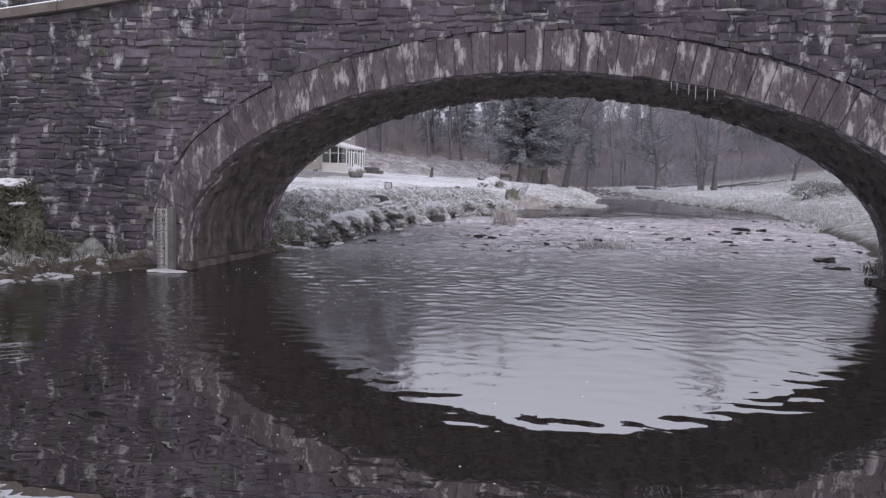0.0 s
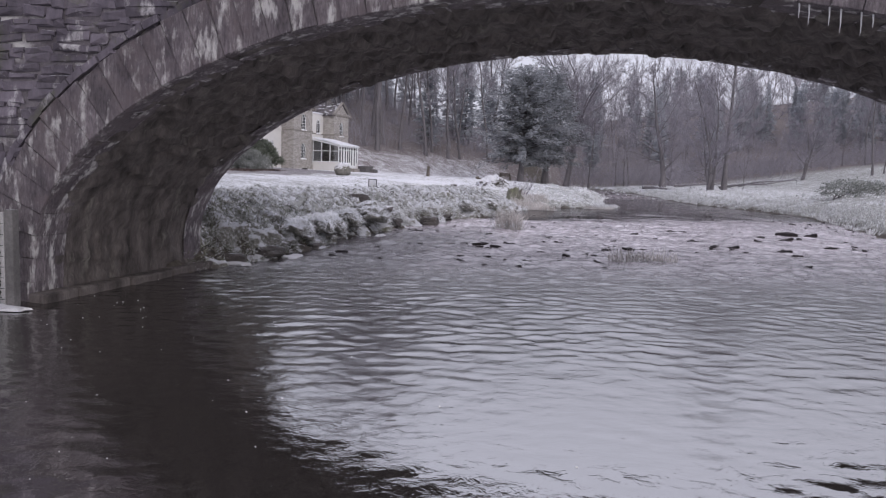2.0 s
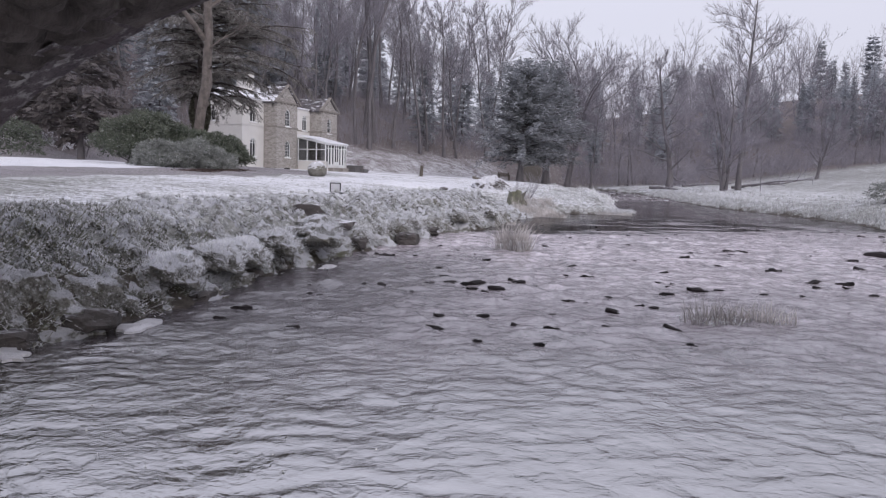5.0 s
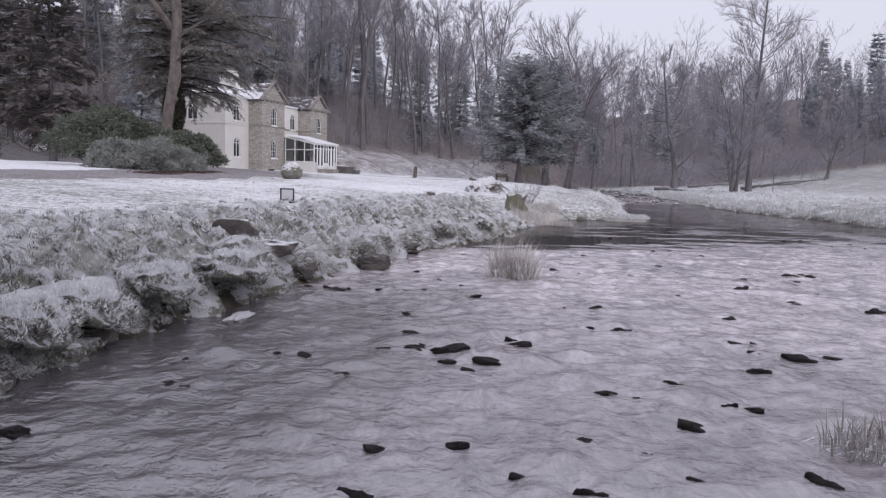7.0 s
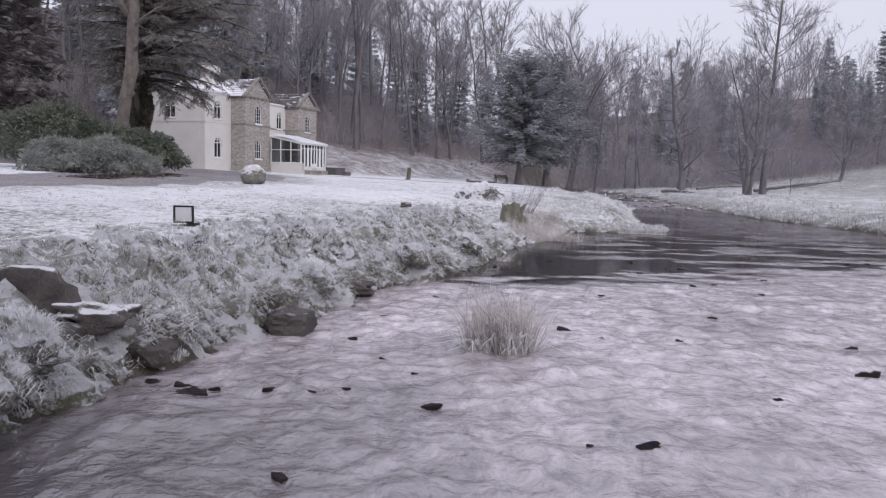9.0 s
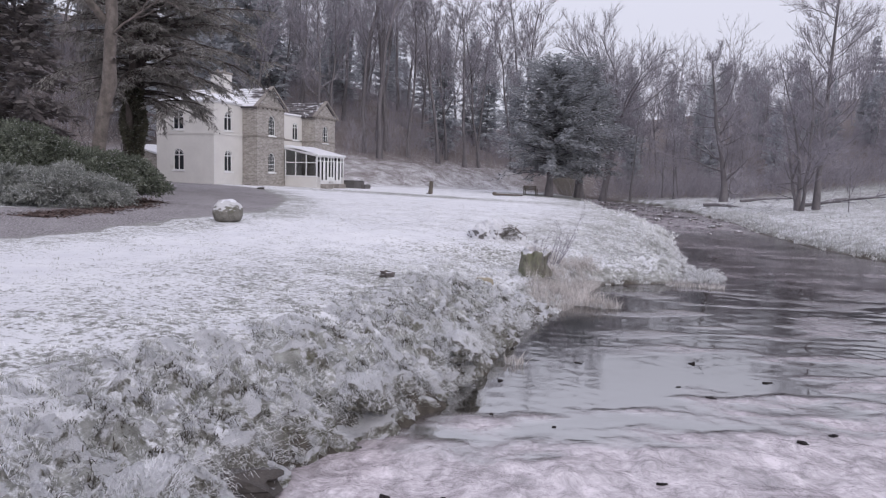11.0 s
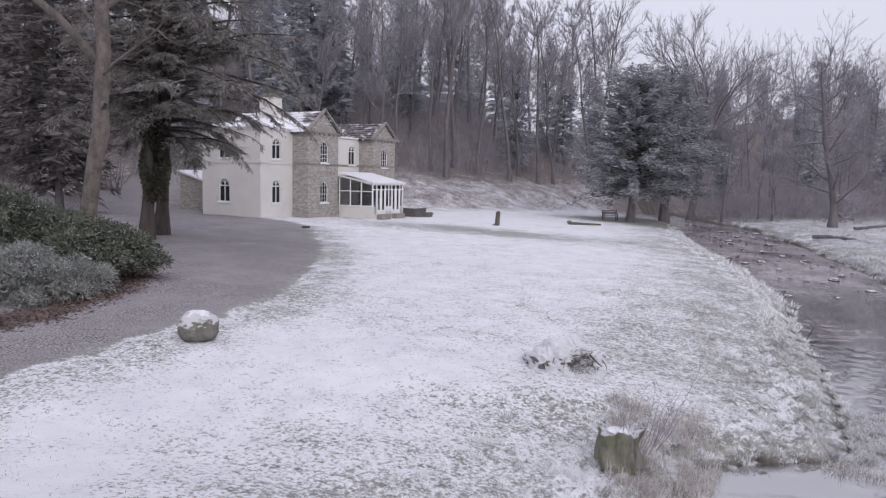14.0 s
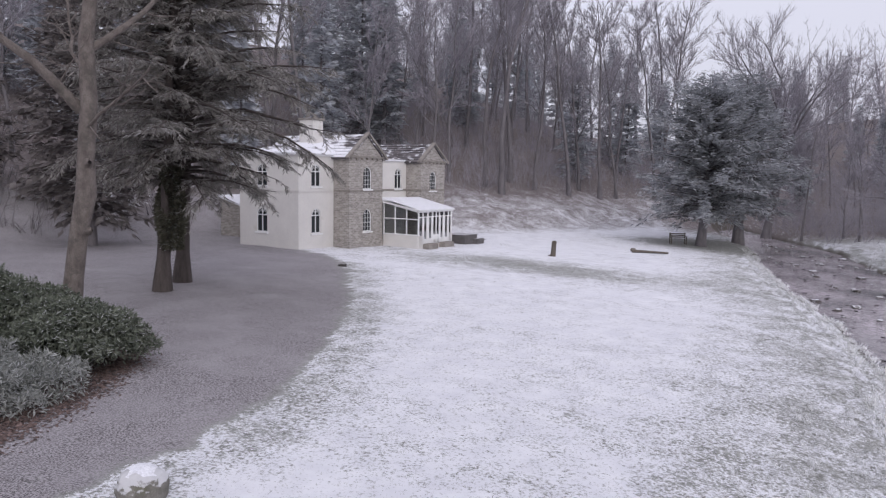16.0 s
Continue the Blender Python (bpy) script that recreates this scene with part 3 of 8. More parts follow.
DRIVE_L = [-15.0, -15.0, -14.5, -13.5, -12.5, -13.2, -16.0, -34.0, -60.0, -60.0, -60.0, -60.0, -50.0]
edge = 0.25 * rough2(px, py, 0.5)
gr = np.interp(py, DRIVE_Y, DRIVE_R) + edge - px
gl = px - np.interp(py, DRIVE_Y, DRIVE_L) + edge
drive = sstep(-0.15, 0.35, gr) * sstep(-0.2, 0.5, gl) * (py < 76.0)
behind = sstep(0, 0.5, px + 37) * sstep(0, 0.5, -20.5 - px) * sstep(72, 74, py) * sstep(92, 88, py)
drive = np.maximum(drive, 0.9 * behind)
fd = foot_distance(px, py)
wl_ = np.interp(py, LY, LX) - px
wr_ = px - np.interp(py, RY, RX)
away = np.where(wl_ > wr_, wl_, wr_)
litter = sstep(-2.0, 3.5, fd)
litter = np.maximum(litter, sstep(108, 122, py) * sstep(-5, 5, px))
earth = sstep(0.30, 0.16, away) * (away > -3)
earth = np.maximum(earth, sstep(0.55, 0.40, away) * sstep(22.0, 21.4, py) * (wl_ > 0))
fill(ground, "gravel", drive)
fill(ground, "litter", litter)
fill(ground, "earth", np.clip(earth, 0, 1))
snow = np.full(px.shape, 0.645)
snow += 0.10 * sstep(2.5, 8, away) * (wl_ > 0)
snow += 0.035 * sstep(3.0, 0.8, away) * sstep(22, 26, py) * sstep(37, 33, py) * (wl_ > 0)
snow -= 0.17 * sstep(18.5, 15.5, py) * sstep(2.6, 0.5, away)
snow -= 0.07 * (wr_ > 0) * sstep(10, 60, wr_) ** 0.2
snow -= 0.03 * sstep(1.6, 0.2, away)
snow += 0.06 * sstep(0.9, 1.5, away) * sstep(4.2, 2.6, away) * sstep(16.5, 18.5, py) * sstep(30, 26, py) * (wl_ > 0)
snow += (0.09 * rough2(px, py, 0.5) + 0.10 * rough2(px + 3, py, 0.16) - 0.05 * (py < 34.5)) * sstep(3.4, 1, away)
snow -= 0.05 + 0.03 * sstep(52, 40, py) + 0.022 * sstep(62, 46, py) * sstep(-8, 0, px) * sstep(28, 34, py)
snow += 0.055 * sstep(24, 28, py) * sstep(48, 40, py) * (wl_ > 1.0)
snow += 0.02 * rough2(px, py, 2.6) + 0.015 * rough2(px + 7, py, 1.1)
snow -= 0.115 * litter + 0.12 * sstep(5, 16, fd)
snow -= 0.42 * drive
snow -= 0.30 * np.clip(earth, 0, 1)
snow -= 0.11 * np.exp(-((gr + 0.7) / 1.3) ** 2) * (py < 70)
# worn, thawed streaks on the lawn before the house and dry ground below the two dark conifers
snow -= 0.17 * np.exp(-(((px + 6) / 10) ** 2 + ((py - 73 + 0.25 * px) / 3.6) ** 2))
snow -= 0.40 * np.exp(-(((px - 6) / 6) ** 2 + ((py - 99) / 4.0) ** 2))
fill(ground, "snow", snow)

# ---- water ----
rw = np.random.default_rng(17)
WAVES = [(math.exp(rw.uniform(math.log(0.12), math.log(0.42))), rw.uniform(-1.25, 1.25), rw.uniform(0, 6.283)) for _ in range(56)]
# water pouring over sunk stones: place and breadth of the larger humps, then many small ones past counting
HUMPS = [(-0.15, 19.25, 0.17), (0.14, 19.22, 0.17), (0.58, 18.80, 0.20), (0.62, 19.70, 0.17), (0.92, 19.57, 0.15), (-0.52, 18.34, 0.18), (1.75, 20.22, 0.20), (1.23, 18.08, 0.20),
         (1.95, 17.83, 0.22), (-0.25, 19.80, 0.15), (2.78, 19.81, 0.18), (0.86, 18.62, 0.16), (-1.60, 18.52, 0.16), (0.83, 16.5, 0.2), (2.5, 21.2, 0.2), (1.7, 17.35, 0.2)]
HUMP_H = [0.045] * len(HUMPS)
for _ in range(150):
    HUMPS.append((rw.uniform(-1.8, 7.5), rw.uniform(15.0, 27.8), rw.uniform(0.07, 0.20)))
    HUMP_H.append(rw.uniform(0.012, 0.032))


def spill(X, Y):
    """1 on the broken riffle, 0 on the smooth pool above it; the ragged edge runs upstream towards the far bank."""
    streak = grain2(X / 1.5, Y / 0.55, 31) + 0.6 * grain2(X / 0.6, Y / 0.28, 32)
    head = 28.3 + 0.50 * np.clip(X - 2.0, 0, 9) + 1.3 * streak * sstep(-1.5, 1.5, X)
    body = sstep(head + 0.7, head - 0.7, Y)
    # long broken streaks on the pool, thicker towards the far bank
    lane = grain2(X / 2.2 + 0.15 * Y, Y / 0.8, 33) + 0.5 * grain2(X / 0.8, Y / 0.35, 34)
    bars = sstep(0.16, 0.50, lane + 0.05 * np.clip(X - 4.0, -4, 4)) * sstep(1.8, 4.8, X) * sstep(27, 30, Y) * sstep(60, 50, Y)
    return np.clip(np.maximum(body, 0.7 * bars), 0, 1)


def ripple(X, Y):
    """Running ripples, slight on the pool, choppy on the riffle, smooth again above it."""
    slope = np.interp(Y, [0, 3, 6, 9, 12, 15, 18, 26.5, 29, 44, 50, 62, 70], [0.003, 0.007, 0.020, 0.050, 0.080, 0.10, 0.10, 0.10, 0.020, 0.022, 0.04, 0.14, 0.16])
    slope = slope + 0.03 * sstep(4.8, 7.5, X) * sstep(28, 31, Y) * sstep(60, 50, Y)
    broken = spill(X, Y)
    slope = slope + 0.042 * broken * sstep(26.5, 29, Y) * sstep(62, 54, Y)
    xw, yw = X + 0.30 * rough2(X, Y, 0.8), Y + 0.16 * rough2(X + 4, Y, 0.55)
    h = np.zeros(X.shape)
    for lam, ang, ph in WAVES:
        k = 2 * math.pi / lam
        h += np.sin(k * (xw * math.sin(ang) + yw * math.cos(ang)) + ph) / k
    h *= slope * np.clip(0.75 + 0.55 * rough2(X * 0.8, Y * 0.7, 1.0), 0.15, 2) / math.sqrt(len(WAVES) / 2)
    h += 0.007 * grain2(X / 0.55, Y / 0.30, 21) * sstep(4.5, 7.5, X) * sstep(28, 31, Y) * sstep(62, 52, Y)
    chop = sstep(11.5, 17, Y) * (0.04 + 0.96 * broken * sstep(34, 28, Y)) * (Y < 45)
    brisk = sstep(6.0, 10.5, Y) * sstep(19, 14, Y)
    h += brisk * (0.0062 * grain2(xw / 0.19, yw / 0.13, 11) + 0.0036 * grain2(X / 0.10, Y / 0.08, 12)) * (0.7 + 0.5 * rough2(X, Y, 1.3))
    h += chop * (0.018 * grain2(xw / 0.30, Y / 0.44, 1) + 0.012 * grain2(X / 0.13, yw / 0.16, 2) + 0.02 * grain2(X / 0.9, Y / 0.9, 3))
    for (hx, hy, hr), hh in zip(HUMPS, HUMP_H):
        cols = np.nonzero(np.abs(X[0] - hx) < 4 * hr)[0]
        rows = np.nonzero(np.abs(Y[:, 0] - hy) < 5 * hr)[0]
        if len(cols) and len(rows):
            win = np.ix_(rows, cols)
            dx, dy = X[win] - hx, Y[win] - hy
            h[win] += hh * np.exp(-(dx / hr) ** 2 - np.where(dy > 0, dy / (1.5 * hr), dy / (0.55 * hr)) ** 2)
    return h


WXS = spaced([(-14, 0.8), (-6, 0.05), (7, 0.05), (12, 0.14), (20, 0.8)])
WYS = spaced([(-45, 2.0), (0, 0.25), (2.5, 0.04), (15, 0.04), (17, 0.05), (29, 0.055), (44, 0.14), (58, 0.22), (78, 0.3), (100, 0.8), (150, 2.0)])
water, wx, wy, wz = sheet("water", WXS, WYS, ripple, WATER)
tagged(water, "brown shallow beck, rippled, mirroring the pale sky", "water", kind="structure")
SPILL = spill(wx, wy)
riff = np.clip((0.02 * sstep(1, 3, wy) + 0.20 * sstep(5.0, 10, wy) + 0.78 * sstep(10, 18, wy)) * (0.06 + 0.94 * SPILL) * sstep(44, 34, wy) + 0.6 * sstep(54, 66, wy) + 0.25 * sstep(38, 44, wy) * (wx > 9) + 0.012, 0, 1)
fill(water, "riffle", riff)
# Darkens the bed for depth, the bank's reflection and the weaker near sheen.
depth_reflect = 0.92 * np.maximum(sstep(4.6, 1.2, wx - np.interp(wy, LY, LX)) * sstep(25.0, 20.0, wy), 0.56 * sstep(23.0, 16.5, wy))
fill(water, "depth_reflect", depth_reflect)
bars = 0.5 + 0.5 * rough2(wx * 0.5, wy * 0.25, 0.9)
# Mask of riffle and pool streaks that take the pale, sheen-bright bed colour.
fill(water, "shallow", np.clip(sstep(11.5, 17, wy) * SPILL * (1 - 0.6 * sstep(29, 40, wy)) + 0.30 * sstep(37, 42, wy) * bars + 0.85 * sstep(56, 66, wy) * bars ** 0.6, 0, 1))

# ---- stone road bridge ----
BR = Matrix.Translation((0.46, 10.5, 0)) @ Matrix.Rotation(radians(-9.2), 4, "Z")
bridge = thing("stone_bridge", BR, "old road bridge of dark rubble stone with one wide arch, lime-streaked", "bridge")
AC, AA, AB, AZ, DEPTH = 0.48, 5.08, 2.46, 0.36, 2.9  # arch: middle, half span, rise, springing height, width of the bridge
RING_T = 0.50


def arch_point(t, out=0.0):
    """t from 0 (left foot) to 1 (right foot): place on the arch, moved outwards."""
    leg = AZ + 0.5
    arc = math.pi * math.sqrt((AA * AA + AB * AB) / 2)
    s = t * (arc + 2 * leg) - leg
    if s < 0:
        return AC - AA - out, AZ + s
    if s > arc:
        return AC + AA + out, AZ - (s - arc)
    # equal steps of arc, from a table
    a = float(np.interp(s, ARC_S, ARC_A))
    x, z = AC - AA * math.cos(a), AZ + AB * math.sin(a)
    nx, nz = -math.cos(a) / AA, math.sin(a) / AB
    k = math.hypot(nx, nz)
    return x + out * nx / k, z + out * nz / k


ARC_A = np.linspace(0, math.pi, 600)
_step = np.hypot(AA * np.sin(ARC_A), AB * np.cos(ARC_A)) * (math.pi / 599)
ARC_S = np.cumsum(_step) - _step[0]
ARC_S = ARC_S * (math.pi * math.sqrt((AA * AA + AB * AB) / 2)) / ARC_S[-1]


def wall_top(s):
    """The road climbs to the crown of the bridge."""
    return np.interp(s, [-30, -7.6, -5.5, -2, 0.5, 4, 8, 30], [2.6, 3.55, 3.78, 4.3, 4.5, 4.35, 3.8, 2.8])


def bridge_core():
    """The mass behind the facing stones, open below the arch."""
    n = 96
    arc = [arch_point(i / n, 0.018) for i in range(n + 1)]

    def shell(name, v, f, flip=False):
        g = Geo()
        g.add(v, [q[::-1] for q in f] if flip else f)
        g.ob(name, MORTAR, bridge, "mortared rubble")

    for y, flip in ((-0.006, False), (DEPTH - 0.02, True)):
        shell("spandrel_backing", [(x, y, z) for x, z in arc] + [(x, y, wall_top(x) - 0.02) for x, z in arc], [(i, i + 1, n + 2 + i, n + 1 + i) for i in range(n)], flip)
        for a, b in ((-30.0, arc[0][0]), (arc[-1][0], 30.0)):
            xs = np.linspace(a, b, 12)
            shell("wall_backing", [(x, y, -0.6) for x in xs] + [(x, y, wall_top(x) - 0.02) for x in xs], [(i, i + 1, 13 + i, 12 + i) for i in range(11)], flip)
    shell("vault_backing", [(x, y, z) for y in (0.025, DEPTH - 0.02) for x, z in [arch_point(i / n, 0.12) for i in range(n + 1)]], [(i, n + 1 + i, n + 2 + i, i + 1) for i in range(n)])
    xs = np.linspace(-30, 30, 60)
    shell("deck", [(x, y, wall_top(x) - 0.02) for y in (0.025, DEPTH - 0.02) for x in xs], [(i, i + 1, 61 + i, 60 + i) for i in range(59)])


bridge_core()


def stone_unit(name, material, seed):
    """A rough facing stone, 1 x 1 x 1, its front towards -y, uneven and with worn edges."""
    r = random.Random(seed)
    e = 0.10
    j = lambda k: r.uniform(-k, k)
    back = [(-0.5, 0.5, -0.5), (0.5, 0.5, -0.5), (0.5, 0.5, 0.5), (-0.5, 0.5, 0.5)]
    mid = [(x + j(0.09), -0.38 + j(0.05), z + j(0.17)) for x, _, z in back]
    fr = [(x * 0.84 + j(0.11), -0.46 + j(0.05), z * 0.76 + j(0.16)) for x, _, z in back]
    top = [(j(0.3), -0.50 + j(0.07), j(0.3))]
    v = back + mid + fr + top
    f = []
    for a in (0, 4):
        for i in range(4):
            k = (i + 1) % 4
            f.append((a + i, a + k, a + 4 + k, a + 4 + i)[::-1])
    f += [(8 + i, 8 + (i + 1) % 4, 12)[::-1] for i in range(4)]
    me = bpy.data.meshes.new(name)
    me.from_pydata(v, [], [q[::-1] for q in f])
    me.materials.append(material)
    return me


STONES = [stone_unit("stone", BRIDGE, s) for s in range(16)]
LOW_STONES = [stone_unit("stone", LOWSTONE, s) for s in range(16)]
rb = random.Random(5)


def inside_arch(x, z, out):
    if abs(x - AC) >= AA + out:
        return False
    if z < AZ:
        return True
    return ((x - AC) / (AA + out)) ** 2 + ((z - AZ) / (AB + out)) ** 2 < 1


def facing(y, s0, s1, limit, turn):
    """Rubble courses on one face; the first stones as parts, those past the limit joined."""
    rest, count = Geo(), 0
    z = -0.25
    rows = []
    while z < 4.5:
        h = rb.uniform(0.06, 0.15)
        x = s0 - rb.uniform(0, 0.4)
        while x < s1:
            w = rb.uniform(0.10, 0.46)
            dh = rb.uniform(-0.025, 0.025)
            rows.append((x, z + dh, w, h * rb.uniform(0.72, 1.14)))
            x += w
        z += h
    near = sorted(rows, key=lambda q: abs(q[0] + 3.0))
    for x, z, w, h in near:
        cx, cz = x + w / 2, z + h / 2 + 0.03 * math.sin(x * 0.8)
        if cz + h / 2 > wall_top(cx) - 0.02:
            continue
        if any(inside_arch(cx + a * w * 0.5, cz + b * h * 0.5, RING_T + 0.06) for a in (-1, 1) for b in (-1, 1)):
            if inside_arch(cx, cz, RING_T - 0.05):
                continue
            w *= 0.7
        me = rb.choice(LOW_STONES if cz < 1.15 + 0.25 * math.sin(1.7 * cx) + 0.2 * math.sin(4.1 * cx) else STONES)
        m = Matrix.Translation((cx, y, cz)) @ Matrix.Rotation(rb.uniform(-0.085, 0.085), 4, "Y")
        if turn:
            m = m @ Matrix.Rotation(math.pi, 4, "Z")
        sc = (w - 0.004, 0.19 + rb.uniform(-0.014, 0.022), h - 0.002)
        if count < limit:
            o = new("stone", me)
            o.parent = bridge
            o.matrix_local = m @ Matrix.Diagonal((*sc, 1))
            count += 1
        else:
            mm = np.array(m @ Matrix.Diagonal((*sc, 1)))
            v = np.array([tuple(q.co) for q in me.vertices])
            rest.add(v @ mm[:3, :3].T + mm[:3, 3], [tuple(p.vertices) for p in me.polygons])
    if rest.n:
        tagged(rest.ob("stonework", BRIDGE, bridge, "coursed rubble stones"), kind="stuff")


def arch_ring(y, sign):
    """Dressed voussoirs round the arch, each its own stone."""
    n = 62
    made = 0
    for i in range(n):
        t0, t1 = (i + 0.006) / n, (i + 0.994) / n
        out = RING_T + rb.uniform(-0.04, 0.03)
        inn = -0.004 + rb.uniform(-0.008, 0.008)
        a, b, c, d = arch_point(t0, inn), arch_point(t1, inn), arch_point(t1, out), arch_point(t0, out)
        ins = lambda p, k: (p[0] + (cx - p[0]) * k, p[1] + (cz - p[1]) * k)
        cx, cz = sum(p[0] for p in (a, b, c, d)) / 4, sum(p[1] for p in (a, b, c, d)) / 4
        yf = y - sign * (0.05 + rb.uniform(0, 0.025))
        q = [a, b, c, d]
        v = [(p[0], y + sign * 0.35, p[1]) for p in q] + [(p[0], yf + sign * 0.014, p[1]) for p in q] + [(*ins(p, 0.03)[:1], yf + rb.uniform(-0.012, 0.012), ins(p, 0.03)[1]) for p in q]
        f = [(4, 5, 9, 8), (5, 6, 10, 9), (6, 7, 11, 10), (7, 4, 8, 11), (8, 9, 10, 11), (0, 1, 5, 4), (1, 2, 6, 5), (2, 3, 7, 6), (3, 0, 4, 7)]
        g = Geo()
        g.add(v, f if sign > 0 else [k[::-1] for k in f])
        g.ob("voussoir", RING, bridge)


def hood():
    """The thin dark course that stands proud above the ring."""
    n = 70
    for i in range(n):
        g = Geo()
        t0, t1 = 0.09 + 0.82 * (i + 0.03) / n, 0.09 + 0.82 * (i + 0.97) / n
        k = rb.uniform(-0.012, 0.012)
        q = [arch_point(t0, RING_T + 0.02 + k), arch_point(t1, RING_T + 0.02 + k), arch_point(t1, RING_T + 0.085 + k), arch_point(t0, RING_T + 0.085 + k)]
        d = -0.055 + rb.uniform(-0.018, 0.014)
        v = [(p[0], 0.2, p[1]) for p in q] + [(p[0], d, p[1]) for p in q]
        g.add(v, [(4, 5, 6, 7), (0, 1, 5, 4), (1, 2, 6, 5), (2, 3, 7, 6), (3, 0, 4, 7)])
        g.ob("hood_stone", BRIDGE, bridge)


def soffit():
    """The rough vault: long rubble stones laid along it, their joints worn soft, no two alike."""
    rng = np.random.default_rng(23)
    n, m = 300, 120
    T, Y = np.meshgrid(np.linspace(0, 1, n + 1), np.linspace(0.05, DEPTH, m + 1), indexing="ij")
    span = 13.6
    cells = []
    for i in range(86):
        y = rng.uniform(-0.5, 0)
        while y < DEPTH + 0.3:
            l = rng.uniform(0.18, 0.62)
            cells.append(((i + 0.5 + rng.normal(0, 0.22)) / 86 * span * 2.3, y + l / 2))
            y += l
    cells = np.array(cells)
    P = np.stack([T.ravel() * span * 2.3, Y.ravel()], -1)
    lift = rng.uniform(-0.060, 0.030, len(cells))
    out = np.empty(len(P))
    for k in range(0, len(P), 4000):
        d = np.hypot(P[k:k + 4000, None, 0] - cells[None, :, 0], P[k:k + 4000, None, 1] - cells[None, :, 1])
        near = np.argpartition(d, 1, axis=1)[:, :2]
        d2 = np.take_along_axis(d, near, 1)
        swap = d2[:, 0] > d2[:, 1]
        first = np.where(swap, near[:, 1], near[:, 0])
        gap = np.abs(d2[:, 0] - d2[:, 1])
        out[k:k + 4000] = lift[first] * sstep(0, 0.10, gap) - 0.034 * sstep(0.02, 0.16, gap)
    out += 0.016 * grain2(P[:, 0] / 0.16, P[:, 1] / 0.09, 4) + 0.014 * rough2(P[:, 0], P[:, 1] + 9, 0.3)
    rim = sstep(0.10, 0.45, P[:, 1]) * sstep(DEPTH - 0.05, DEPTH - 0.30, P[:, 1])
    out = out * rim - 0.014 * (1 - rim)
    legs = sstep(0.10, 0.17, np.minimum(T.ravel(), 1 - T.ravel()))
    out *= 0.45 + 0.55 * legs
    g = Geo()
    v = []
    for t, y, o in zip(T.ravel(), Y.ravel(), out):
        x, z = arch_point(float(t), float(o) + 0.012)
        v.append((x, y, z))
    w = m + 1
    g.add(v, [(i * w + j, i * w + j + 1, (i + 1) * w + j + 1, (i + 1) * w + j) for i in range(n) for j in range(m)])
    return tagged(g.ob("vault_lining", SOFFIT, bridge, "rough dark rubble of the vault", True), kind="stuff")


def plinth():
    """Low ledges at the feet of the arch, just above the water."""
    for s, w in ((AC - AA + 0.02, 0.16), (AC + AA - 0.02, -0.16)):
        y = -0.1
        while y < DEPTH:
            l = rb.uniform(0.45, 0.9)
            x0, x1 = sorted((s - w * 0.3, s + w + rb.uniform(-0.03, 0.03)))
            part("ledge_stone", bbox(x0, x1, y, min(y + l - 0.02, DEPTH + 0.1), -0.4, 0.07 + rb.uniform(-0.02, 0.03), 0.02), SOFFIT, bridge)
            y += l


def parapet():
    """Coping slabs along both sides, dusted with snow."""
    for y0 in (-0.12, DEPTH - 0.28):
        x = -12.0
        while x < 10.5:
            l = rb.uniform(0.8, 1.2)
            z0, z1 = wall_top(x), wall_top(x + l)
            g = Geo()
            v = [(x, y0, z0), (x + l - 0.012, y0, z1), (x + l - 0.012, y0 + 0.40, z1), (x, y0 + 0.40, z0),
                 (x, y0, z0 + 0.13), (x + l - 0.012, y0, z1 + 0.13), (x + l - 0.012, y0 + 0.40, z1 + 0.13), (x, y0 + 0.40, z0 + 0.13),
                 (x + 0.02, y0 + 0.04, z0 + 0.16), (x + l - 0.03, y0 + 0.04, z1 + 0.16), (x + l - 0.03, y0 + 0.36, z1 + 0.16), (x + 0.02, y0 + 0.36, z0 + 0.16)]
            f = [(0, 3, 2, 1)] + [(a + i, a + (i + 1) % 4, a + 4 + (i + 1) % 4, a + 4 + i) for a in (0, 4) for i in range(4)] + [(8, 9, 10, 11)]
            g.add(v, f)
            g.ob("coping_slab", COPING, bridge, "snow-dusted coping slab")
            x += l


COPING = mat("coping_stone", (0.24, 0.21, 0.19), (0.15, 0.13, 0.12), 3, 0.9, 0.6, 18, snow=1.0, snow_at=0.55)


def icicles():
    """A few icicles hanging from the ring where lime water drips."""
    r = random.Random(3)
    for s, z in ((2.05, 2.70), (2.12, 2.69), (2.26, 2.66), (2.34, 2.64), (2.48, 2.62), (2.56, 2.60)):
        g = Geo()
        k = r.uniform(0.08, 0.22)
        g.tube([(s, -0.03, z + 0.03), (s + 0.004, -0.03, z - k * 0.5), (s + 0.002, -0.03, z - k)], (0.008, 0.005, 0.0015), 6)
        g.ob("icicle", ICE, bridge, "thin icicle")



def roadway():
    """The road over the bridge, snow trodden into gravel."""
    g = Geo()
    xs = np.linspace(-30, 30, 60)
    v = [(x, y, wall_top(x) + 0.02 - 0.05 * abs(y - DEPTH / 2)) for x in xs for y in (0.29, DEPTH / 2, DEPTH - 0.29)]
    g.add(v, [(3 * i + k, 3 * i + k + 3, 3 * i + k + 4, 3 * i + k + 1) for i in range(59) for k in (0, 1)])
    g.ob("roadway", COPING, bridge, "snow-dusted road surface")


hood()
roadway()
icicles()
soffit()
plinth()
parapet()
arch_ring(0.0, 1)
arch_ring(DEPTH, -1)


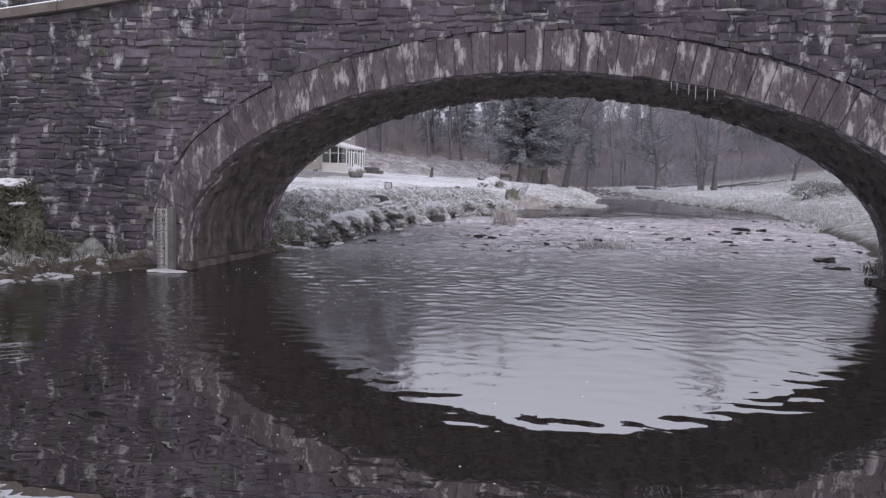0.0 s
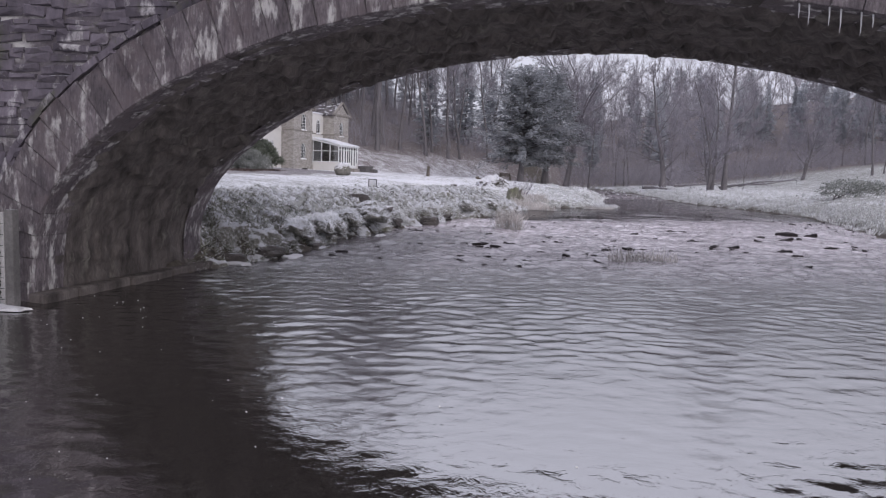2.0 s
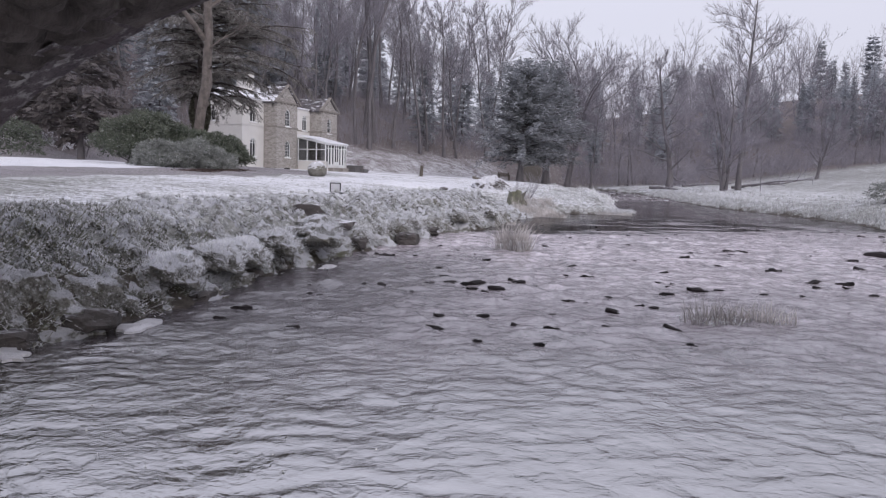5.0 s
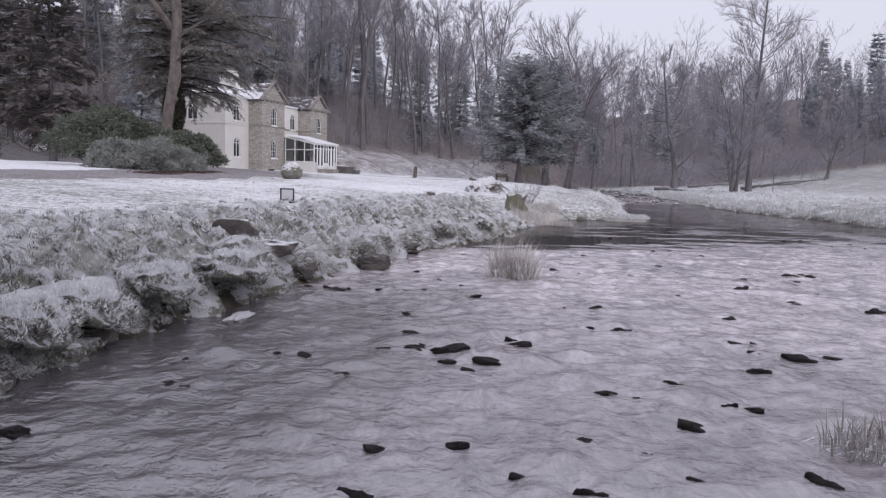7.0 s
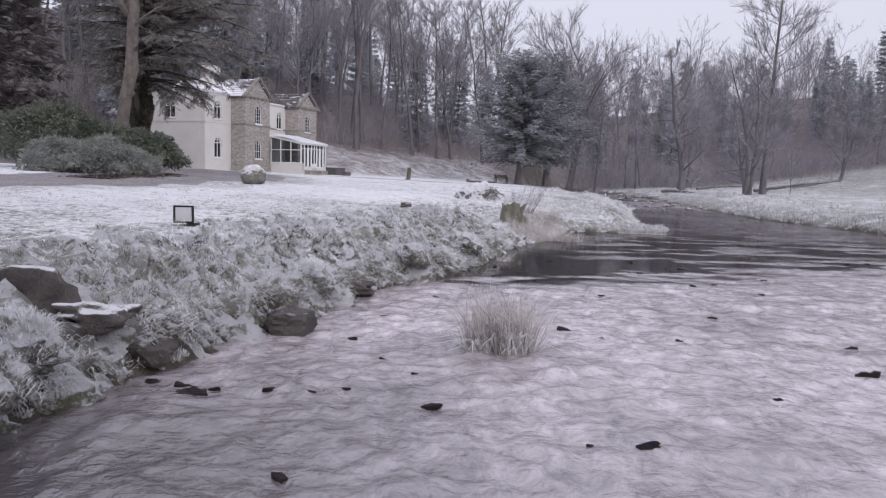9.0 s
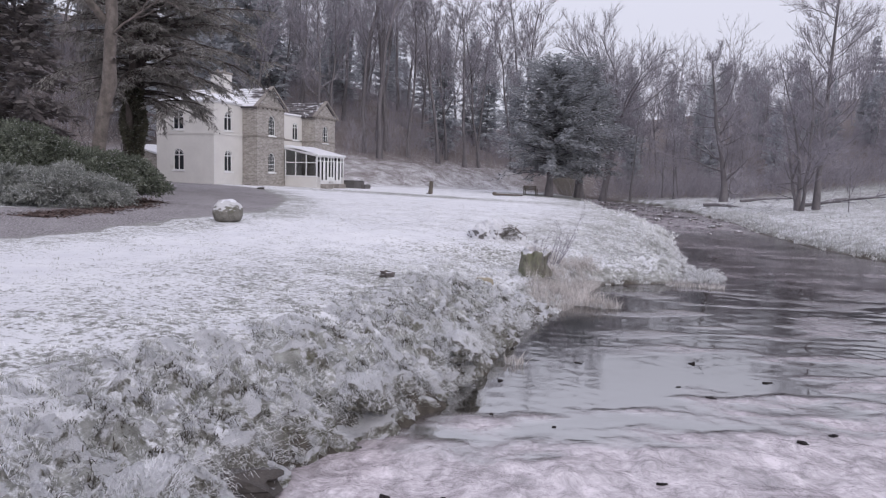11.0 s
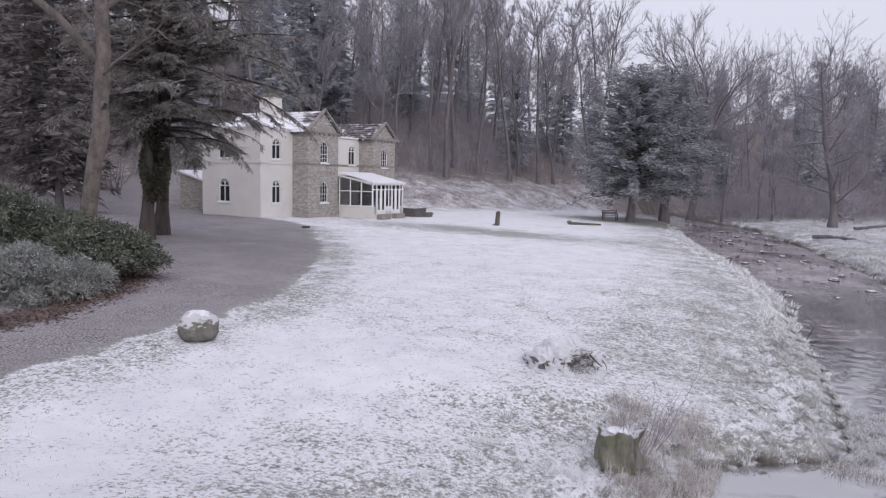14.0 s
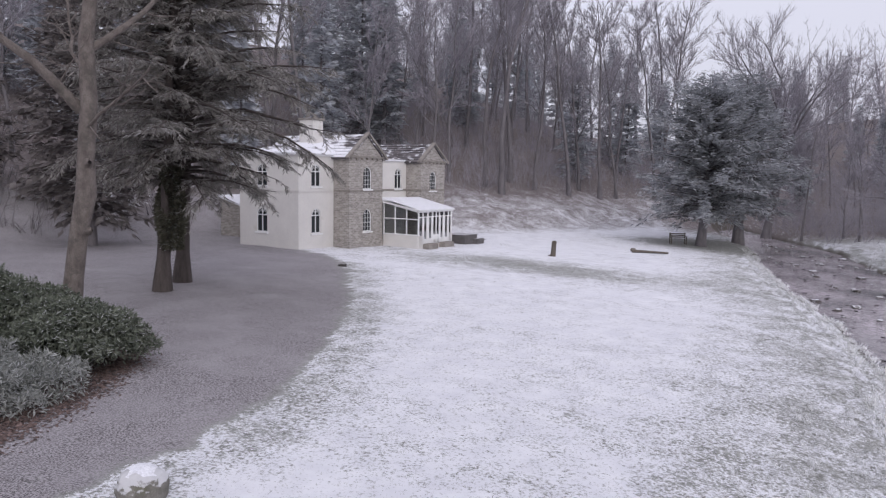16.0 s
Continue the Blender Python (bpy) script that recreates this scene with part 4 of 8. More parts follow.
def gauge():
    """River gauge: white board with black marks on a dark post, by the foot of the arch."""
    m = Matrix.Translation((-4.24, 10.93, 0)) @ Matrix.Rotation(radians(-3), 4, "Z")
    o = thing("river_gauge", m, "white river gauge board with black numbers on a dark post", "gauge board")
    part("post", bbox(0.055, 0.135, -0.02, 0.08, -0.5, 0.90, 0.008), GREYBOX, o, "dark square post")
    part("board", bbox(-0.10, 0.055, -0.03, -0.005, -0.3, 0.875, 0.004), DULLWHITE, o)
    marks = Geo()
    for i in range(0, 100):
        z = -0.13 + i * 0.01
        if 0.02 < z < 0.89:
            if i % 10 == 0:
                marks.box(-0.098, 0.052, -0.036, -0.031, z - 0.0025, z + 0.0025)
            elif i % 2 == 0:
                marks.box(-0.098, -0.045, -0.036, -0.031, z - 0.0032, z + 0.0032)
    marks.ob("scale_marks", IRON, o, "black graduation marks")
    for d in range(1, 10):
        c = bpy.data.curves.new("numeral", "FONT")
        c.body, c.size, c.extrude, c.align_x = str(d), 0.105, 0.002, "CENTER"
        t = new("numeral_text", c)
        me = bpy.data.meshes.new_from_object(t)
        bpy.data.objects.remove(t)
        me.materials.append(IRON)
        n = new("numeral", me)
        n.parent = o
        n.matrix_local = Matrix.Translation((0.005, -0.037, -0.13 + 0.1 * d + 0.014)) @ Matrix.Rotation(radians(90), 4, "X")
    return o


gauge()

# ---- the lodge: cream rendered block, two stone pavilions with gables, white conservatory ----
HZ = 1.69
HOUSE = Matrix.Translation((-20.542, 73.721, HZ)) @ Matrix.Rotation(-0.299, 4, "Z")  # x: out of the gabled front, y: away along it
house = thing("house", HOUSE, "two-storey country lodge, cream render and stone pavilions under snowy roofs", "house")
UL, VS, UP, V1, V2, V3, EAVE, BAND = -5.36, 3.33, 1.375, 6.90, 11.59, 14.88, 5.95, 3.76
DEEP = -6.5  # back of the house


def hpart(name, bm, material, label=""):
    return part(name, bm, material, house, label)


def wall_with_holes(name, material, a, b, z0, z1, thick, holes, label=""):
    """An upright wall from a to b (x, y on the house plan; outside on the right hand side) with arched openings through it.
    holes: (distance along, sill, width, height)."""
    d = Vector((b[0] - a[0], b[1] - a[1]))
    L = d.length
    d.normalize()
    n = Vector((d.y, -d.x))
    g = Geo()

    def P(s, z, dep):
        return (a[0] + d.x * s - n.x * dep, a[1] + d.y * s - n.y * dep, z)

    def quad(s0, s1, za0, za1, zb0, zb1):
        for dep, flip in ((0, False), (thick, True)):
            q = [P(s0, za0, dep), P(s1, za1, dep), P(s1, zb1, dep), P(s0, zb0, dep)]
            g.add(q, [(3, 2, 1, 0)] if flip else [(0, 1, 2, 3)])

    cuts = sorted({0.0, L, *[h[0] - h[2] / 2 for h in holes], *[h[0] + h[2] / 2 for h in holes]})
    for s0, s1 in zip(cuts, cuts[1:]):
        mid = (s0 + s1) / 2
        over = sorted([h for h in holes if abs(h[0] - mid) < h[2] / 2], key=lambda h: h[1])
        if not over:
            quad(s0, s1, z0, z0, z1, z1)
            continue
        low = z0
        prev = None
        for h in over:
            seg = 10
            r = h[2] / 2
            spring = h[1] + h[3] - r
            if prev is None:
                quad(s0, s1, z0, z0, h[1], h[1])
            else:
                for i in range(seg):
                    t0, t1 = math.pi * (1 - i / seg), math.pi * (1 - (i + 1) / seg)
                    c = prev[0]
                    pr = prev[2] / 2
                    ps = prev[1] + prev[3] - pr
                    quad(c + pr * math.cos(t0), c + pr * math.cos(t1), ps + pr * math.sin(t0), ps + pr * math.sin(t1), h[1], h[1])
            prev = h
        c, pr = prev[0], prev[2] / 2
        ps = prev[1] + prev[3] - pr
        for i in range(10):
            t0, t1 = math.pi * (1 - i / 10), math.pi * (1 - (i + 1) / 10)
            quad(c + pr * math.cos(t0), c + pr * math.cos(t1), ps + pr * math.sin(t0), ps + pr * math.sin(t1), z1, z1)
    for h in holes:  # reveals
        c, r = h[0], h[2] / 2
        sp = h[1] + h[3] - r
        line = [(c - r, h[1])] + [(c + r * math.cos(math.pi * (1 - i / 10)), sp + r * math.sin(math.pi * (1 - i / 10))) for i in range(11)] + [(c + r, h[1])]
        for (sa, za), (sb, zb) in zip(line, line[1:] + line[:1]):
            g.add([P(sa, za, 0), P(sb, zb, 0), P(sb, zb, thick), P(sa, za, thick)], [(0, 1, 2, 3)])
    g.add([P(0, z1, 0), P(L, z1, 0), P(L, z1, thick), P(0, z1, thick)], [(0, 1, 2, 3)])
    return g.ob(name, material, house, label)


def window(a, b, s, sill, w, h, sash):
    """An arched window set in a wall from a to b: frame, glazing bars, pane, sill."""
    d = Vector((b[0] - a[0], b[1] - a[1])).normalized()
    n = Vector((d.y, -d.x))
    o = new("window")
    o.parent = house
    o.matrix_local = Matrix(((d.x, -n.x, 0, a[0] + d.x * s), (d.y, -n.y, 0, a[1] + d.y * s), (0, 0, 1, sill), (0, 0, 0, 1)))
    # local: x along the wall, y into the wall, z up
    r, t = w / 2, 0.055
    sp = h - r

    def arc(rad, k=12):
        return [(rad * math.cos(math.pi * i / k), sp + rad * math.sin(math.pi * i / k)) for i in range(k + 1)]

    outer = [(-r, 0.0), (r, 0.0)] + arc(r)
    inner = [(-r + t, t), (r - t, t)] + arc(r - t)
    g = Geo()
    m = len(outer)
    y0, y1 = 0.05, 0.13
    v = [(x, y0, z) for x, z in outer] + [(x, y0, z) for x, z in inner] + [(x, y1, z) for x, z in inner]
    f = [(i, (i + 1) % m, m + (i + 1) % m, m + i) for i in range(m)] + [(m + i, m + (i + 1) % m, 2 * m + (i + 1) % m, 2 * m + i) for i in range(m)]
    g.add(v, f)
    frame_ob = g.ob("window_frame", WHITE, o)
    g = Geo()
    bw = 0.02
    if sash:
        for x in (-w / 6, w / 6):
            g.box(x - bw / 2, x + bw / 2, 0.07, 0.11, t, sp + math.sqrt(max(0, r * r - x * x)) - t)
        for k in range(1, 5):
            z = h * k / 5.0
            half = (r if z < sp else math.sqrt(max(0.0, r * r - (z - sp) ** 2))) - t * 0.5
            bb = bw * (2.2 if k == 2 else 1)
            g.box(-half, half, 0.065, 0.112, z - bb / 2, z + bb / 2)
    else:
        g.box(-0.03, 0.03, 0.06, 0.12, t, h - t)
        g.box(-r + t * 0.5, r - t * 0.5, 0.06, 0.12, sp - 0.035, sp + 0.035)
        for sgn in (-1, 1):  # interlaced head
            pts = [(sgn * (r - t) * (1 - math.cos(a_)), 0.085, sp + (r - t) * math.sin(a_) * 0.98) for a_ in np.linspace(0.1, math.pi / 2.1, 6)]
            g.tube([(p[0] - sgn * 0.0, p[1], p[2]) for p in pts], [0.018] * 6, 4)
            g.tube([(sgn * (r - t), 0.085, sp), (sgn * r * 0.36, 0.085, sp + r * 0.62)], [0.016, 0.016], 4)
    g.ob("glazing_lattice", WHITE, o)
    g = Geo()
    pane = [(-r + t / 2, t / 2), (r - t / 2, t / 2)] + arc(r - t / 2)
    k = len(pane)
    g.add([(x, 0.10, z) for x, z in pane] + [(x, 0.108, z) for x, z in pane], [tuple(range(k)), tuple(range(k, 2 * k))[::-1]] + [(i, k + i, k + (i + 1) % k, (i + 1) % k) for i in range(k)])
    g.ob("pane", GLASS, o)
    part("sill", bbox(-r - 0.10, r + 0.10, -0.07, 0.10, -0.11, 0.0, 0.012), WHITE, o)
    return o


def run(name, material, a, b, z0, z1, thick, wins, sash, label=""):
    wall_with_holes(name, material, a, b, z0, z1, thick, [(s, z, w, h) for s, z, w, h in wins], label)
    for s, z, w, h in wins:
        window(a, b, s, z, w, h, sash)


# walls, each run with its outside to the right of a to b... seen from outside the line goes left to right
run("front_wall", RENDER, (UL, 0), (0, 0), -0.4, EAVE + 0.2, 0.4, [(2.07, 0.98, 1.0, 1.62), (2.07, 4.0, 1.0, 1.42)], False, "cream rendered wall")
run("side_wall", RENDER, (0, 0), (0, VS), -0.4, EAVE + 0.2, 0.4, [(1.65, 0.95, 0.90, 1.62), (1.65, 4.0, 0.90, 1.42)], False, "cream rendered wall")
run("pavilion_return", HSTONE, (0.0, VS), (UP, VS), -0.4, EAVE, 0.4, [], True, "coursed stone wall")
run("pavilion_front", HSTONE, (UP, VS), (UP, V1), -0.4, EAVE, 0.4, [(1.90, 0.97, 0.90, 1.52), (1.90, 3.84, 0.90, 1.52)], True, "coursed stone wall")
run("pavilion_return", HSTONE, (UP, V1), (0.0, V1), -0.4, EAVE, 0.4, [], True, "coursed stone wall")
run("recessed_wall", RENDER, (0, V1), (0, V2), -0.4, EAVE - 0.05, 0.4, [(3.70, 3.80, 0.88, 1.50)], False, "cream rendered wall")
run("pavilion_return", HSTONE, (0.0, V2), (UP, V2), -0.4, EAVE - 0.1, 0.4, [], True, "coursed stone wall")
run("pavilion_front", HSTONE, (UP, V2), (UP, V3), -0.4, EAVE - 0.1, 0.4, [(1.65, 3.67, 0.90, 1.46)], True, "coursed stone wall")
run("end_wall", HSTONE, (UP, V3), (DEEP, V3), -0.4, EAVE - 0.1, 0.4, [], True, "coursed stone wall")
run("back_wall", HSTONE, (DEEP, V3), (DEEP, 3.2), -0.4, EAVE - 0.1, 0.4, [], True)
run("west_wall", RENDER, (UL, 3.6), (UL, 0), -0.4, EAVE + 0.2, 0.4, [], True)
# a dark inner lining, so that the panes show a dim room
part("inner_floor", bbox(UL + 0.5, -0.5, 0.5, V3 - 0.5, 2.6, 2.7, 0), DARK, house)


def gable(vmid, half, apex, z0):
    """Triangle of stone over a pavilion front, with a raised moulding and small brackets."""
    g = Geo()
    x0, x1 = UP - 0.38, UP + 0.003
    tri = [(vmid - half, z0), (vmid + half, z0), (vmid, apex)]
    g.prism(tri, "x", x0, x1)
    g.ob("gable", HSTONE, house, "stone gable")
    for sgn in (-1, 1):  # raking moulding
        g = Geo()
        a, b = (vmid + sgn * (half + 0.28), z0 - 0.10), (vmid, apex + 0.12)
        dy, dz = b[0] - a[0], b[1] - a[1]
        L = math.hypot(dy, dz)
        ny, nz = -dz / L * sgn * -1, dy / L * sgn * -1
        if nz < 0:
            ny, nz = -ny, -nz
        q = [a, b, (b[0] + 0, b[1] + 0.14), (a[0] + ny * 0.14, a[1] + nz * 0.14)]
        g.prism(q if sgn < 0 else q[::-1], "x", UP - 0.1, UP + 0.20)
        g.ob("verge", DRESSED, house, "stone verge moulding")
    k = 0
    for i in range(7):
        v = vmid - half + 0.1 + (2 * half - 0.2) * i / 6
        part("bracket", bbox(UP - 0.02, UP + 0.14, v - 0.06, v + 0.06, z0 - 0.16, z0 - 0.02, 0.015), DRESSED, house)
    part("cornice", bbox(UP - 0.02, UP + 0.12, vmid - half - 0.1, vmid + half + 0.1, z0 - 0.02, z0 + 0.10, 0.015), DRESSED, house, "moulded stone cornice")


G1, G2 = (VS + V1) / 2 + 0.05, (V2 + V3) / 2
AP1, AP2 = 9.22 - HZ, 8.90 - HZ
gable(G1, 1.80, AP1 - 0.12, EAVE)
gable(G2, 1.66, AP2 - 0.12, EAVE - 0.1)


def slates(a, b, c, d, rows, cols, name, material, label):
    """A roof slope from eave a-b to ridge d-c: overlapping slabs in rows, each its own slab."""
    a, b, c, d = (np.array(q, float) for q in (a, b, c, d))
    nrm = np.cross(b - a, d - a)
    nrm /= np.linalg.norm(nrm)
    if nrm[2] < 0:
        nrm = -nrm
    top = new(name)
    top.parent = house
    top["label"] = label
    g0 = Geo()
    g0.add([a, b, c, d, a - nrm * 0.12, b - nrm * 0.12, c - nrm * 0.12, d - nrm * 0.12], [(0, 1, 2, 3), (7, 6, 5, 4), (0, 4, 5, 1), (1, 5, 6, 2), (2, 6, 7, 3), (3, 7, 4, 0)])
    g0.ob("deck", SLATE, top)
    for r in range(rows):
        t0, t1 = r / rows, min(1.0, (r + 1.25) / rows)
        n = cols + (r % 2)
        for i in range(n):
            s0, s1 = max(0, (i - 0.5 * (r % 2)) / cols), min(1, (i + 1 - 0.5 * (r % 2)) / cols)
            if s1 - s0 < 0.01:
                continue
            q = []
            for s, t in ((s0 + 0.002, t0), (s1 - 0.002, t0), (s1 - 0.002, t1), (s0 + 0.002, t1)):
                e, h = a + (b - a) * s, d + (c - d) * s
                q.append(e + (h - e) * t)
            lift = rb.uniform(0.0, 0.012)
            up = [q[0] + nrm * (0.065 + lift), q[1] + nrm * (0.065 + lift), q[2] + nrm * 0.012, q[3] + nrm * 0.012]
            lo = [q[0] + nrm * (0.03 + lift), q[1] + nrm * (0.03 + lift), q[2] + nrm * 0.004, q[3] + nrm * 0.004]
            g = Geo()
            g.add(up + lo, [(0, 1, 2, 3), (7, 6, 5, 4), (0, 4, 5, 1), (1, 5, 6, 2), (3, 2, 6, 7), (0, 3, 7, 4)])
            g.ob("roof_slab", material, top)
    return top


EX = UP + 0.12
slates((DEEP, VS - 0.25, EAVE - 0.05), (EX, VS - 0.25, EAVE - 0.05), (EX, G1, AP1), (DEEP, G1, AP1), 8, 9, "roof", SNOWROOF, "stone slate roof slope under snow")
slates((DEEP, V1 + 0.25, EAVE - 0.05), (EX, V1 + 0.25, EAVE - 0.05), (EX, G1, AP1), (DEEP, G1, AP1), 5, 5, "roof", SLATE, "stone slate roof slope")
slates((DEEP, V2 - 0.25, EAVE - 0.15), (EX, V2 - 0.25, EAVE - 0.15), (EX, G2, AP2), (DEEP, G2, AP2), 8, 9, "roof", SLATE, "stone slate roof slope with thin snow")
slates((DEEP, V3 + 0.25, EAVE - 0.15), (EX, V3 + 0.25, EAVE - 0.15), (EX, G2, AP2), (DEEP, G2, AP2), 5, 5, "roof", SLATE, "stone slate roof slope")
part("flat_roof", bbox(DEEP, 0.12, V1 + 0.2, V2 - 0.2, EAVE - 0.12, EAVE + 0.02, 0.02), SNOW, house, "snow-covered flat roof")
# low hipped roof of the rendered block
g = Geo()
e0, e1, zt = -0.18, VS + 0.4, EAVE + 0.2
g.add([(UL + e0, e0, zt), (0.18, e0, zt), (0.18, VS + 0.2, zt), (UL + e0, e1, zt), (UL + 2.2, 2.6, zt + 0.75), (-2.0, 2.6, zt + 0.75), (-1.2, 4.6, zt + 0.95), (UL + 1.6, 4.6, zt + 0.95),
       (UL + e0, e0, zt - 0.09), (0.18, e0, zt - 0.09), (0.18, VS + 0.2, zt - 0.09), (UL + e0, e1, zt - 0.09)],
      [(0, 1, 5, 4), (1, 2, 6, 5), (4, 5, 6, 7), (3, 0, 4, 7), (2, 3, 7, 6), (0, 8, 9, 1), (1, 9, 10, 2), (3, 11, 8, 0), (8, 11, 10, 9)])
g.ob("hipped_roof", SNOWROOF, house, "low hipped slate roof under snow")


def band(a, b, z, out=0.05, h=0.12, material=RENDER, name="string_course"):
    d = Vector((b[0] - a[0], b[1] - a[1])).normalized()
    n = Vector((d.y, -d.x))
    g = Geo()
    o = lambda p, k: (p[0] + n.x * k, p[1] + n.y * k)
    A, B, C, D = o(a, out), o(b, out), o(b, -0.02), o(a, -0.02)
    g.add([(*A, z), (*B, z), (*C, z), (*D, z), (*A, z + h), (*B, z + h), (*C, z + h), (*D, z + h)],
          [(3, 2, 1, 0), (4, 5, 6, 7), (0, 1, 5, 4), (1, 2, 6, 5), (2, 3, 7, 6), (3, 0, 4, 7)])
    g.ob(name, material, house)


for a, b, mt in (((UL, 0), (0.05, 0), RENDER), ((0, -0.05), (0, VS), RENDER), ((0, VS), (UP + 0.05, VS), DRESSED), ((UP, VS - 0.05), (UP, V1 + 0.05), DRESSED),
                 ((0, V1), (0, V2), DRESSED), ((0, V2), (UP + 0.05, V2), DRESSED), ((UP, V2 - 0.05), (UP, V3 + 0.05), DRESSED)):
    band(a, b, BAND - 0.1, 0.05, 0.13, mt)
for a, b in (((0.05, VS), (UP + 0.06, VS)), ((UP, VS - 0.06), (UP, V1 + 0.05))):
    band(a, b, -0.3, 0.06, 0.62, HSTONE, "plinth")
band((UL, 0), (0.04, 0), EAVE + 0.02, 0.10, 0.10, WHITE, "gutter")
band((0, -0.04), (0, VS), EAVE + 0.02, 0.10, 0.10, WHITE, "gutter")

# chimney stack with cap and pots
ch = part("chimney", bbox(-2.55, -1.30, 2.75, 3.75, EAVE, 10.1 - HZ, 0.02), RENDER, house, "cream rendered chimney stack")
part("chimney_cap", bbox(-2.63, -1.22, 2.67, 3.83, 10.1 - HZ, 10.24 - HZ, 0.02), DRESSED, ch)
for u in (-2.25, -1.6):
    g = Geo()
    g.tube([(u, 3.25, 10.22 - HZ), (u, 3.25, 10.45 - HZ), (u, 3.25, 10.5 - HZ)], [0.13, 0.11, 0.13], 10)
    g.ob("chimney_pot", DRESSED, ch)


def conservatory():
    o = new("conservatory")
    o.parent = house
    o["label"] = "white lean-to conservatory with a snow-covered roof"
    u0, u1, v0, v1 = UP + 0.004, 4.42, V1 + 0.10, 11.32
    zb, zf, zw = 0.70, 2.38, 2.98
    P = lambda name, q, m_, lab="": part(name, bbox(*q, 0.012), m_, o, lab)
    P("base_wall", (u0, u1, v0, v0 + 0.2, -0.4, zb), RENDER)
    P("base_wall", (u1 - 0.2, u1, v0 + 0.2, v0 + 0.65, -0.4, zb), RENDER)
    P("base_wall", (u1 - 0.2, u1, v0 + 1.72, v0 + 2.62, -0.4, 0.35), RENDER)
    P("base_wall", (u1 - 0.2, u1, v1 - 0.45, v1, -0.4, zb), RENDER)
    P("base_wall", (u0, u1 - 0.2, v1 - 0.2, v1, -0.4, zb), RENDER)
    P("floor_slab", (0.05, u1 - 0.2, v0 + 0.2, v1 - 0.2, -0.4, 0.12), DRESSED)
    P("door_step", (u1, u1 + 0.5, v0 + 0.55, v0 + 1.75, -0.4, 0.12), DRESSED, "stone doorstep")
    P("door_step", (u1, u1 + 0.5, v0 + 2.6, v0 + 3.8, -0.4, 0.12), DRESSED, "stone doorstep")
    # end frame towards the camera: four lights with a transom
    top = lambda u: zw + (zf - zw) * (u - u0) / (u1 - u0)
    P("sill_rail", (u0, u1 + 0.03, v0 - 0.03, v0 + 0.12, zb, zb + 0.07), WHITE)
    for i in range(4):
        u = u0 + 0.05 + (u1 - u0 - 0.1) * i / 3
        P("mullion", (u - 0.04, u + 0.04, v0, v0 + 0.09, zb + 0.05, top(u) - 0.03), WHITE)
    P("transom", (u0 + 0.03, u1, v0 + 0.01, v0 + 0.08, 1.78, 1.85), WHITE)
    g = Geo()
    g.prism([(v0 - 0.02, top(u0) - 0.09), (v0 + 0.10, top(u0) - 0.09), (v0 + 0.10, top(u0)), (v0 - 0.02, top(u0))], "x", u0, u0 + 0.02)
    g.add([(u0, v0 - 0.02, top(u0) - 0.10), (u1, v0 - 0.02, top(u1) - 0.10), (u1, v0 - 0.02, top(u1)), (u0, v0 - 0.02, top(u0)),
           (u0, v0 + 0.10, top(u0) - 0.10), (u1, v0 + 0.10, top(u1) - 0.10), (u1, v0 + 0.10, top(u1)), (u0, v0 + 0.10, top(u0))],
          [(0, 1, 2, 3), (7, 6, 5, 4), (3, 2, 6, 7), (0, 4, 5, 1)])
    g.ob("end_rafter", WHITE, o)
    for i in range(3):
        ua, ub = u0 + 0.05 + (u1 - u0 - 0.1) * i / 3, u0 + 0.05 + (u1 - u0 - 0.1) * (i + 1) / 3
        g = Geo()
        g.add([(ua, v0 + 0.05, zb + 0.05), (ub, v0 + 0.05, zb + 0.05), (ub, v0 + 0.05, top(ub) - 0.05), (ua, v0 + 0.05, top(ua) - 0.05),
               (ua, v0 + 0.058, zb + 0.05), (ub, v0 + 0.058, zb + 0.05), (ub, v0 + 0.058, top(ub) - 0.05), (ua, v0 + 0.058, top(ua) - 0.05)],
              [(0, 1, 2, 3), (7, 6, 5, 4)])
        g.ob("pane", CLEAR, o).visible_shadow = False
    # long front: posts, two pairs of glazed doors, top lights
    P("head_rail", (u1 - 0.10, u1 + 0.04, v0 - 0.02, v1 + 0.02, zf - 0.10, zf), WHITE)
    P("transom", (u1 - 0.07, u1 + 0.01, v0 + 0.05, v1, 1.93, 2.0), WHITE)
    stops = [0.04, 0.55, 1.15, 1.75, 2.2, 2.62, 3.2, 3.8, 4.18]
    for i, s in enumerate(stops):
        low = zb if i in (0, 8) else 0.10
        P("post", (u1 - 0.08, u1 + 0.02, v0 + s - 0.045, v0 + s + 0.045, low, zf - 0.08), WHITE)
    for i, (a_, b_) in enumerate(zip(stops, stops[1:])):
        door = i in (1, 2, 5, 6)
        z0 = 0.45 if door else zb
        if door:
            P("door_panel", (u1 - 0.06, u1, v0 + a_ + 0.04, v0 + b_ - 0.04, 0.12, 0.45), WHITE)
            P("door_stile", (u1 - 0.065, u1 + 0.005, v0 + a_ + 0.04, v0 + a_ + 0.145, 0.45, 1.95), WHITE)
            P("door_stile", (u1 - 0.065, u1 + 0.005, v0 + b_ - 0.145, v0 + b_ - 0.04, 0.45, 1.95), WHITE)
        else:
            P("panel", (u1 - 0.06, u1, v0 + a_ + 0.04, v0 + b_ - 0.04, 0.05, zb), WHITE)
        g = Geo()
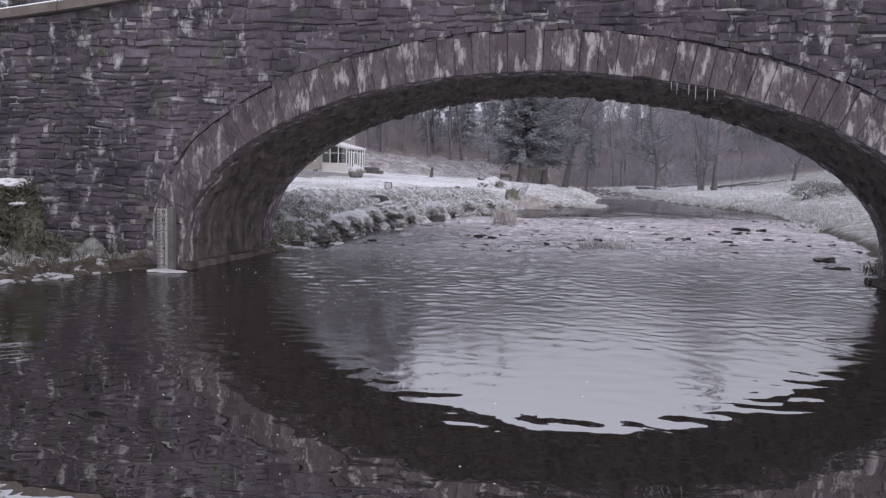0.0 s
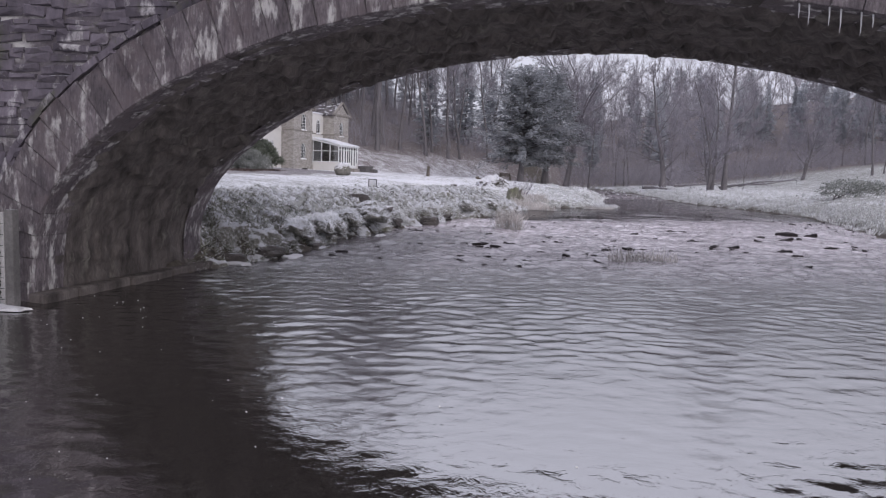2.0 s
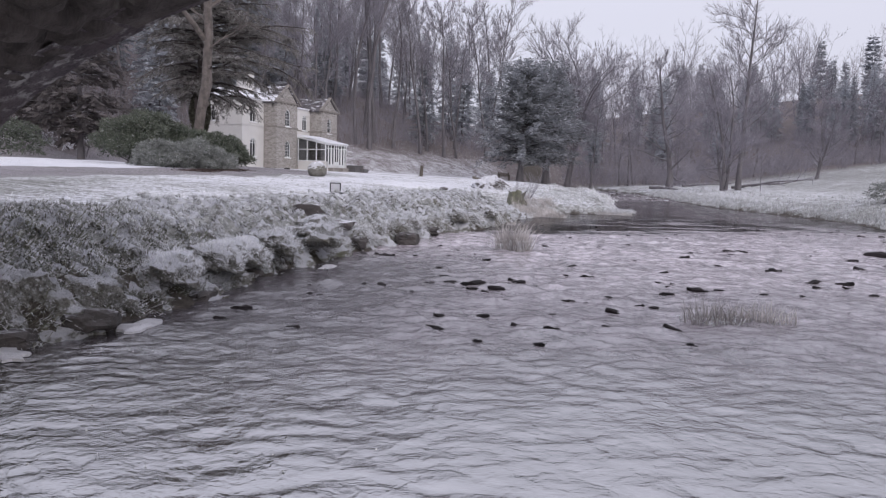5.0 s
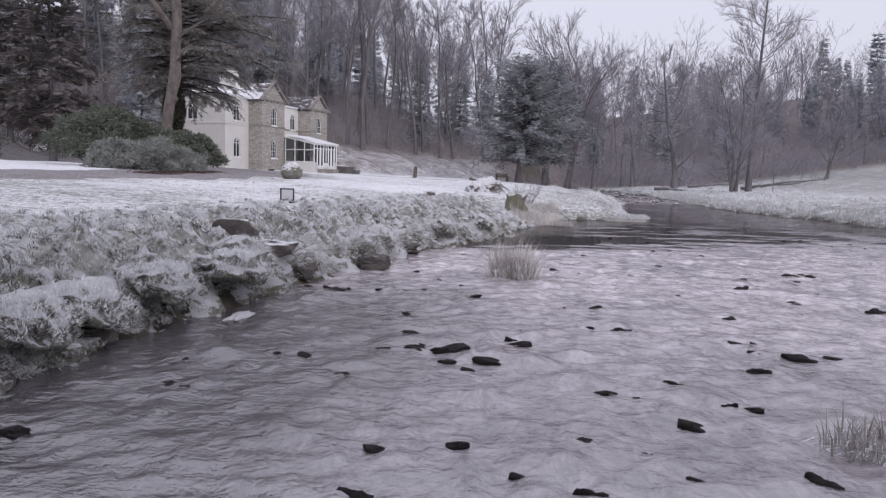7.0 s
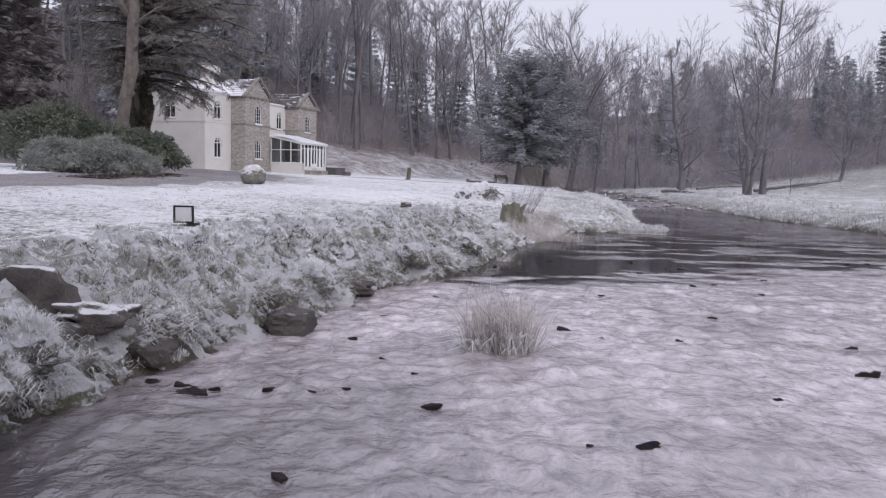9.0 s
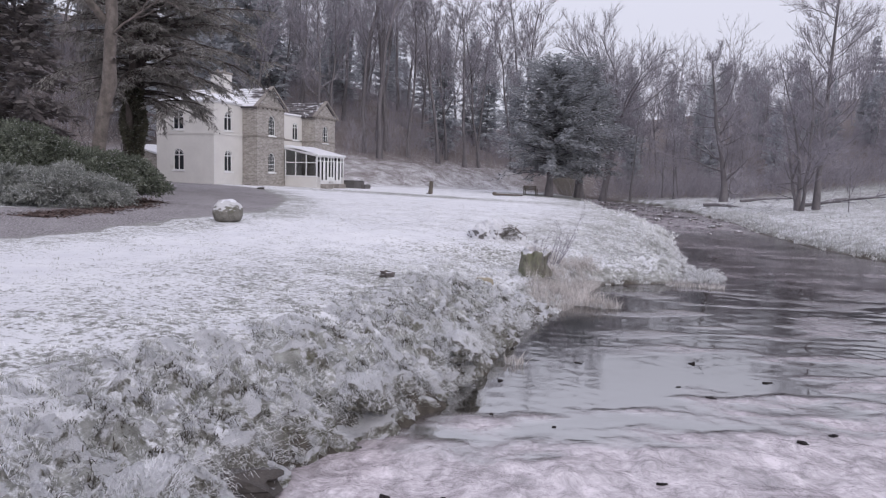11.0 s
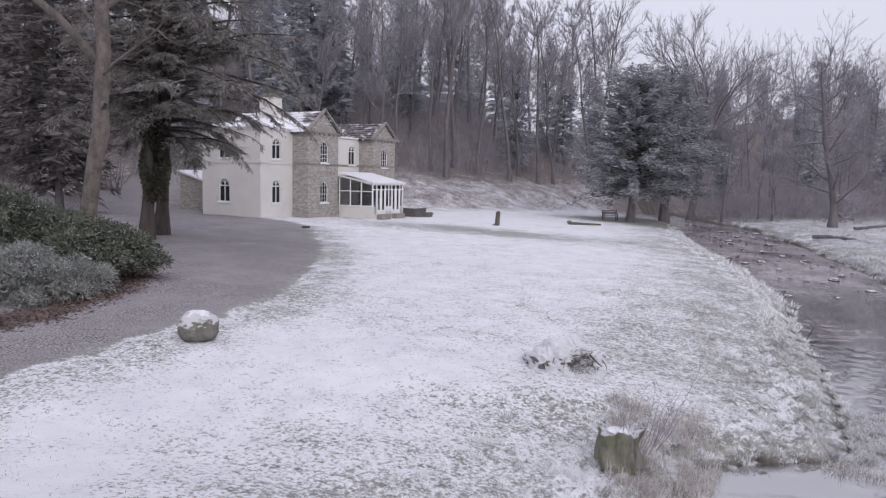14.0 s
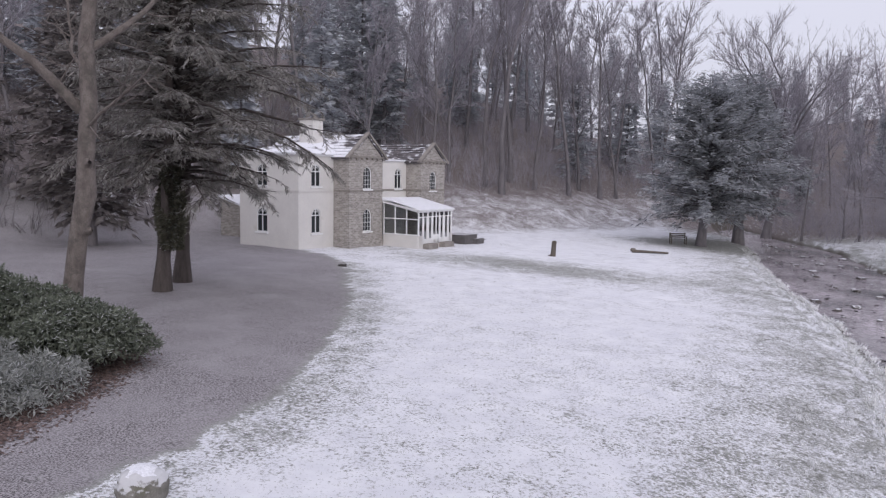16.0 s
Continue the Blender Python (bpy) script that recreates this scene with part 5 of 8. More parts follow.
        g.add([(u1 - 0.03, v0 + a_ + 0.04, z0), (u1 - 0.03, v0 + b_ - 0.04, z0), (u1 - 0.03, v0 + b_ - 0.04, zf - 0.1), (u1 - 0.03, v0 + a_ + 0.04, zf - 0.1),
               (u1 - 0.038, v0 + a_ + 0.04, z0), (u1 - 0.038, v0 + b_ - 0.04, z0), (u1 - 0.038, v0 + b_ - 0.04, zf - 0.1), (u1 - 0.038, v0 + a_ + 0.04, zf - 0.1)],
              [(0, 1, 2, 3), (7, 6, 5, 4)])
        g.ob("pane", COATED, o).visible_shadow = False
    # roof: thin deck with snow on it
    g = Geo()
    ex = u1 + 0.14
    za, zc = zw + 0.14, zf + 0.0
    g.add([(0.02, v0 - 0.12, za), (ex, v0 - 0.12, zc), (ex, v1 + 0.12, zc), (0.02, v1 + 0.12, za), (0.02, v0 - 0.12, za + 0.09), (ex, v0 - 0.12, zc + 0.09), (ex, v1 + 0.12, zc + 0.09), (0.02, v1 + 0.12, za + 0.09)],
          [(3, 2, 1, 0), (4, 5, 6, 7), (0, 1, 5, 4), (1, 2, 6, 5), (2, 3, 7, 6), (3, 0, 4, 7)])
    g.ob("roof", WHITE, o)
    g = Geo()
    g.add([(UP + 0.02, v0 - 0.09, za + 0.055), (ex - 0.02, v0 - 0.09, zc + 0.094), (ex - 0.02, v1 + 0.09, zc + 0.094), (UP + 0.02, v1 + 0.09, za + 0.055),
           (UP + 0.02, v0 - 0.05, za + 0.10), (ex - 0.08, v0 - 0.05, zc + 0.135), (ex - 0.08, v1 + 0.05, zc + 0.135), (UP + 0.02, v1 + 0.05, za + 0.10)],
          [(4, 5, 6, 7), (0, 1, 5, 4), (1, 2, 6, 5), (2, 3, 7, 6), (3, 0, 4, 7)])
    g.ob("snow_layer", SNOW, o, "even layer of snow")


conservatory()


def outbuilding():
    """Stone lean-to behind the rendered block, its single-pitch roof white with snow."""
    m = HOUSE @ Matrix.Translation((UL, 3.62, 0))
    o = thing("outbuilding", m, "low stone lean-to with a snow-covered roof beside the house", "outbuilding")
    g = Geo()
    g.prism([(-0.6, -6.2), (-0.6, -0.02), (1.35, -0.02), (2.95, -6.2)], "y", 0.0, 0.4)
    g.ob("front_wall", HSTONE, o)
    part("side_wall", bbox(-6.2, -5.8, 0.4, 4.6, -0.6, 2.9, 0.02), HSTONE, o)
    part("back_wall", bbox(-5.8, -0.02, 4.2, 4.6, -0.6, 1.3, 0.02), HSTONE, o)
    g = Geo()
    za, zb = 3.0, 1.35
    g.add([(-6.4, -0.15, za), (-0.02, -0.15, zb), (-0.02, 4.75, zb), (-6.4, 4.75, za), (-6.4, -0.15, za + 0.14), (-0.02, -0.15, zb + 0.14), (-0.02, 4.75, zb + 0.14), (-6.4, 4.75, za + 0.14)],
          [(3, 2, 1, 0), (4, 5, 6, 7), (0, 1, 5, 4), (1, 2, 6, 5), (2, 3, 7, 6), (3, 0, 4, 7)])
    g.ob("roof", SNOW, o, "roof under snow")


outbuilding()

# ---- trees ----
def unit(v):
    return v / (np.linalg.norm(v) + 1e-9)


def limb(rng, start, way, length, steps, wander, lift):
    """A wandering line; lift bends it up (positive) or down."""
    pts, d, p = [np.array(start, float)], unit(np.array(way, float)), np.array(start, float)
    for _ in range(steps):
        d = unit(d + rng.normal(0, wander, 3) + np.array([0, 0, lift]))
        p = p + d * (length / steps)
        pts.append(p)
    return np.array(pts)


def side_way(rng, d, angle):
    """A direction at about that angle from d, turned at random round it."""
    a = unit(np.cross(d, rng.normal(0, 1, 3)))
    return unit(d * math.cos(angle) + a * math.sin(angle))


def cone(rng, d, a0, a1):
    """Directions at an angle between a0 and a1 from each of d, bent a little upwards."""
    d = d / (np.linalg.norm(d, axis=1, keepdims=True) + 1e-9)
    n = np.cross(d, rng.normal(0, 1, d.shape))
    n /= np.linalg.norm(n, axis=1, keepdims=True) + 1e-9
    a = rng.uniform(a0, a1, len(d))[:, None]
    o = d * np.cos(a) + n * np.sin(a) + np.array([0, 0, 0.28])
    return o / np.linalg.norm(o, axis=1, keepdims=True)


def bare_tree(seed, height, girth, spread=0.34, limbs=11, subs=6, twigs=7, fine=3, first=0.3, lean=(0, 0), stems=1, lift=0.10, wander=0.13, sides=(7, 5, 3), fork=0.0, thick=1.0, rise=(0.45, 0.95), smooth=False, slim=0.62, length=(1.15, 0.75)):
    """Wood (trunk and limbs) and crown (branches and twigs) of a leafless tree, as two sets of geometry."""
    rng = np.random.default_rng(seed)
    wood, crown, slivers = Geo(), Geo(), []
    for st in range(stems):
        h = height * (1 if stems == 1 else rng.uniform(0.7, 1.0))
        ang = rng.uniform(0, 6.28)
        base = np.array([0, 0, -0.25]) + (0 if stems == 1 else girth * 0.9 * np.array([math.cos(ang), math.sin(ang), 0]))
        tilt = np.array([lean[0], lean[1], 1.0]) + (0 if stems == 1 else np.array([math.cos(ang), math.sin(ang), 0]) * rng.uniform(0.15, 0.4))
        tr = limb(rng, base, tilt, h, 9, 0.045 + fork, 0.03)
        rad = girth / 2 * (1 - np.linspace(0, 1, 10) ** 1.1 * 0.9) / (1 if stems == 1 else 1.5)
        rad[0] *= 1.45
        wood.tube(tr, rad, sides[0], False)
        for i in range(limbs):
            t = first + (0.97 - first) * (i + rng.uniform(0, 0.8)) / limbs
            k = min(8, int(t * 9))
            f = t * 9 - k
            p = tr[k] * (1 - f) + tr[k + 1] * f
            r0 = np.interp(t, np.linspace(0, 1, 10), rad) * slim
            up = unit(tr[k + 1] - tr[k])
            L = h * spread * (length[0] - length[1] * t) * rng.uniform(0.7, 1.2)
            lb = limb(rng, p, side_way(rng, up, rng.uniform(*rise)), L, 6, wander, lift)
            wood.tube(lb, np.linspace(r0, 0.018, 7), sides[1], False)
            for j in range(subs):
                u = 0.25 + 0.75 * (j + rng.uniform(0, 0.9)) / subs
                kk = min(5, int(u * 6))
                q = lb[kk] + (lb[kk + 1] - lb[kk]) * (u * 6 - kk)
                d = unit(lb[kk + 1] - lb[kk])
                sb = limb(rng, q, side_way(rng, d, rng.uniform(0.35, 0.8)), L * rng.uniform(0.28, 0.55), 4, wander * 1.1, lift * 0.8)
                line = sb if smooth else sb[[0, 2, 4]]
                crown.tube(line, np.linspace(max(0.016, r0 * 0.3), 0.008, len(line)) * thick, sides[2], False)
                # twigs, then finer twigs on them, all at once
                x = 0.15 + 0.85 * (np.arange(twigs) + rng.uniform(0, 0.9, twigs)) / twigs
                k3 = np.minimum(3, (x * 4).astype(int))
                q2 = sb[k3] + (sb[k3 + 1] - sb[k3]) * (x * 4 - k3)[:, None]
                d2 = cone(rng, sb[k3 + 1] - sb[k3], 0.25, 0.7)
                tl = L * rng.uniform(0.14, 0.30, twigs)
                e2 = q2 + d2 * tl[:, None]
                slivers.append((q2, e2, np.full(twigs, 0.012 * thick)))
                q3 = np.repeat(q2, fine, 0) + np.repeat(e2 - q2, fine, 0) * rng.uniform(0.15, 1.0, (twigs * fine, 1))
                d3 = cone(rng, np.repeat(d2, fine, 0), 0.2, 0.7)
                slivers.append((q3, q3 + d3 * (np.repeat(tl, fine) * rng.uniform(0.35, 0.85, twigs * fine))[:, None], np.full(twigs * fine, 0.0085 * thick)))
    a, b, w = (np.concatenate(q) for q in zip(*slivers))
    s_ = np.cross(b - a, rng.normal(0, 1, a.shape))
    s_ *= (w / (np.linalg.norm(s_, axis=1) + 1e-9))[:, None]
    crown.add(np.stack([a - s_, a + s_, b], 1).reshape(-1, 3), np.arange(len(a) * 3).reshape(-1, 3).tolist())
    return wood, crown


def spread_tree(seed, height, girth, fork=0.45, leaders=6, splay=0.62, subs=10, twigs=9, fine=6, low=3, thick=1.0, wander=0.06, lean=(0, 0), lift=0.02, sides=(8, 5, 3)):
    """A leafless broad-crowned tree: a bole that divides into rising leaders, each with branches and fine twigs."""
    rng = np.random.default_rng(seed)
    wood, crown, slivers = Geo(), Geo(), []
    hf = height * fork
    tr = limb(rng, (0, 0, -0.25), (lean[0], lean[1], 1.0), hf + 0.25, 6, 0.035, 0.02)
    rad = girth / 2 * np.linspace(1.0, 0.72, 7)
    rad[0] *= 1.5
    wood.tube(tr, rad, sides[0], False)
    arms = []
    for i in range(leaders):
        a = splay * ((i + 0.4) / leaders) ** 0.7 * rng.uniform(0.85, 1.15)
        ang = i * 2.399 + rng.uniform(-0.4, 0.4)
        L = (height - hf) * (1.06 - 0.30 * (i / leaders)) * rng.uniform(0.9, 1.05)
        k = 6 if i < 3 else rng.integers(4, 7)
        arms.append((tr[k] - np.array([0, 0, 0.1]), (math.sin(a) * math.cos(ang), math.sin(a) * math.sin(ang), math.cos(a)), L, girth * 0.5 * (0.55 if i < 2 else 0.34)))
    for i in range(low):
        ang, k = rng.uniform(0, 6.28), rng.integers(3, 6)
        arms.append((tr[k], (math.cos(ang), math.sin(ang), 0.5), (height - hf) * rng.uniform(0.3, 0.5), girth * 0.16))
    for p, way, L, r0 in arms:
        lb = limb(rng, p, way, L, 8, wander, lift)
        rr_ = r0 * (1 - np.linspace(0, 1, 9)) ** 0.8 + 0.012
        wood.tube(lb, rr_, sides[1], False)
        for j in range(subs):
            u = 0.14 + 0.86 * (j + rng.uniform(0, 0.9)) / subs
            kk = min(7, int(u * 8))
            q = lb[kk] + (lb[kk + 1] - lb[kk]) * (u * 8 - kk)
            sb = limb(rng, q, side_way(rng, unit(lb[kk + 1] - lb[kk]), rng.uniform(0.5, 1.05)), L * (0.58 - 0.32 * u) * rng.uniform(0.7, 1.2), 4, wander * 1.3, 0.05)
            crown.tube(sb[[0, 1, 2, 4]], np.linspace(max(0.015, rr_[kk] * 0.35), 0.007, 4) * thick ** 0.5, sides[2], False)
            x = 0.10 + 0.90 * (np.arange(twigs) + rng.uniform(0, 0.9, twigs)) / twigs
            k3 = np.minimum(3, (x * 4).astype(int))
            q2 = sb[k3] + (sb[k3 + 1] - sb[k3]) * (x * 4 - k3)[:, None]
            d2 = cone(rng, sb[k3 + 1] - sb[k3], 0.3, 0.8)
            tl = height * rng.uniform(0.035, 0.075, twigs)
            e2 = q2 + d2 * tl[:, None]
            slivers.append((q2, e2, np.full(twigs, 0.010 * thick)))
            q3 = np.repeat(q2, fine, 0) + np.repeat(e2 - q2, fine, 0) * rng.uniform(0.15, 1.0, (twigs * fine, 1))
            d3 = cone(rng, np.repeat(d2, fine, 0), 0.25, 0.8)
            slivers.append((q3, q3 + d3 * (np.repeat(tl, fine) * rng.uniform(0.35, 0.85, twigs * fine))[:, None], np.full(twigs * fine, 0.0065 * thick)))
    a, b, w = (np.concatenate(q) for q in zip(*slivers))
    s_ = np.cross(b - a, rng.normal(0, 1, a.shape))
    s_ *= (w / (np.linalg.norm(s_, axis=1) + 1e-9))[:, None]
    crown.add(np.stack([a - s_, a + s_, b], 1).reshape(-1, 3), np.arange(len(a) * 3).reshape(-1, 3).tolist())
    return wood, crown


def spray(geo_v, p, d, up, length, width):
    """One flat needle spray: a kite folded along its middle."""
    s = unit(np.cross(d, up)) * width
    m = p + d * length * 0.45
    geo_v.append((p, m + s + up * width * 0.15, p + d * length, m - s + up * width * 0.15))


def conifer(seed, height, radius, girth, bare=0.10, whorls=30, boughs=6, sprays=26, droop=-0.10, spray_len=0.5, spray_w=0.09, shape=0.85, lean=(0, 0), ragged=0.0):
    rng = np.random.default_rng(seed)
    wood = Geo()
    tr = limb(rng, (0, 0, -0.3), (lean[0], lean[1], 1), height + 0.3, 8, 0.012, 0.02)
    rad = np.linspace(girth / 2, 0.03, 9)
    rad[0] *= 1.4
    wood.tube(tr, rad, 8, False)
    quads = []
    for i in range(whorls):
        t = bare + (1 - bare) * (max(0.0, i + rng.uniform(-0.3, 0.3)) / whorls) ** 0.95
        t = min(max(t, 0.02), 0.985)
        k = min(7, int(t * 8))
        p = tr[k] + (tr[k + 1] - tr[k]) * (t * 8 - k)
        rel = max(0.0, (t - bare) / (1 - bare))
        R = radius * (max(0.02, 1 - rel) ** shape) * min(1.0, 0.62 + rel * 2.2) + 0.15
        n = boughs if rel < 0.85 else 4
        for j in range(n):
            ang = j * 6.283 / n + i * 2.4 + rng.uniform(-0.4, 0.4)
            L = R * rng.uniform(0.6 - 0.25 * ragged, 1.12) * (1 + ragged * math.sin(3 * ang + 0.7 * i))
            way = (math.cos(ang), math.sin(ang), rng.uniform(-0.05, 0.35) + 0.5 * rel)
            b = limb(rng, p, way, L, 5, 0.05, droop * (1 - 0.6 * rel))
            wood.tube(b[[0, 2, 5]], np.linspace(max(0.02, 0.022 * L), 0.008, 3), 3, False)
            ns = max(6, int(sprays * L / radius) + 4)
            for _ in range(ns):
                u = rng.uniform(0.12, 1.0) ** 0.8
                kk = min(4, int(u * 5))
                q = b[kk] + (b[kk + 1] - b[kk]) * (u * 5 - kk)
                d = unit(b[kk + 1] - b[kk])
                side = unit(np.cross(d, (0, 0, 1))) * rng.choice([-1, 1])
                dd = unit(d * rng.uniform(0.3, 0.9) + side * rng.uniform(0.3, 1.0) + np.array([0, 0, rng.uniform(-0.45, 0.12)]))
                up = unit(np.array([0, 0, 1.0]) + rng.normal(0, 0.55, 3))
                spray(quads, q + rng.normal(0, 0.05 + 0.12 * ragged, 3) * np.array([1, 1, 2.2]), dd, up, spray_len * rng.uniform(0.6, 1.3), spray_w * rng.uniform(0.7, 1.3))
    leaf = Geo()
    v = np.array(quads).reshape(-1, 3)
    leaf.add(v, [(4 * i + a, 4 * i + b_, 4 * i + c) for i in range(len(quads)) for a, b_, c in ((0, 1, 2), (0, 2, 3))])
    return wood, leaf


def plant(name, label, category, geos, mats, place, turn=0.0, group="", names=("trunk", "crown"), sink=0.0):
    x, y = place
    o = thing(name, Matrix.Translation((x, y, drop(x, y) - sink)) @ Matrix.Rotation(turn, 4, "Z"), label, category, group)
    for n, g, m_ in zip(names, geos, mats):
        g.ob(n, m_, o, smooth=(n == "trunk"))
    return o


def again(ob, x, y, turn, size, sink=0.1):
    return copy_thing(ob, Matrix.Translation((x, y, drop(x, y) - sink)) @ Matrix.Rotation(turn, 4, "Z") @ Matrix.Scale(size, 4))


# the pale tree by the drive: leaning bare trunk that forks high up
def pale_tree():
    rng = np.random.default_rng(3)
    wood, crown = Geo(), Geo()
    tr = np.array([(0, 0, -0.3), (0.08, 0.02, 0.8), (0.22, 0.05, 2.0), (0.42, 0.1, 3.4), (0.64, 0.16, 4.4), (0.63, 0.2, 5.4), (0.70, 0.3, 6.9), (0.62, 0.35, 8.6), (0.9, 0.4, 10.5), (1.2, 0.5, 12.5), (1.4, 0.6, 15.0)])
    wood.tube(tr, [0.42, 0.31, 0.26, 0.25, 0.28, 0.235, 0.23, 0.21, 0.17, 0.13, 0.05], 12, False)
    for z, a in ((3.3, 0.3), (4.6, 2.8), (5.2, -0.6)):  # healed knots
        k = np.array([np.interp(z, tr[:, 2], tr[:, 0]), np.interp(z, tr[:, 2], tr[:, 1]), z])
        out = np.array([math.cos(a), math.sin(a), 0.2])
        wood.tube([k + out * 0.18, k + out * 0.30, k + out * 0.37], [0.16, 0.13, 0.05], 8)
    forks = [((0.47, 0.26, 6.7), (-0.75, -0.25, 0.75), 6.0, 0.17), ((0.6, 0.34, 8.3), (0.3, 0.6, 0.8), 5.0, 0.12), ((0.8, 0.4, 9.8), (-0.6, 0.3, 0.7), 4.5, 0.10),
             ((0.42, 0.2, 6.1), (0.9, -0.1, 0.15), 3.6, 0.06), ((1.0, 0.45, 11.0), (0.7, -0.3, 0.6), 4.0, 0.09), ((0.55, 0.3, 7.6), (-0.5, 0.6, 0.4), 4.2, 0.08), ((1.2, 0.5, 12.4), (-0.4, -0.5, 0.8), 3.5, 0.07)]
    for p, w, L, r in forks:
        lb = limb(rng, p, w, L, 7, 0.12, 0.05)
        wood.tube(lb, np.linspace(r, 0.02, 8), 7, False)
        for j in range(7):
            u = 0.25 + 0.75 * j / 7
            k = min(6, int(u * 7))
            d = unit(lb[k + 1] - lb[k])
            sb = limb(rng, lb[k], side_way(rng, d, rng.uniform(0.5, 1.1)), L * rng.uniform(0.2, 0.45), 4, 0.16, 0.02)
            crown.tube(sb, np.linspace(0.025, 0.008, 5), 4, False)
            for _ in range(6):
                q = sb[rng.integers(1, 5)]
                tw = limb(rng, q, side_way(rng, d, rng.uniform(0.3, 1.2)), rng.uniform(0.3, 0.9), 2, 0.2, -0.02)
                crown.tube(tw, (0.009, 0.006, 0.004), 3, False)
    return plant("bare_tree", "tall pale-barked bare tree leaning beside the gravel drive", "tree", (wood, crown), (PALEBARK, PALEBARK), (-14.92, 48.3), 0.0)


pale_tree()


# the broad dark yew before the house: fluted twin trunks, long drooping boughs
def yew():
    rng = np.random.default_rng(21)
    wood, quads = Geo(), []
    for (x, y), r in (((0, 0), 0.30), ((-0.75, 2.4), 0.32)):
        tr = limb(rng, (x, y, -0.3), (0.03, 0, 1), 15.0, 9, 0.02, 0.02)
        rad = np.linspace(r, 0.06, 10)
        rad[0] *= 1.5
        wood.tube(tr, rad, 10, False)
    mid = np.array([0.3, 0.9, 0])
    for i in range(210):
        z = 4.3 + 12.7 * (i / 210) ** 0.95
        ang = i * 2.399 + rng.uniform(-0.3, 0.3)
        rel = (z - 4.3) / 12.7
        R = 5.7 * (1 - rel) ** 0.45 * min(1, 0.60 + rel * 2.2)
        toward = math.cos(ang - (-0.35))
        R *= 1.0 + 0.42 * toward * (1 - 0.5 * rel)
        L = max(0.8, R * rng.uniform(0.65, 1.15))
        way = (math.cos(ang), math.sin(ang), 0.30 + 0.3 * rel)
        b = limb(rng, mid + np.array([0, 0, z]), way, L, 7, 0.10, -0.095)
        wood.tube(b, np.linspace(0.035 + 0.012 * L, 0.010, 8), 4, False)
        for j in range(int(7 + 3.6 * L)):
            u = rng.uniform(0.15, 1.0)
            k = min(6, int(u * 7))
            q = b[k] + (b[k + 1] - b[k]) * (u * 7 - k)
            d = unit(b[k + 1] - b[k])
            side = unit(np.cross(d, (0, 0, 1))) * rng.choice([-1, 1])
            sb = limb(rng, q, unit(d * 0.7 + side * rng.uniform(0.3, 1.0)), rng.uniform(0.5, 1.3), 3, 0.16, -0.14)
            wood.tube(sb, (0.014, 0.010, 0.008, 0.005), 3, False)
            for _ in range(31):
                v = rng.uniform(0, 1)
                k2 = min(2, int(v * 3))
                q2 = sb[k2] + (sb[k2 + 1] - sb[k2]) * (v * 3 - k2)
                d2 = unit(sb[k2 + 1] - sb[k2])
                s2 = unit(np.cross(d2, (0, 0, 1)) + 1e-6) * rng.choice([-1, 1])
                spray(quads, q2, unit(d2 * rng.uniform(0.3, 1) + s2 * rng.uniform(0.2, 1) + np.array([0, 0, rng.uniform(-0.75, 0.1)])), unit(np.array([0, 0, 1.0]) + rng.normal(0, 0.5, 3)), rng.uniform(0.14, 0.38), rng.uniform(0.011, 0.026))
    ivy = []
    for i in range(7500):  # ivy on the trunks
        z = rng.uniform(1.75, 5.2)
        a = rng.uniform(0, 6.28)
        w_ = 0.6 + 0.5 * math.sin(z * 2.1 + 2 * a) * (z - 1.2) / 3.6
        c = np.array([0.3 + 0.55 * w_ * math.cos(a), 0.3 + 0.6 * w_ * math.sin(a), z])
        spray(ivy, c, unit(np.array([math.cos(a), math.sin(a), rng.uniform(-0.9, 0.1)])), unit(rng.normal(0, 1, 3)), rng.uniform(0.10, 0.28), 0.05)
    leaf = Geo()
    leaf.add(np.array(quads).reshape(-1, 3), [(4 * i + a, 4 * i + b_, 4 * i + c) for i in range(len(quads)) for a, b_, c in ((0, 1, 2), (0, 2, 3))])
    growth = Geo()
    growth.add(np.array(ivy).reshape(-1, 3), [(4 * i + a, 4 * i + b_, 4 * i + c) for i in range(len(ivy)) for a, b_, c in ((0, 1, 2), (0, 2, 3))])
    return plant("yew_tree", "broad dark yew, twin ivy-grown trunks and drooping boughs, on gravel", "tree", (wood, leaf, growth), (YEWBARK, YEWLEAF, IVY), (-18.4, 57.2), 0.0, names=("trunk", "crown", "ivy"))


yew()

# two dark conifers at the far end of the lawn
plant("conifer_tree", "dark conifer with drooping, lightly frosted boughs at the lawn's end", "tree", conifer(31, 14.0, 6.3, 0.75, 0.19, 44, 11, 80, -0.055, 0.55, 0.075, 0.5, lean=(0.05, 0), ragged=0.28), (BARK, NEEDLE), (5.1, 96.8), 0.3, "lawn conifers")
plant("conifer_tree", "dark conifer with a thick trunk beside the beck", "tree", conifer(32, 15.4, 5.8, 0.95, 0.20, 44, 11, 80, -0.05, 0.55, 0.075, 0.5, ragged=0.28), (BARK, NEEDLE), (8.9, 105.0), 1.3, "lawn conifers")

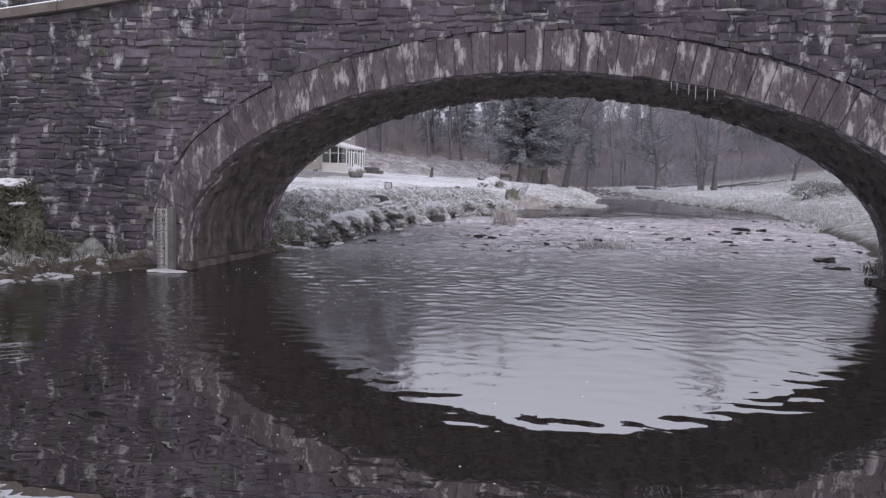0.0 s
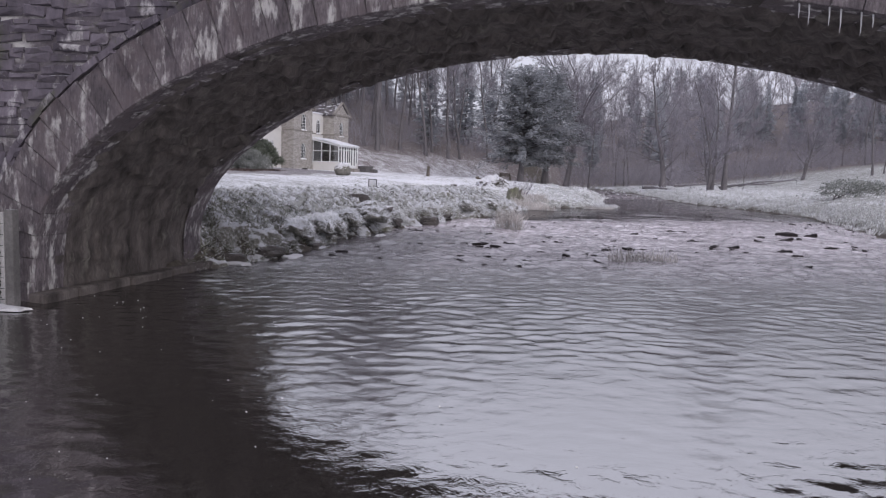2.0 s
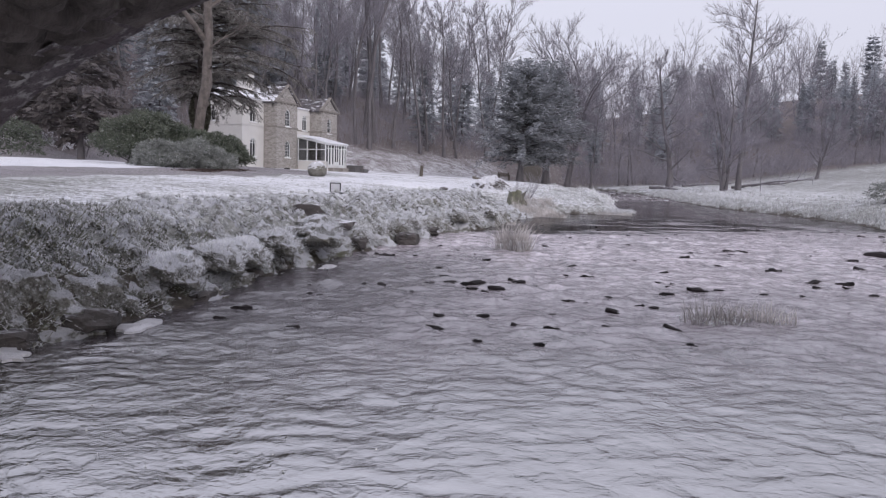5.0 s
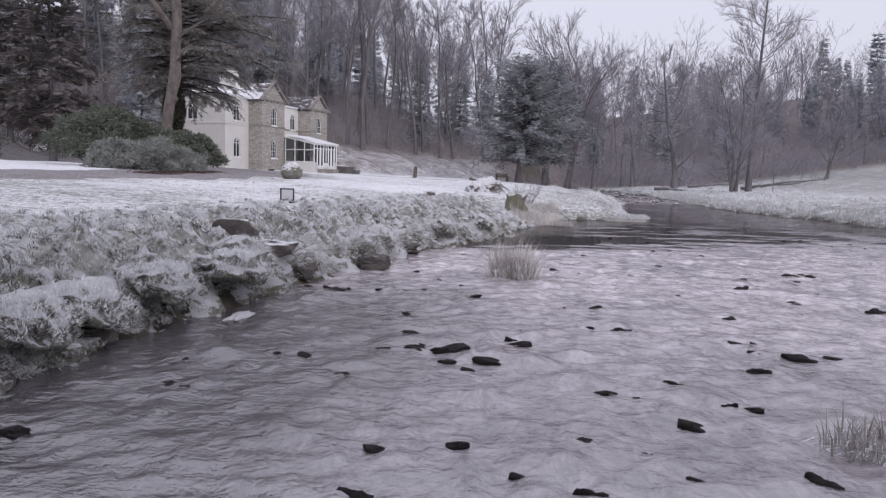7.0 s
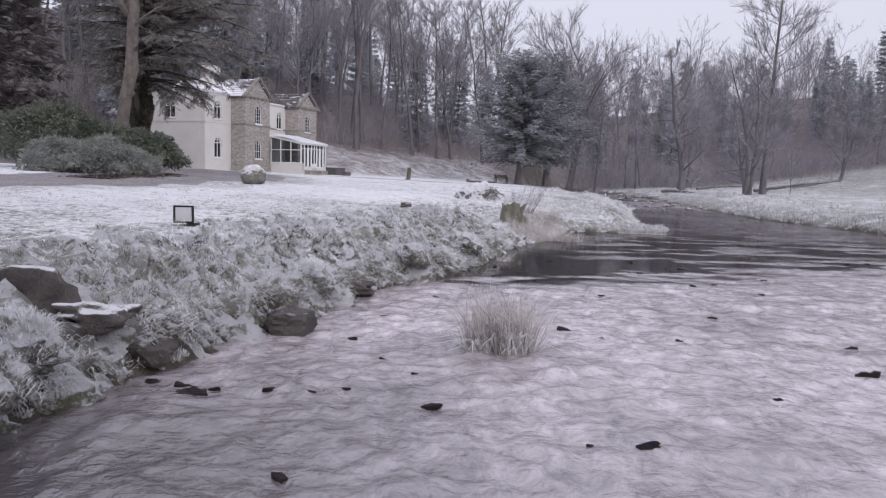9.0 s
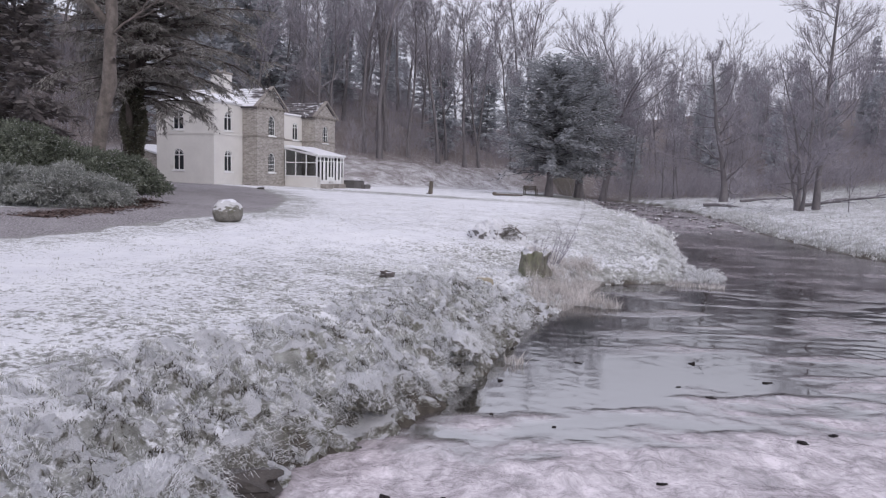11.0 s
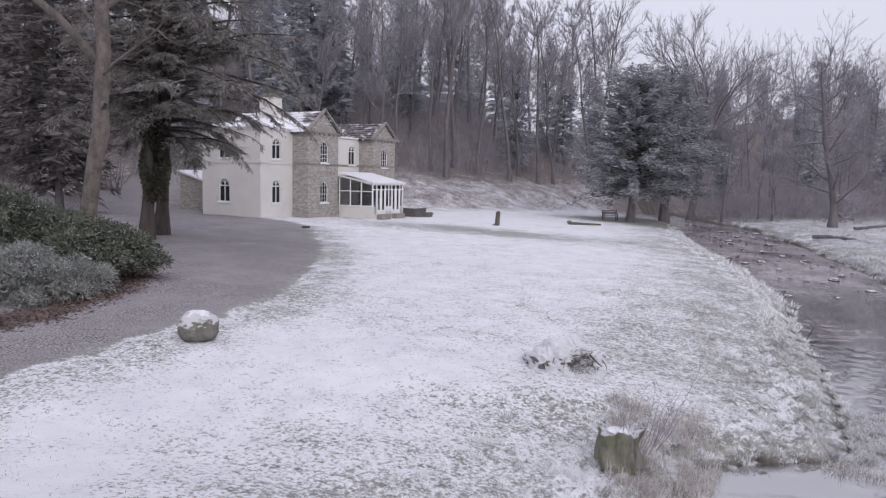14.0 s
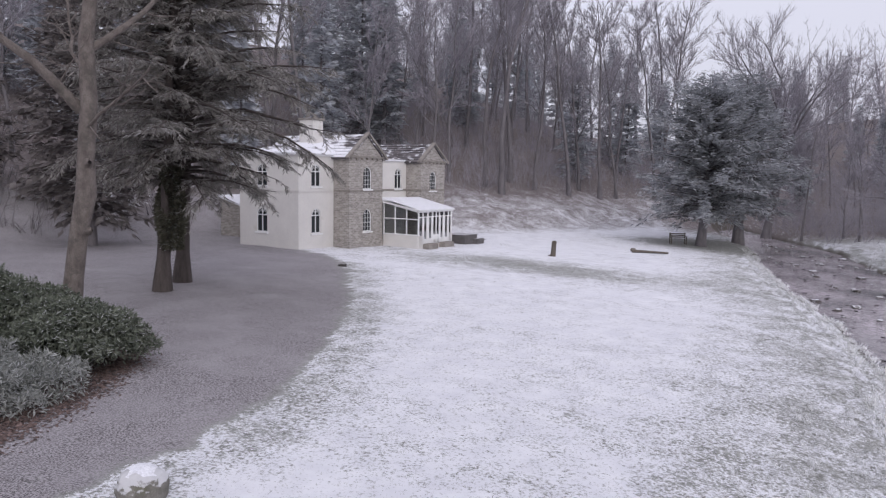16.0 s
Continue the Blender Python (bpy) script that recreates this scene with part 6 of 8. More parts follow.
# bare trees along the beck
plant("alder_tree", "gnarled bare alder with spreading low limbs on the beck's bank", "tree",
      bare_tree(41, 15.5, 0.72, 0.36, 26, 8, 9, 6, 0.10, (0.02, 0), 1, 0.03, 0.20, (8, 5, 3), 0.05, 1.1, (0.75, 1.45), True, 0.36), (BARK, TWIG), (23.8, 101.9), 0.4, "beckside trees")
plant("alder_tree", "many-stemmed bare alder on the snowy bank", "tree",
      bare_tree(42, 12.5, 0.42, 0.30, 12, 7, 8, 6, 0.12, (0, 0), 4, 0.03, 0.16, (7, 5, 3), 0.05, 1.1, (0.6, 1.3), True, 0.45), (BARK, TWIG), (22.9, 78.6), 1.0, "beckside trees")
plant("alder_tree", "tall slender bare alder on the snowy bank", "tree",
      bare_tree(46, 20.5, 0.46, 0.27, 34, 8, 9, 6, 0.16, (0.01, 0), 1, 0.05, 0.15, (8, 5, 3), -0.025, 1.1, (0.7, 1.30), True, 0.36, (1.0, 0.62)), (BARK, TWIG), (24.6, 80.0), 1.0, "beckside trees")
plant("bare_tree", "crooked bare tree on the snowy slope", "tree",
      bare_tree(43, 11.5, 0.5, 0.40, 18, 7, 8, 6, 0.16, (0.08, 0), 2, 0.03, 0.20, (8, 5, 3), 0.08, 1.2, (0.7, 1.4), True, 0.4), (BARK, TWIG), (43.0, 106.0), 0.2, "beckside trees")
plant("sapling", "thin frosted sapling on the snowy bank", "sapling",
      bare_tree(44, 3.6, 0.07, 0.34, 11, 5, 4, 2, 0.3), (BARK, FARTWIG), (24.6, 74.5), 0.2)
# the broad-crowned oak that stands over the conifers
plant("oak_tree", "broad-crowned bare oak, its twigs pale with frost and painted haze", "tree",
      spread_tree(45, 23.5, 0.95, 0.46, 12, 1.15, 18, 13, 9, 2, 2.0, 0.17, (0.14, 0.0), 0.05), (BARK, TWIG), (13.6, 122.0), 0.0, "valley trees")

# hillside wood: a handful of trees, planted over and over
KINDS = [plant("bare_tree", "tall bare woodland tree with fine frosted twigs paled for haze", "tree",
               bare_tree(50 + i, (23, 26, 20, 24, 18)[i], (0.46, 0.52, 0.40, 0.48, 0.34)[i], (0.27, 0.24, 0.30, 0.28, 0.32)[i], (17, 15, 18, 16, 17)[i], 6, 8, 6, (0.34, 0.42, 0.28, 0.38, 0.24)[i],
                         (0.02, -0.01), 1, 0.07, 0.15, (6, 4, 3), 0.02, 1.5, (0.42, 0.95), False, 0.40, (1.05, 0.55)), (BARK, TWIG), p, 0.0, "hillside trees")
         for i, p in enumerate(((-12.2, 117.0), (-17, 112), (-22, 108), (-5, 121), (-28, 104)))]
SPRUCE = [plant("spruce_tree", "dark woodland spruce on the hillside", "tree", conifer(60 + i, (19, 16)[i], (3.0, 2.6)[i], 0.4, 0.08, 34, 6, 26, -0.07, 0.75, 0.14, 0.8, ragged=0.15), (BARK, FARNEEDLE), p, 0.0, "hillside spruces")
          for i, p in enumerate(((-34, 106), (-40, 99)))]
# Conifers added to give the left slope its shaded murk.
DIM = [plant("spruce_tree", "added conifer, its needles darkened for the slope's shade", "tree", conifer(66, 18, 4.2, 0.5, 0.12, 24, 7, 44, -0.10, 0.8, 0.14, 0.6, ragged=0.2), (BARK, DARKNEEDLE), (-33.0, 70.0), 0.0, "dim conifers")]
rt = random.Random(77)
for x, y, k in ((-37.6, 114, 1.1), (-33.4, 116, 1.25), (-30.0, 114.5, 1.15)):
    again(SPRUCE[0], x, y, k * 9, k)
spots = []


def free(x, y, gap):
    return all((x - a) ** 2 + (y - b) ** 2 > gap * gap for a, b in spots)


def scatter(count, kinds, xr, yr, gap, test, sizes=(0.8, 1.25)):
    n = tries = 0
    while n < count and tries < count * 40:
        tries += 1
        x, y = rt.uniform(*xr), rt.uniform(*yr)
        if not test(x, y) or not free(x, y, gap):
            continue
        spots.append((x, y))
        again(rt.choice(kinds), x, y, rt.uniform(0, 6.28), rt.uniform(*sizes))
        n += 1


FD = lambda x, y: float(foot_distance(np.array([x]), np.array([y]))[0])
# behind and right of the house, up the slope
scatter(46, KINDS, (-45, 12), (95, 165), 3.6, lambda x, y: 7 < FD(x, y) < 50)
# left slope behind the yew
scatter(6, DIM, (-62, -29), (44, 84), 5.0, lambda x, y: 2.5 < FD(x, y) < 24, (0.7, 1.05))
scatter(14, KINDS, (-90, -36), (40, 110), 4.0, lambda x, y: 4 < FD(x, y) < 40)
scatter(20, SPRUCE, (-75, -28), (60, 140), 4.5, lambda x, y: 9 < FD(x, y) < 50, (0.8, 1.15))
scatter(9, SPRUCE, (-30, 20), (125, 175), 4.5, lambda x, y: 16 < FD(x, y) < 60, (0.8, 1.1))
# valley head and right slope
scatter(50, KINDS, (14, 90), (112, 175), 4.0, lambda x, y: FD(x, y) < -3, (0.40, 0.66))
scatter(46, SPRUCE, (18, 100), (136, 190), 4.0, lambda x, y: FD(x, y) < -3, (0.55, 0.85))
scatter(18, KINDS, (40, 95), (70, 115), 5.5, lambda x, y: x > 44 + 0.1 * (y - 70), (0.4, 0.65))


def joined_wood(name, label, sources, places, material):
    """Far trees too small to pick apart, joined into one."""
    vs, fs, n = [], [], 0
    for src, x, y, z, turn, size in places:
        for geo in sources[src]:
            v, f = geo
            c, s = math.cos(turn) * size, math.sin(turn) * size
            vs.append(np.stack([v[:, 0] * c - v[:, 1] * s + x, v[:, 0] * s + v[:, 1] * c + y, v[:, 2] * size + z], -1))
            fs.append(f + n)
            n += len(v)
    V, F = np.concatenate(vs), np.concatenate(fs)
    me = bpy.data.meshes.new(name)
    me.vertices.add(len(V))
    me.vertices.foreach_set("co", V.ravel())
    me.loops.add(F.size)
    me.loops.foreach_set("vertex_index", F.ravel())
    me.polygons.add(len(F))
    me.polygons.foreach_set("loop_start", np.arange(len(F)) * F.shape[1])
    me.update(calc_edges=True)
    me.materials.append(material)
    return tagged(new(name, me), label, "woodland", kind="stuff")


def packed(geos):
    """Vertices and triangles of several sets of geometry."""
    out = []
    for g in geos:
        f = [(q[0], q[k], q[k + 1]) for q in g.f for k in range(1, len(q) - 1)]
        out.append((np.concatenate(g.v), np.array(f, int)))
    return out


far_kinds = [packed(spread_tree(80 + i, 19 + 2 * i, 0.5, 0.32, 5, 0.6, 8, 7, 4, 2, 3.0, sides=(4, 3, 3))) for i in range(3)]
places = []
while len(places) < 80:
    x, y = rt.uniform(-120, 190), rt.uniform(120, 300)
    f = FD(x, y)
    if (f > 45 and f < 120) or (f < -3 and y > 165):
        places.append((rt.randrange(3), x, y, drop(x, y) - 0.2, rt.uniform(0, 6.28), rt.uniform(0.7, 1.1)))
joined_wood("far_woods", "distant leafless frosted woods, greyed for haze", far_kinds, places, FARTWIG)
far_spruce = [packed(conifer(90 + i, 18, 3.0, 0.4, 0.08, 18, 5, 24, -0.08, 1.2, 0.26, 0.85)) for i in range(2)]
places = []
while len(places) < 46:
    x, y = rt.uniform(-100, 190), rt.uniform(110, 300)
    f = FD(x, y)
    if (f > 40 and f < 100 and x < 0) or (f < -3 and y > 185):
        places.append((rt.randrange(2), x, y, drop(x, y) - 0.2, rt.uniform(0, 6.28), rt.uniform(0.7, 1.1)))
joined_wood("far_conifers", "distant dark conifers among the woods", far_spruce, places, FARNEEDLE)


def undergrowth(name, label, n, xr, yr, test, h, seed, material, r0=0.022, shoots=8, slant=0.35):
    """Leafless scrub: leaning stems with a few side shoots."""
    rng = np.random.default_rng(seed)
    g = Geo()
    k = 0
    while k < n:
        x, y = rng.uniform(*xr), rng.uniform(*yr)
        if not test(x, y):
            continue
        z = drop(x, y)
        for _ in range(7):
            b = np.array([x + rng.normal(0, 0.35), y + rng.normal(0, 0.35), z - 0.1])
            d = unit(np.array([rng.normal(0, slant), rng.normal(0, slant), 1.0]))
            L = h * rng.uniform(0.4, 1.1)
            e = b + d * L
            g.tube([b, e], (r0, r0 * 0.4), 3, False)
            for _ in range(shoots):
                q = b + d * L * rng.uniform(0.25, 0.98)
                w = side_way(rng, d, rng.uniform(0.4, 1.0)) * L * rng.uniform(0.2, 0.45)
                o = unit(rng.normal(0, 1, 3)) * r0 * 0.5
                g.add([q - o, q + o, q + w], [(0, 1, 2)])
        k += 1
    return tagged(g.ob(name, material), label, "scrub", kind="stuff")


undergrowth("undergrowth", "bare frosted scrub below the hillside trees", 520, (-60, 14), (88, 160), lambda x, y: 13 < FD(x, y) < 50 and rt.random() < 0.8, 2.0, 1, TWIG)
undergrowth("undergrowth", "tangled bare scrub at the head of the valley", 800, (8, 75), (104, 170), lambda x, y: (FD(x, y) < -1 and (x > float(np.interp(y, RY, RX)) + 1 or y > 125)) and y > 108 + 0.1 * abs(x - 20), 4.0, 2, TWIG, 0.02, 14, 0.6)
# Fine pale brush added to fill the gaps between trunks like haze.
undergrowth("undergrowth", "thin pale saplings and brush added as haze between the hillside trees", 420, (-70, 16), (92, 165), lambda x, y: 9 < FD(x, y) < 52, 5.0, 5, TWIG, 0.013, 16)
undergrowth("undergrowth", "dim brown scrub on the shaded slope", 420, (-85, -36), (30, 100), lambda x, y: FD(x, y) > 2, 2.6, 3, BARK, 0.03)

# ---- bushes ----
def bush(name, label, place, lumps, leaves, size, material, seed, stems=8, slim=0.22):
    """Leaves on the outside of several rounded lumps, on forked stems. lumps: x, y, z, rx, ry, rz."""
    rng = np.random.default_rng(seed)
    x, y = place
    o = thing(name, Matrix.Translation((x, y, drop(x, y))), label, "bush")
    w = Geo()
    for _ in range(stems):
        lu = lumps[rng.integers(len(lumps))]
        end = np.array(lu[:3]) + rng.normal(0, 0.35, 3) * np.array(lu[3:])
        b = np.array([rng.normal(0, 0.5), rng.normal(0, 0.5), -0.2])
        w.tube([b, b * 0.5 + end * 0.5 + np.array([0, 0, 0.1]), end], (0.05, 0.035, 0.015), 5, False)
    if stems:
        w.ob("stems", BARK, o)
    # every lump carries smaller ones, so that the outline billows
    if size < 0.2 and leaves > 8000:
        more = []
        for q in lumps:
            more.append((*q[:3], q[3] * 0.82, q[4] * 0.82, q[5] * 0.82))
            for _ in range(16):
                u = rng.normal(0, 1, 3)
                u /= np.linalg.norm(u)
                u[2] = abs(u[2]) * 1.1 - 0.25
                r = rng.uniform(0.20, 0.36) * min(q[3:])
                more.append((*(np.array(q[:3]) + u * np.array(q[3:]) * 0.84), r * 1.25, r * 1.25, r))
        lumps = more
    area = np.array([q[3] * q[4] + q[5] * (q[3] + q[4]) for q in lumps])
    pick = rng.choice(len(lumps), leaves, p=area / area.sum())
    L = np.array(lumps)[pick]
    d = rng.normal(0, 1, (leaves, 3))
    d /= np.linalg.norm(d, axis=1, keepdims=True)
    d[:, 2] = np.where(d[:, 2] < -0.35, -d[:, 2], d[:, 2])
    k = rng.uniform(0.72, 1.04, leaves) + 0.08 * np.sin(d[:, 0] * 9 + L[:, 0] * 5) * np.sin(d[:, 1] * 8 + 3) + 0.06 * np.sin(d[:, 2] * 13)
    p = L[:, :3] + d * L[:, 3:] * k[:, None]
    keep = p[:, 2] > 0.03
    p, d = p[keep], d[keep]
    n = len(p)
    t = rng.normal(0, 1, (n, 3))
    lw = d * 0.55 + t * 0.55 + np.array([0, 0, -0.15])
    lw /= np.linalg.norm(lw, axis=1, keepdims=True)
    sd = np.cross(lw, d + rng.normal(0, 0.4, (n, 3)))
    sd /= np.linalg.norm(sd, axis=1, keepdims=True) + 1e-9
    ln = size * rng.uniform(0.7, 1.3, n)[:, None]
    up = np.cross(sd, lw)
    m = p + lw * ln * 0.5
    v = np.stack([p, m + sd * ln * slim + up * ln * 0.06, p + lw * ln - up * ln * 0.08, m - sd * ln * slim + up * ln * 0.06], 1).reshape(-1, 3)
    g = Geo()
    g.add(v, [(4 * i + a, 4 * i + b_, 4 * i + c) for i in range(n) for a, b_, c in ((0, 1, 2), (0, 2, 3))])
    g.ob("foliage", material, o)
    return o


bush("rhododendron_bush", "low spreading bush white with frost beside the drive", (-13.2, 43.3),
     [(0, 0, 0.35, 2.0, 1.5, 1.05), (-1.2, -0.3, 0.3, 1.3, 1.3, 0.95), (0.9, 1.3, 0.2, 1.2, 1.2, 0.75), (-1.0, 1.1, 0.4, 1.4, 1.2, 0.9)], 22000, 0.17, FROSTLEAF, 1, 14, 0.10)
bush("rhododendron_bush", "glossy dark green evergreen bush behind the frosted one", (-13.7, 46.8),
     [(0.4, 0, 0.7, 1.5, 1.3, 1.25), (-1.4, 0.4, 0.8, 1.6, 1.4, 1.5), (1.0, 0.5, 0.45, 1.1, 1.1, 0.95), (0.1, -0.9, 0.5, 1.2, 1.0, 1.0)], 26000, 0.15, LEAF, 2, 12, 0.17)
bush("rhododendron_bush", "tall dark green evergreen bush by the pale tree", (-16.7, 46.0),
     [(0.3, 0, 1.0, 1.7, 1.5, 1.9), (-1.1, 0.2, 0.9, 1.4, 1.5, 1.7), (1.2, 0.9, 0.8, 1.3, 1.2, 1.5), (0.4, -1.0, 0.7, 1.4, 1.1, 1.2)], 26000, 0.15, LEAF, 3, 12, 0.17)
bush("rhododendron_bush", "dark shrub on the slope at the wood's edge", (-27.5, 51.0),
     [(0, 0, 0.8, 2.6, 2.0, 1.5), (-3.0, 0.5, 0.9, 2.4, 2.0, 1.7)], 6000, 0.22, LEAF, 4, 8)
bush("shrub", "low green bush on the far snowy bank", (18.2, 41.5),
     [(0, 0, 0.25, 1.4, 1.0, 0.6), (1.4, 0.6, 0.25, 1.2, 1.0, 0.55)], 3000, 0.14, FROSTLEAF, 5, 6)


# ---- grass, reeds and bank growth ----
def blades(name, label, category, p, lengths, width, lean, material, rng, kind="stuff", parent=None, droop=0.5, up=0.9, turn=None):
    """Bent tapering blades from the points p; none grow on the two boulders in the bank."""
    if parent is None:
        keep = ((p[:, 0] + 2.6) / 0.66) ** 2 + ((p[:, 1] - 22.42) / 0.42) ** 2 > 1
        p, lengths = p[keep], lengths[keep]
        turn = None if turn is None else turn[keep]
    n = len(p)
    a = rng.uniform(0, 6.283, n) if turn is None else turn
    out = np.stack([np.cos(a), np.sin(a), np.zeros(n)], -1) * rng.uniform(0.1, 1, n)[:, None] * lean + np.asarray(LEAN_BIAS.get(name, (0.0, 0.0, 0.0)))[None, :]
    d0 = out + np.array([0, 0, up])
    d0 /= np.linalg.norm(d0, axis=1, keepdims=True)
    L = lengths[:, None]
    m = p + d0 * L * 0.5
    d1 = d0 + out * droop * 1.5 + np.array([0, 0, -droop])
    d1 /= np.linalg.norm(d1, axis=1, keepdims=True)
    e = m + d1 * L * 0.5
    s = np.stack([-np.sin(a + 0.6), np.cos(a + 0.6), np.zeros(n)], -1) * (width * rng.uniform(0.6, 1.4, n))[:, None]
    v = np.stack([p - s, p + s, m + s * 0.7, m - s * 0.7, e], 1).reshape(-1, 3)
    base = np.arange(n) * 5
    f = np.concatenate([np.stack([base, base + 1, base + 2], -1), np.stack([base, base + 2, base + 3], -1), np.stack([base + 3, base + 2, base + 4], -1)])
    me = bpy.data.meshes.new(name)
    me.vertices.add(len(v))
    me.vertices.foreach_set("co", v.ravel())
    me.loops.add(f.size)
    me.loops.foreach_set("vertex_index", f.ravel())
    me.polygons.add(len(f))
    me.polygons.foreach_set("loop_start", np.arange(len(f)) * 3)
    me.update(calc_edges=True)
    me.materials.append(material)
    o = new(name, me)
    if parent is not None:
        o.parent = parent
    else:
        tagged(o, label, category, kind=kind)
    return o


LEAN_BIAS = {"overhanging_grass": (0.5, -0.15, -0.05)}


def bank_points(rng, n, y0, y1, d0, d1, tuft, power=1.0):
    """Tufted points on the near bank, d metres inland of the water's edge."""
    k = max(1, n // tuft)
    y = rng.uniform(y0, y1, k)
    d = d0 + (d1 - d0) * rng.uniform(0, 1, k) ** power
    y, d = np.repeat(y, tuft), np.repeat(d, tuft)
    y = y + rng.normal(0, 0.035, len(y))
    d = d + rng.normal(0, 0.035, len(d))
    x = np.interp(y, LY, LX) - d
    return np.stack([x, y, land(x, y) - 0.015], -1)


rg = np.random.default_rng(8)
yy = np.repeat(rg.uniform(16.6, 34.4, 400), 22) + rg.normal(0, 0.05, 8800)
dd = rg.uniform(0.02, 0.30, 8800)
xx = np.interp(yy, LY, LX) - dd
p = np.stack([xx, yy, land(xx - 0.16, yy) - rg.uniform(0.0, 0.10, 8800)], -1)
blades("overhanging_grass", "long frosted grass hanging from the bank's lip", "grass", p, rg.uniform(0.05, 0.20, 8800), 0.0040, 0.6, BLADE, rg, droop=1.9, up=0.35)
p = bank_points(rg, 9000, 17.0, 34.5, 0.02, 2.2, 20, 1.1)
blades("overhanging_grass", "frosted grass hanging over the beck's bank", "grass", p, rg.uniform(0.03, 0.09, len(p)), 0.0030, 1.2, BLADE, rg, droop=1.4, up=0.6)


def bank_turf(y0, y1, material, label):
    """Hummocky frosted sod that covers the bank and hangs over its lip."""
    ys, ds = np.arange(y0, y1, 0.032), np.concatenate([np.arange(-0.10, 1.2, 0.030), np.arange(1.2, 2.7, 0.05)])
    Y, D = np.meshgrid(ys, ds, indexing="ij")
    X = np.interp(Y, LY, LX) - D
    base = land(X, Y)
    fade = sstep(2.65, 1.5, D) * sstep(y0, y0 + 0.5, Y) * sstep(y1, y1 - 0.6, Y)
    big = grain2(X / 0.42, Y / 0.50, 5)
    mid = grain2(X / 0.17, Y / 0.20, 6)
    fine = grain2(X / 0.075, Y / 0.085, 7)
    tiny = grain2(X / 0.042, Y / 0.045, 8)
    up = 0.09 * np.abs(big) + 0.055 * mid + 0.06 * np.abs(fine) + 0.03 * tiny - 0.05
    lip = sstep(0.75, 0.15, D)
    over = lip * (np.clip(0.02 + 0.16 * big + 0.09 * mid, -0.06, 0.22) + 0.06 * fine + 0.04 * tiny)
    Z = base + fade * up * (0.55 + 0.45 * sstep(-0.1, 0.3, D)) - 0.04 * (1 - fade) + 0.10 * np.clip(over, 0, 1)
    Z = np.where(D < -0.05, -0.06, Z)
    X = X + fade * over
    ny, nd = Y.shape
    idx = np.arange(ny * nd).reshape(ny, nd)
    q = np.stack([idx[:-1, :-1], idx[:-1, 1:], idx[1:, 1:], idx[1:, :-1]], -1).reshape(-1, 4)
    g = Geo()
    g.v.append(np.stack([X, Y, Z], -1).reshape(-1, 3))
    g.f = [tuple(r) for r in q[:, ::-1].tolist()]
    g.n = ny * nd
    o = g.ob("bank_turf", material, smooth=True)
    return tagged(o, label, "turf", kind="stuff")


bank_turf(14.0, 36.2, TURF, "hummocky turf and moss of the beck's bank under broken frost")
bank_turf(6.0, 11.0, WETTURF, "dark mossy hummocks at the pool's edge below the bridge")


def tussocks(name, label, n, y0, y1, d0, d1, each, size, width, material, power=1.0, droop=1.3, up=0.8, line=(LY, LX), side=-1, high=1.0):
    """Rounded tussocks whose blades fall outwards all round, past counting."""
    y = rg.uniform(y0, y1, n)
    d = d0 + (d1 - d0) * rg.uniform(0, 1, n) ** power
    r = np.repeat(size * rg.uniform(0.5, 1.4, n), each)
    a = rg.uniform(0, 6.283, n * each)
    q = np.sqrt(rg.uniform(0, 1, n * each)) * 0.55
    yy = np.repeat(y, each) + q * r * np.sin(a)
    xx = np.repeat(np.interp(y, *line) + side * d, each) + q * r * np.cos(a)
    z = np.maximum(land(xx, yy), 0.0) + (0.03 if y1 < 35 else -0.02) + 0.45 * high * r * (1 - q * q * 2)
    blades(name, label, "grass", np.stack([xx, yy, z], -1), high * r * rg.uniform(0.7, 1.3, n * each), width, 1.0, material, rg, droop=droop, up=up, turn=a + rg.normal(0, 0.5, n * each))


tussocks("grass_tussocks", "white-frosted grass tussocks hanging over the beck's bank", 1150, 16.6, 34.5, -0.10, 1.8, 30, 0.075, 0.0034, BLADE, 1.2)
tussocks("grass_tussocks", "grey-green mossy tufts among the frosted grass of the bank", 520, 14.6, 34.5, 0.0, 1.9, 30, 0.075, 0.0036, GREENBLADE, 1.2)
tussocks("grass_tussocks", "frosted tussocks round the stump and along the lawn's edge", 380, 33.5, 52.0, -0.1, 3.6, 46, 0.13, 0.0042, BLADE, 1.6)
tussocks("grass_tussocks", "frosted tufts standing in the shallows off the spit", 70, 40.2, 43.0, -0.9, 0.1, 46, 0.17, 0.0045, BLADE, 1.0)
tussocks("grass_tussocks", "frosted rough tussocks at the edge of the upper beck", 260, 50.0, 100.0, -0.1, 1.2, 22, 0.28, 0.010, BLADE, 1.6)
tussocks("grass_tussocks", "frosted rough tussocks along the far bank", 420, 26.0, 100.0, -0.2, 6.0, 22, 0.26, 0.010, BLADE, 1.8, 1.3, 0.8, (RY, RX), 1)
p = bank_points(rg, 22000, 13.8, 18.4, 0.0, 2.3, 20)
blades("overhanging_grass", "green and frosted growth on the steep bank by the bridge", "grass", p, rg.uniform(0.06, 0.22, len(p)), 0.0065, 1.0, MOSSBLADE, rg, droop=0.8, up=0.6)
p = bank_points(rg, 30000, 14.3, 34.5, 0.0, 1.5, 36, 1.2)
blades("bank_weeds", "dark stems and moss between the frosted tussocks", "weeds", p, rg.uniform(0.03, 0.12, len(p)), 0.004, 1.0, DARKWEED, rg, droop=1.0, up=0.6)
p = bank_points(rg, 9000, 17, 34.5, 0.6, 3.2, 14, 1.4)
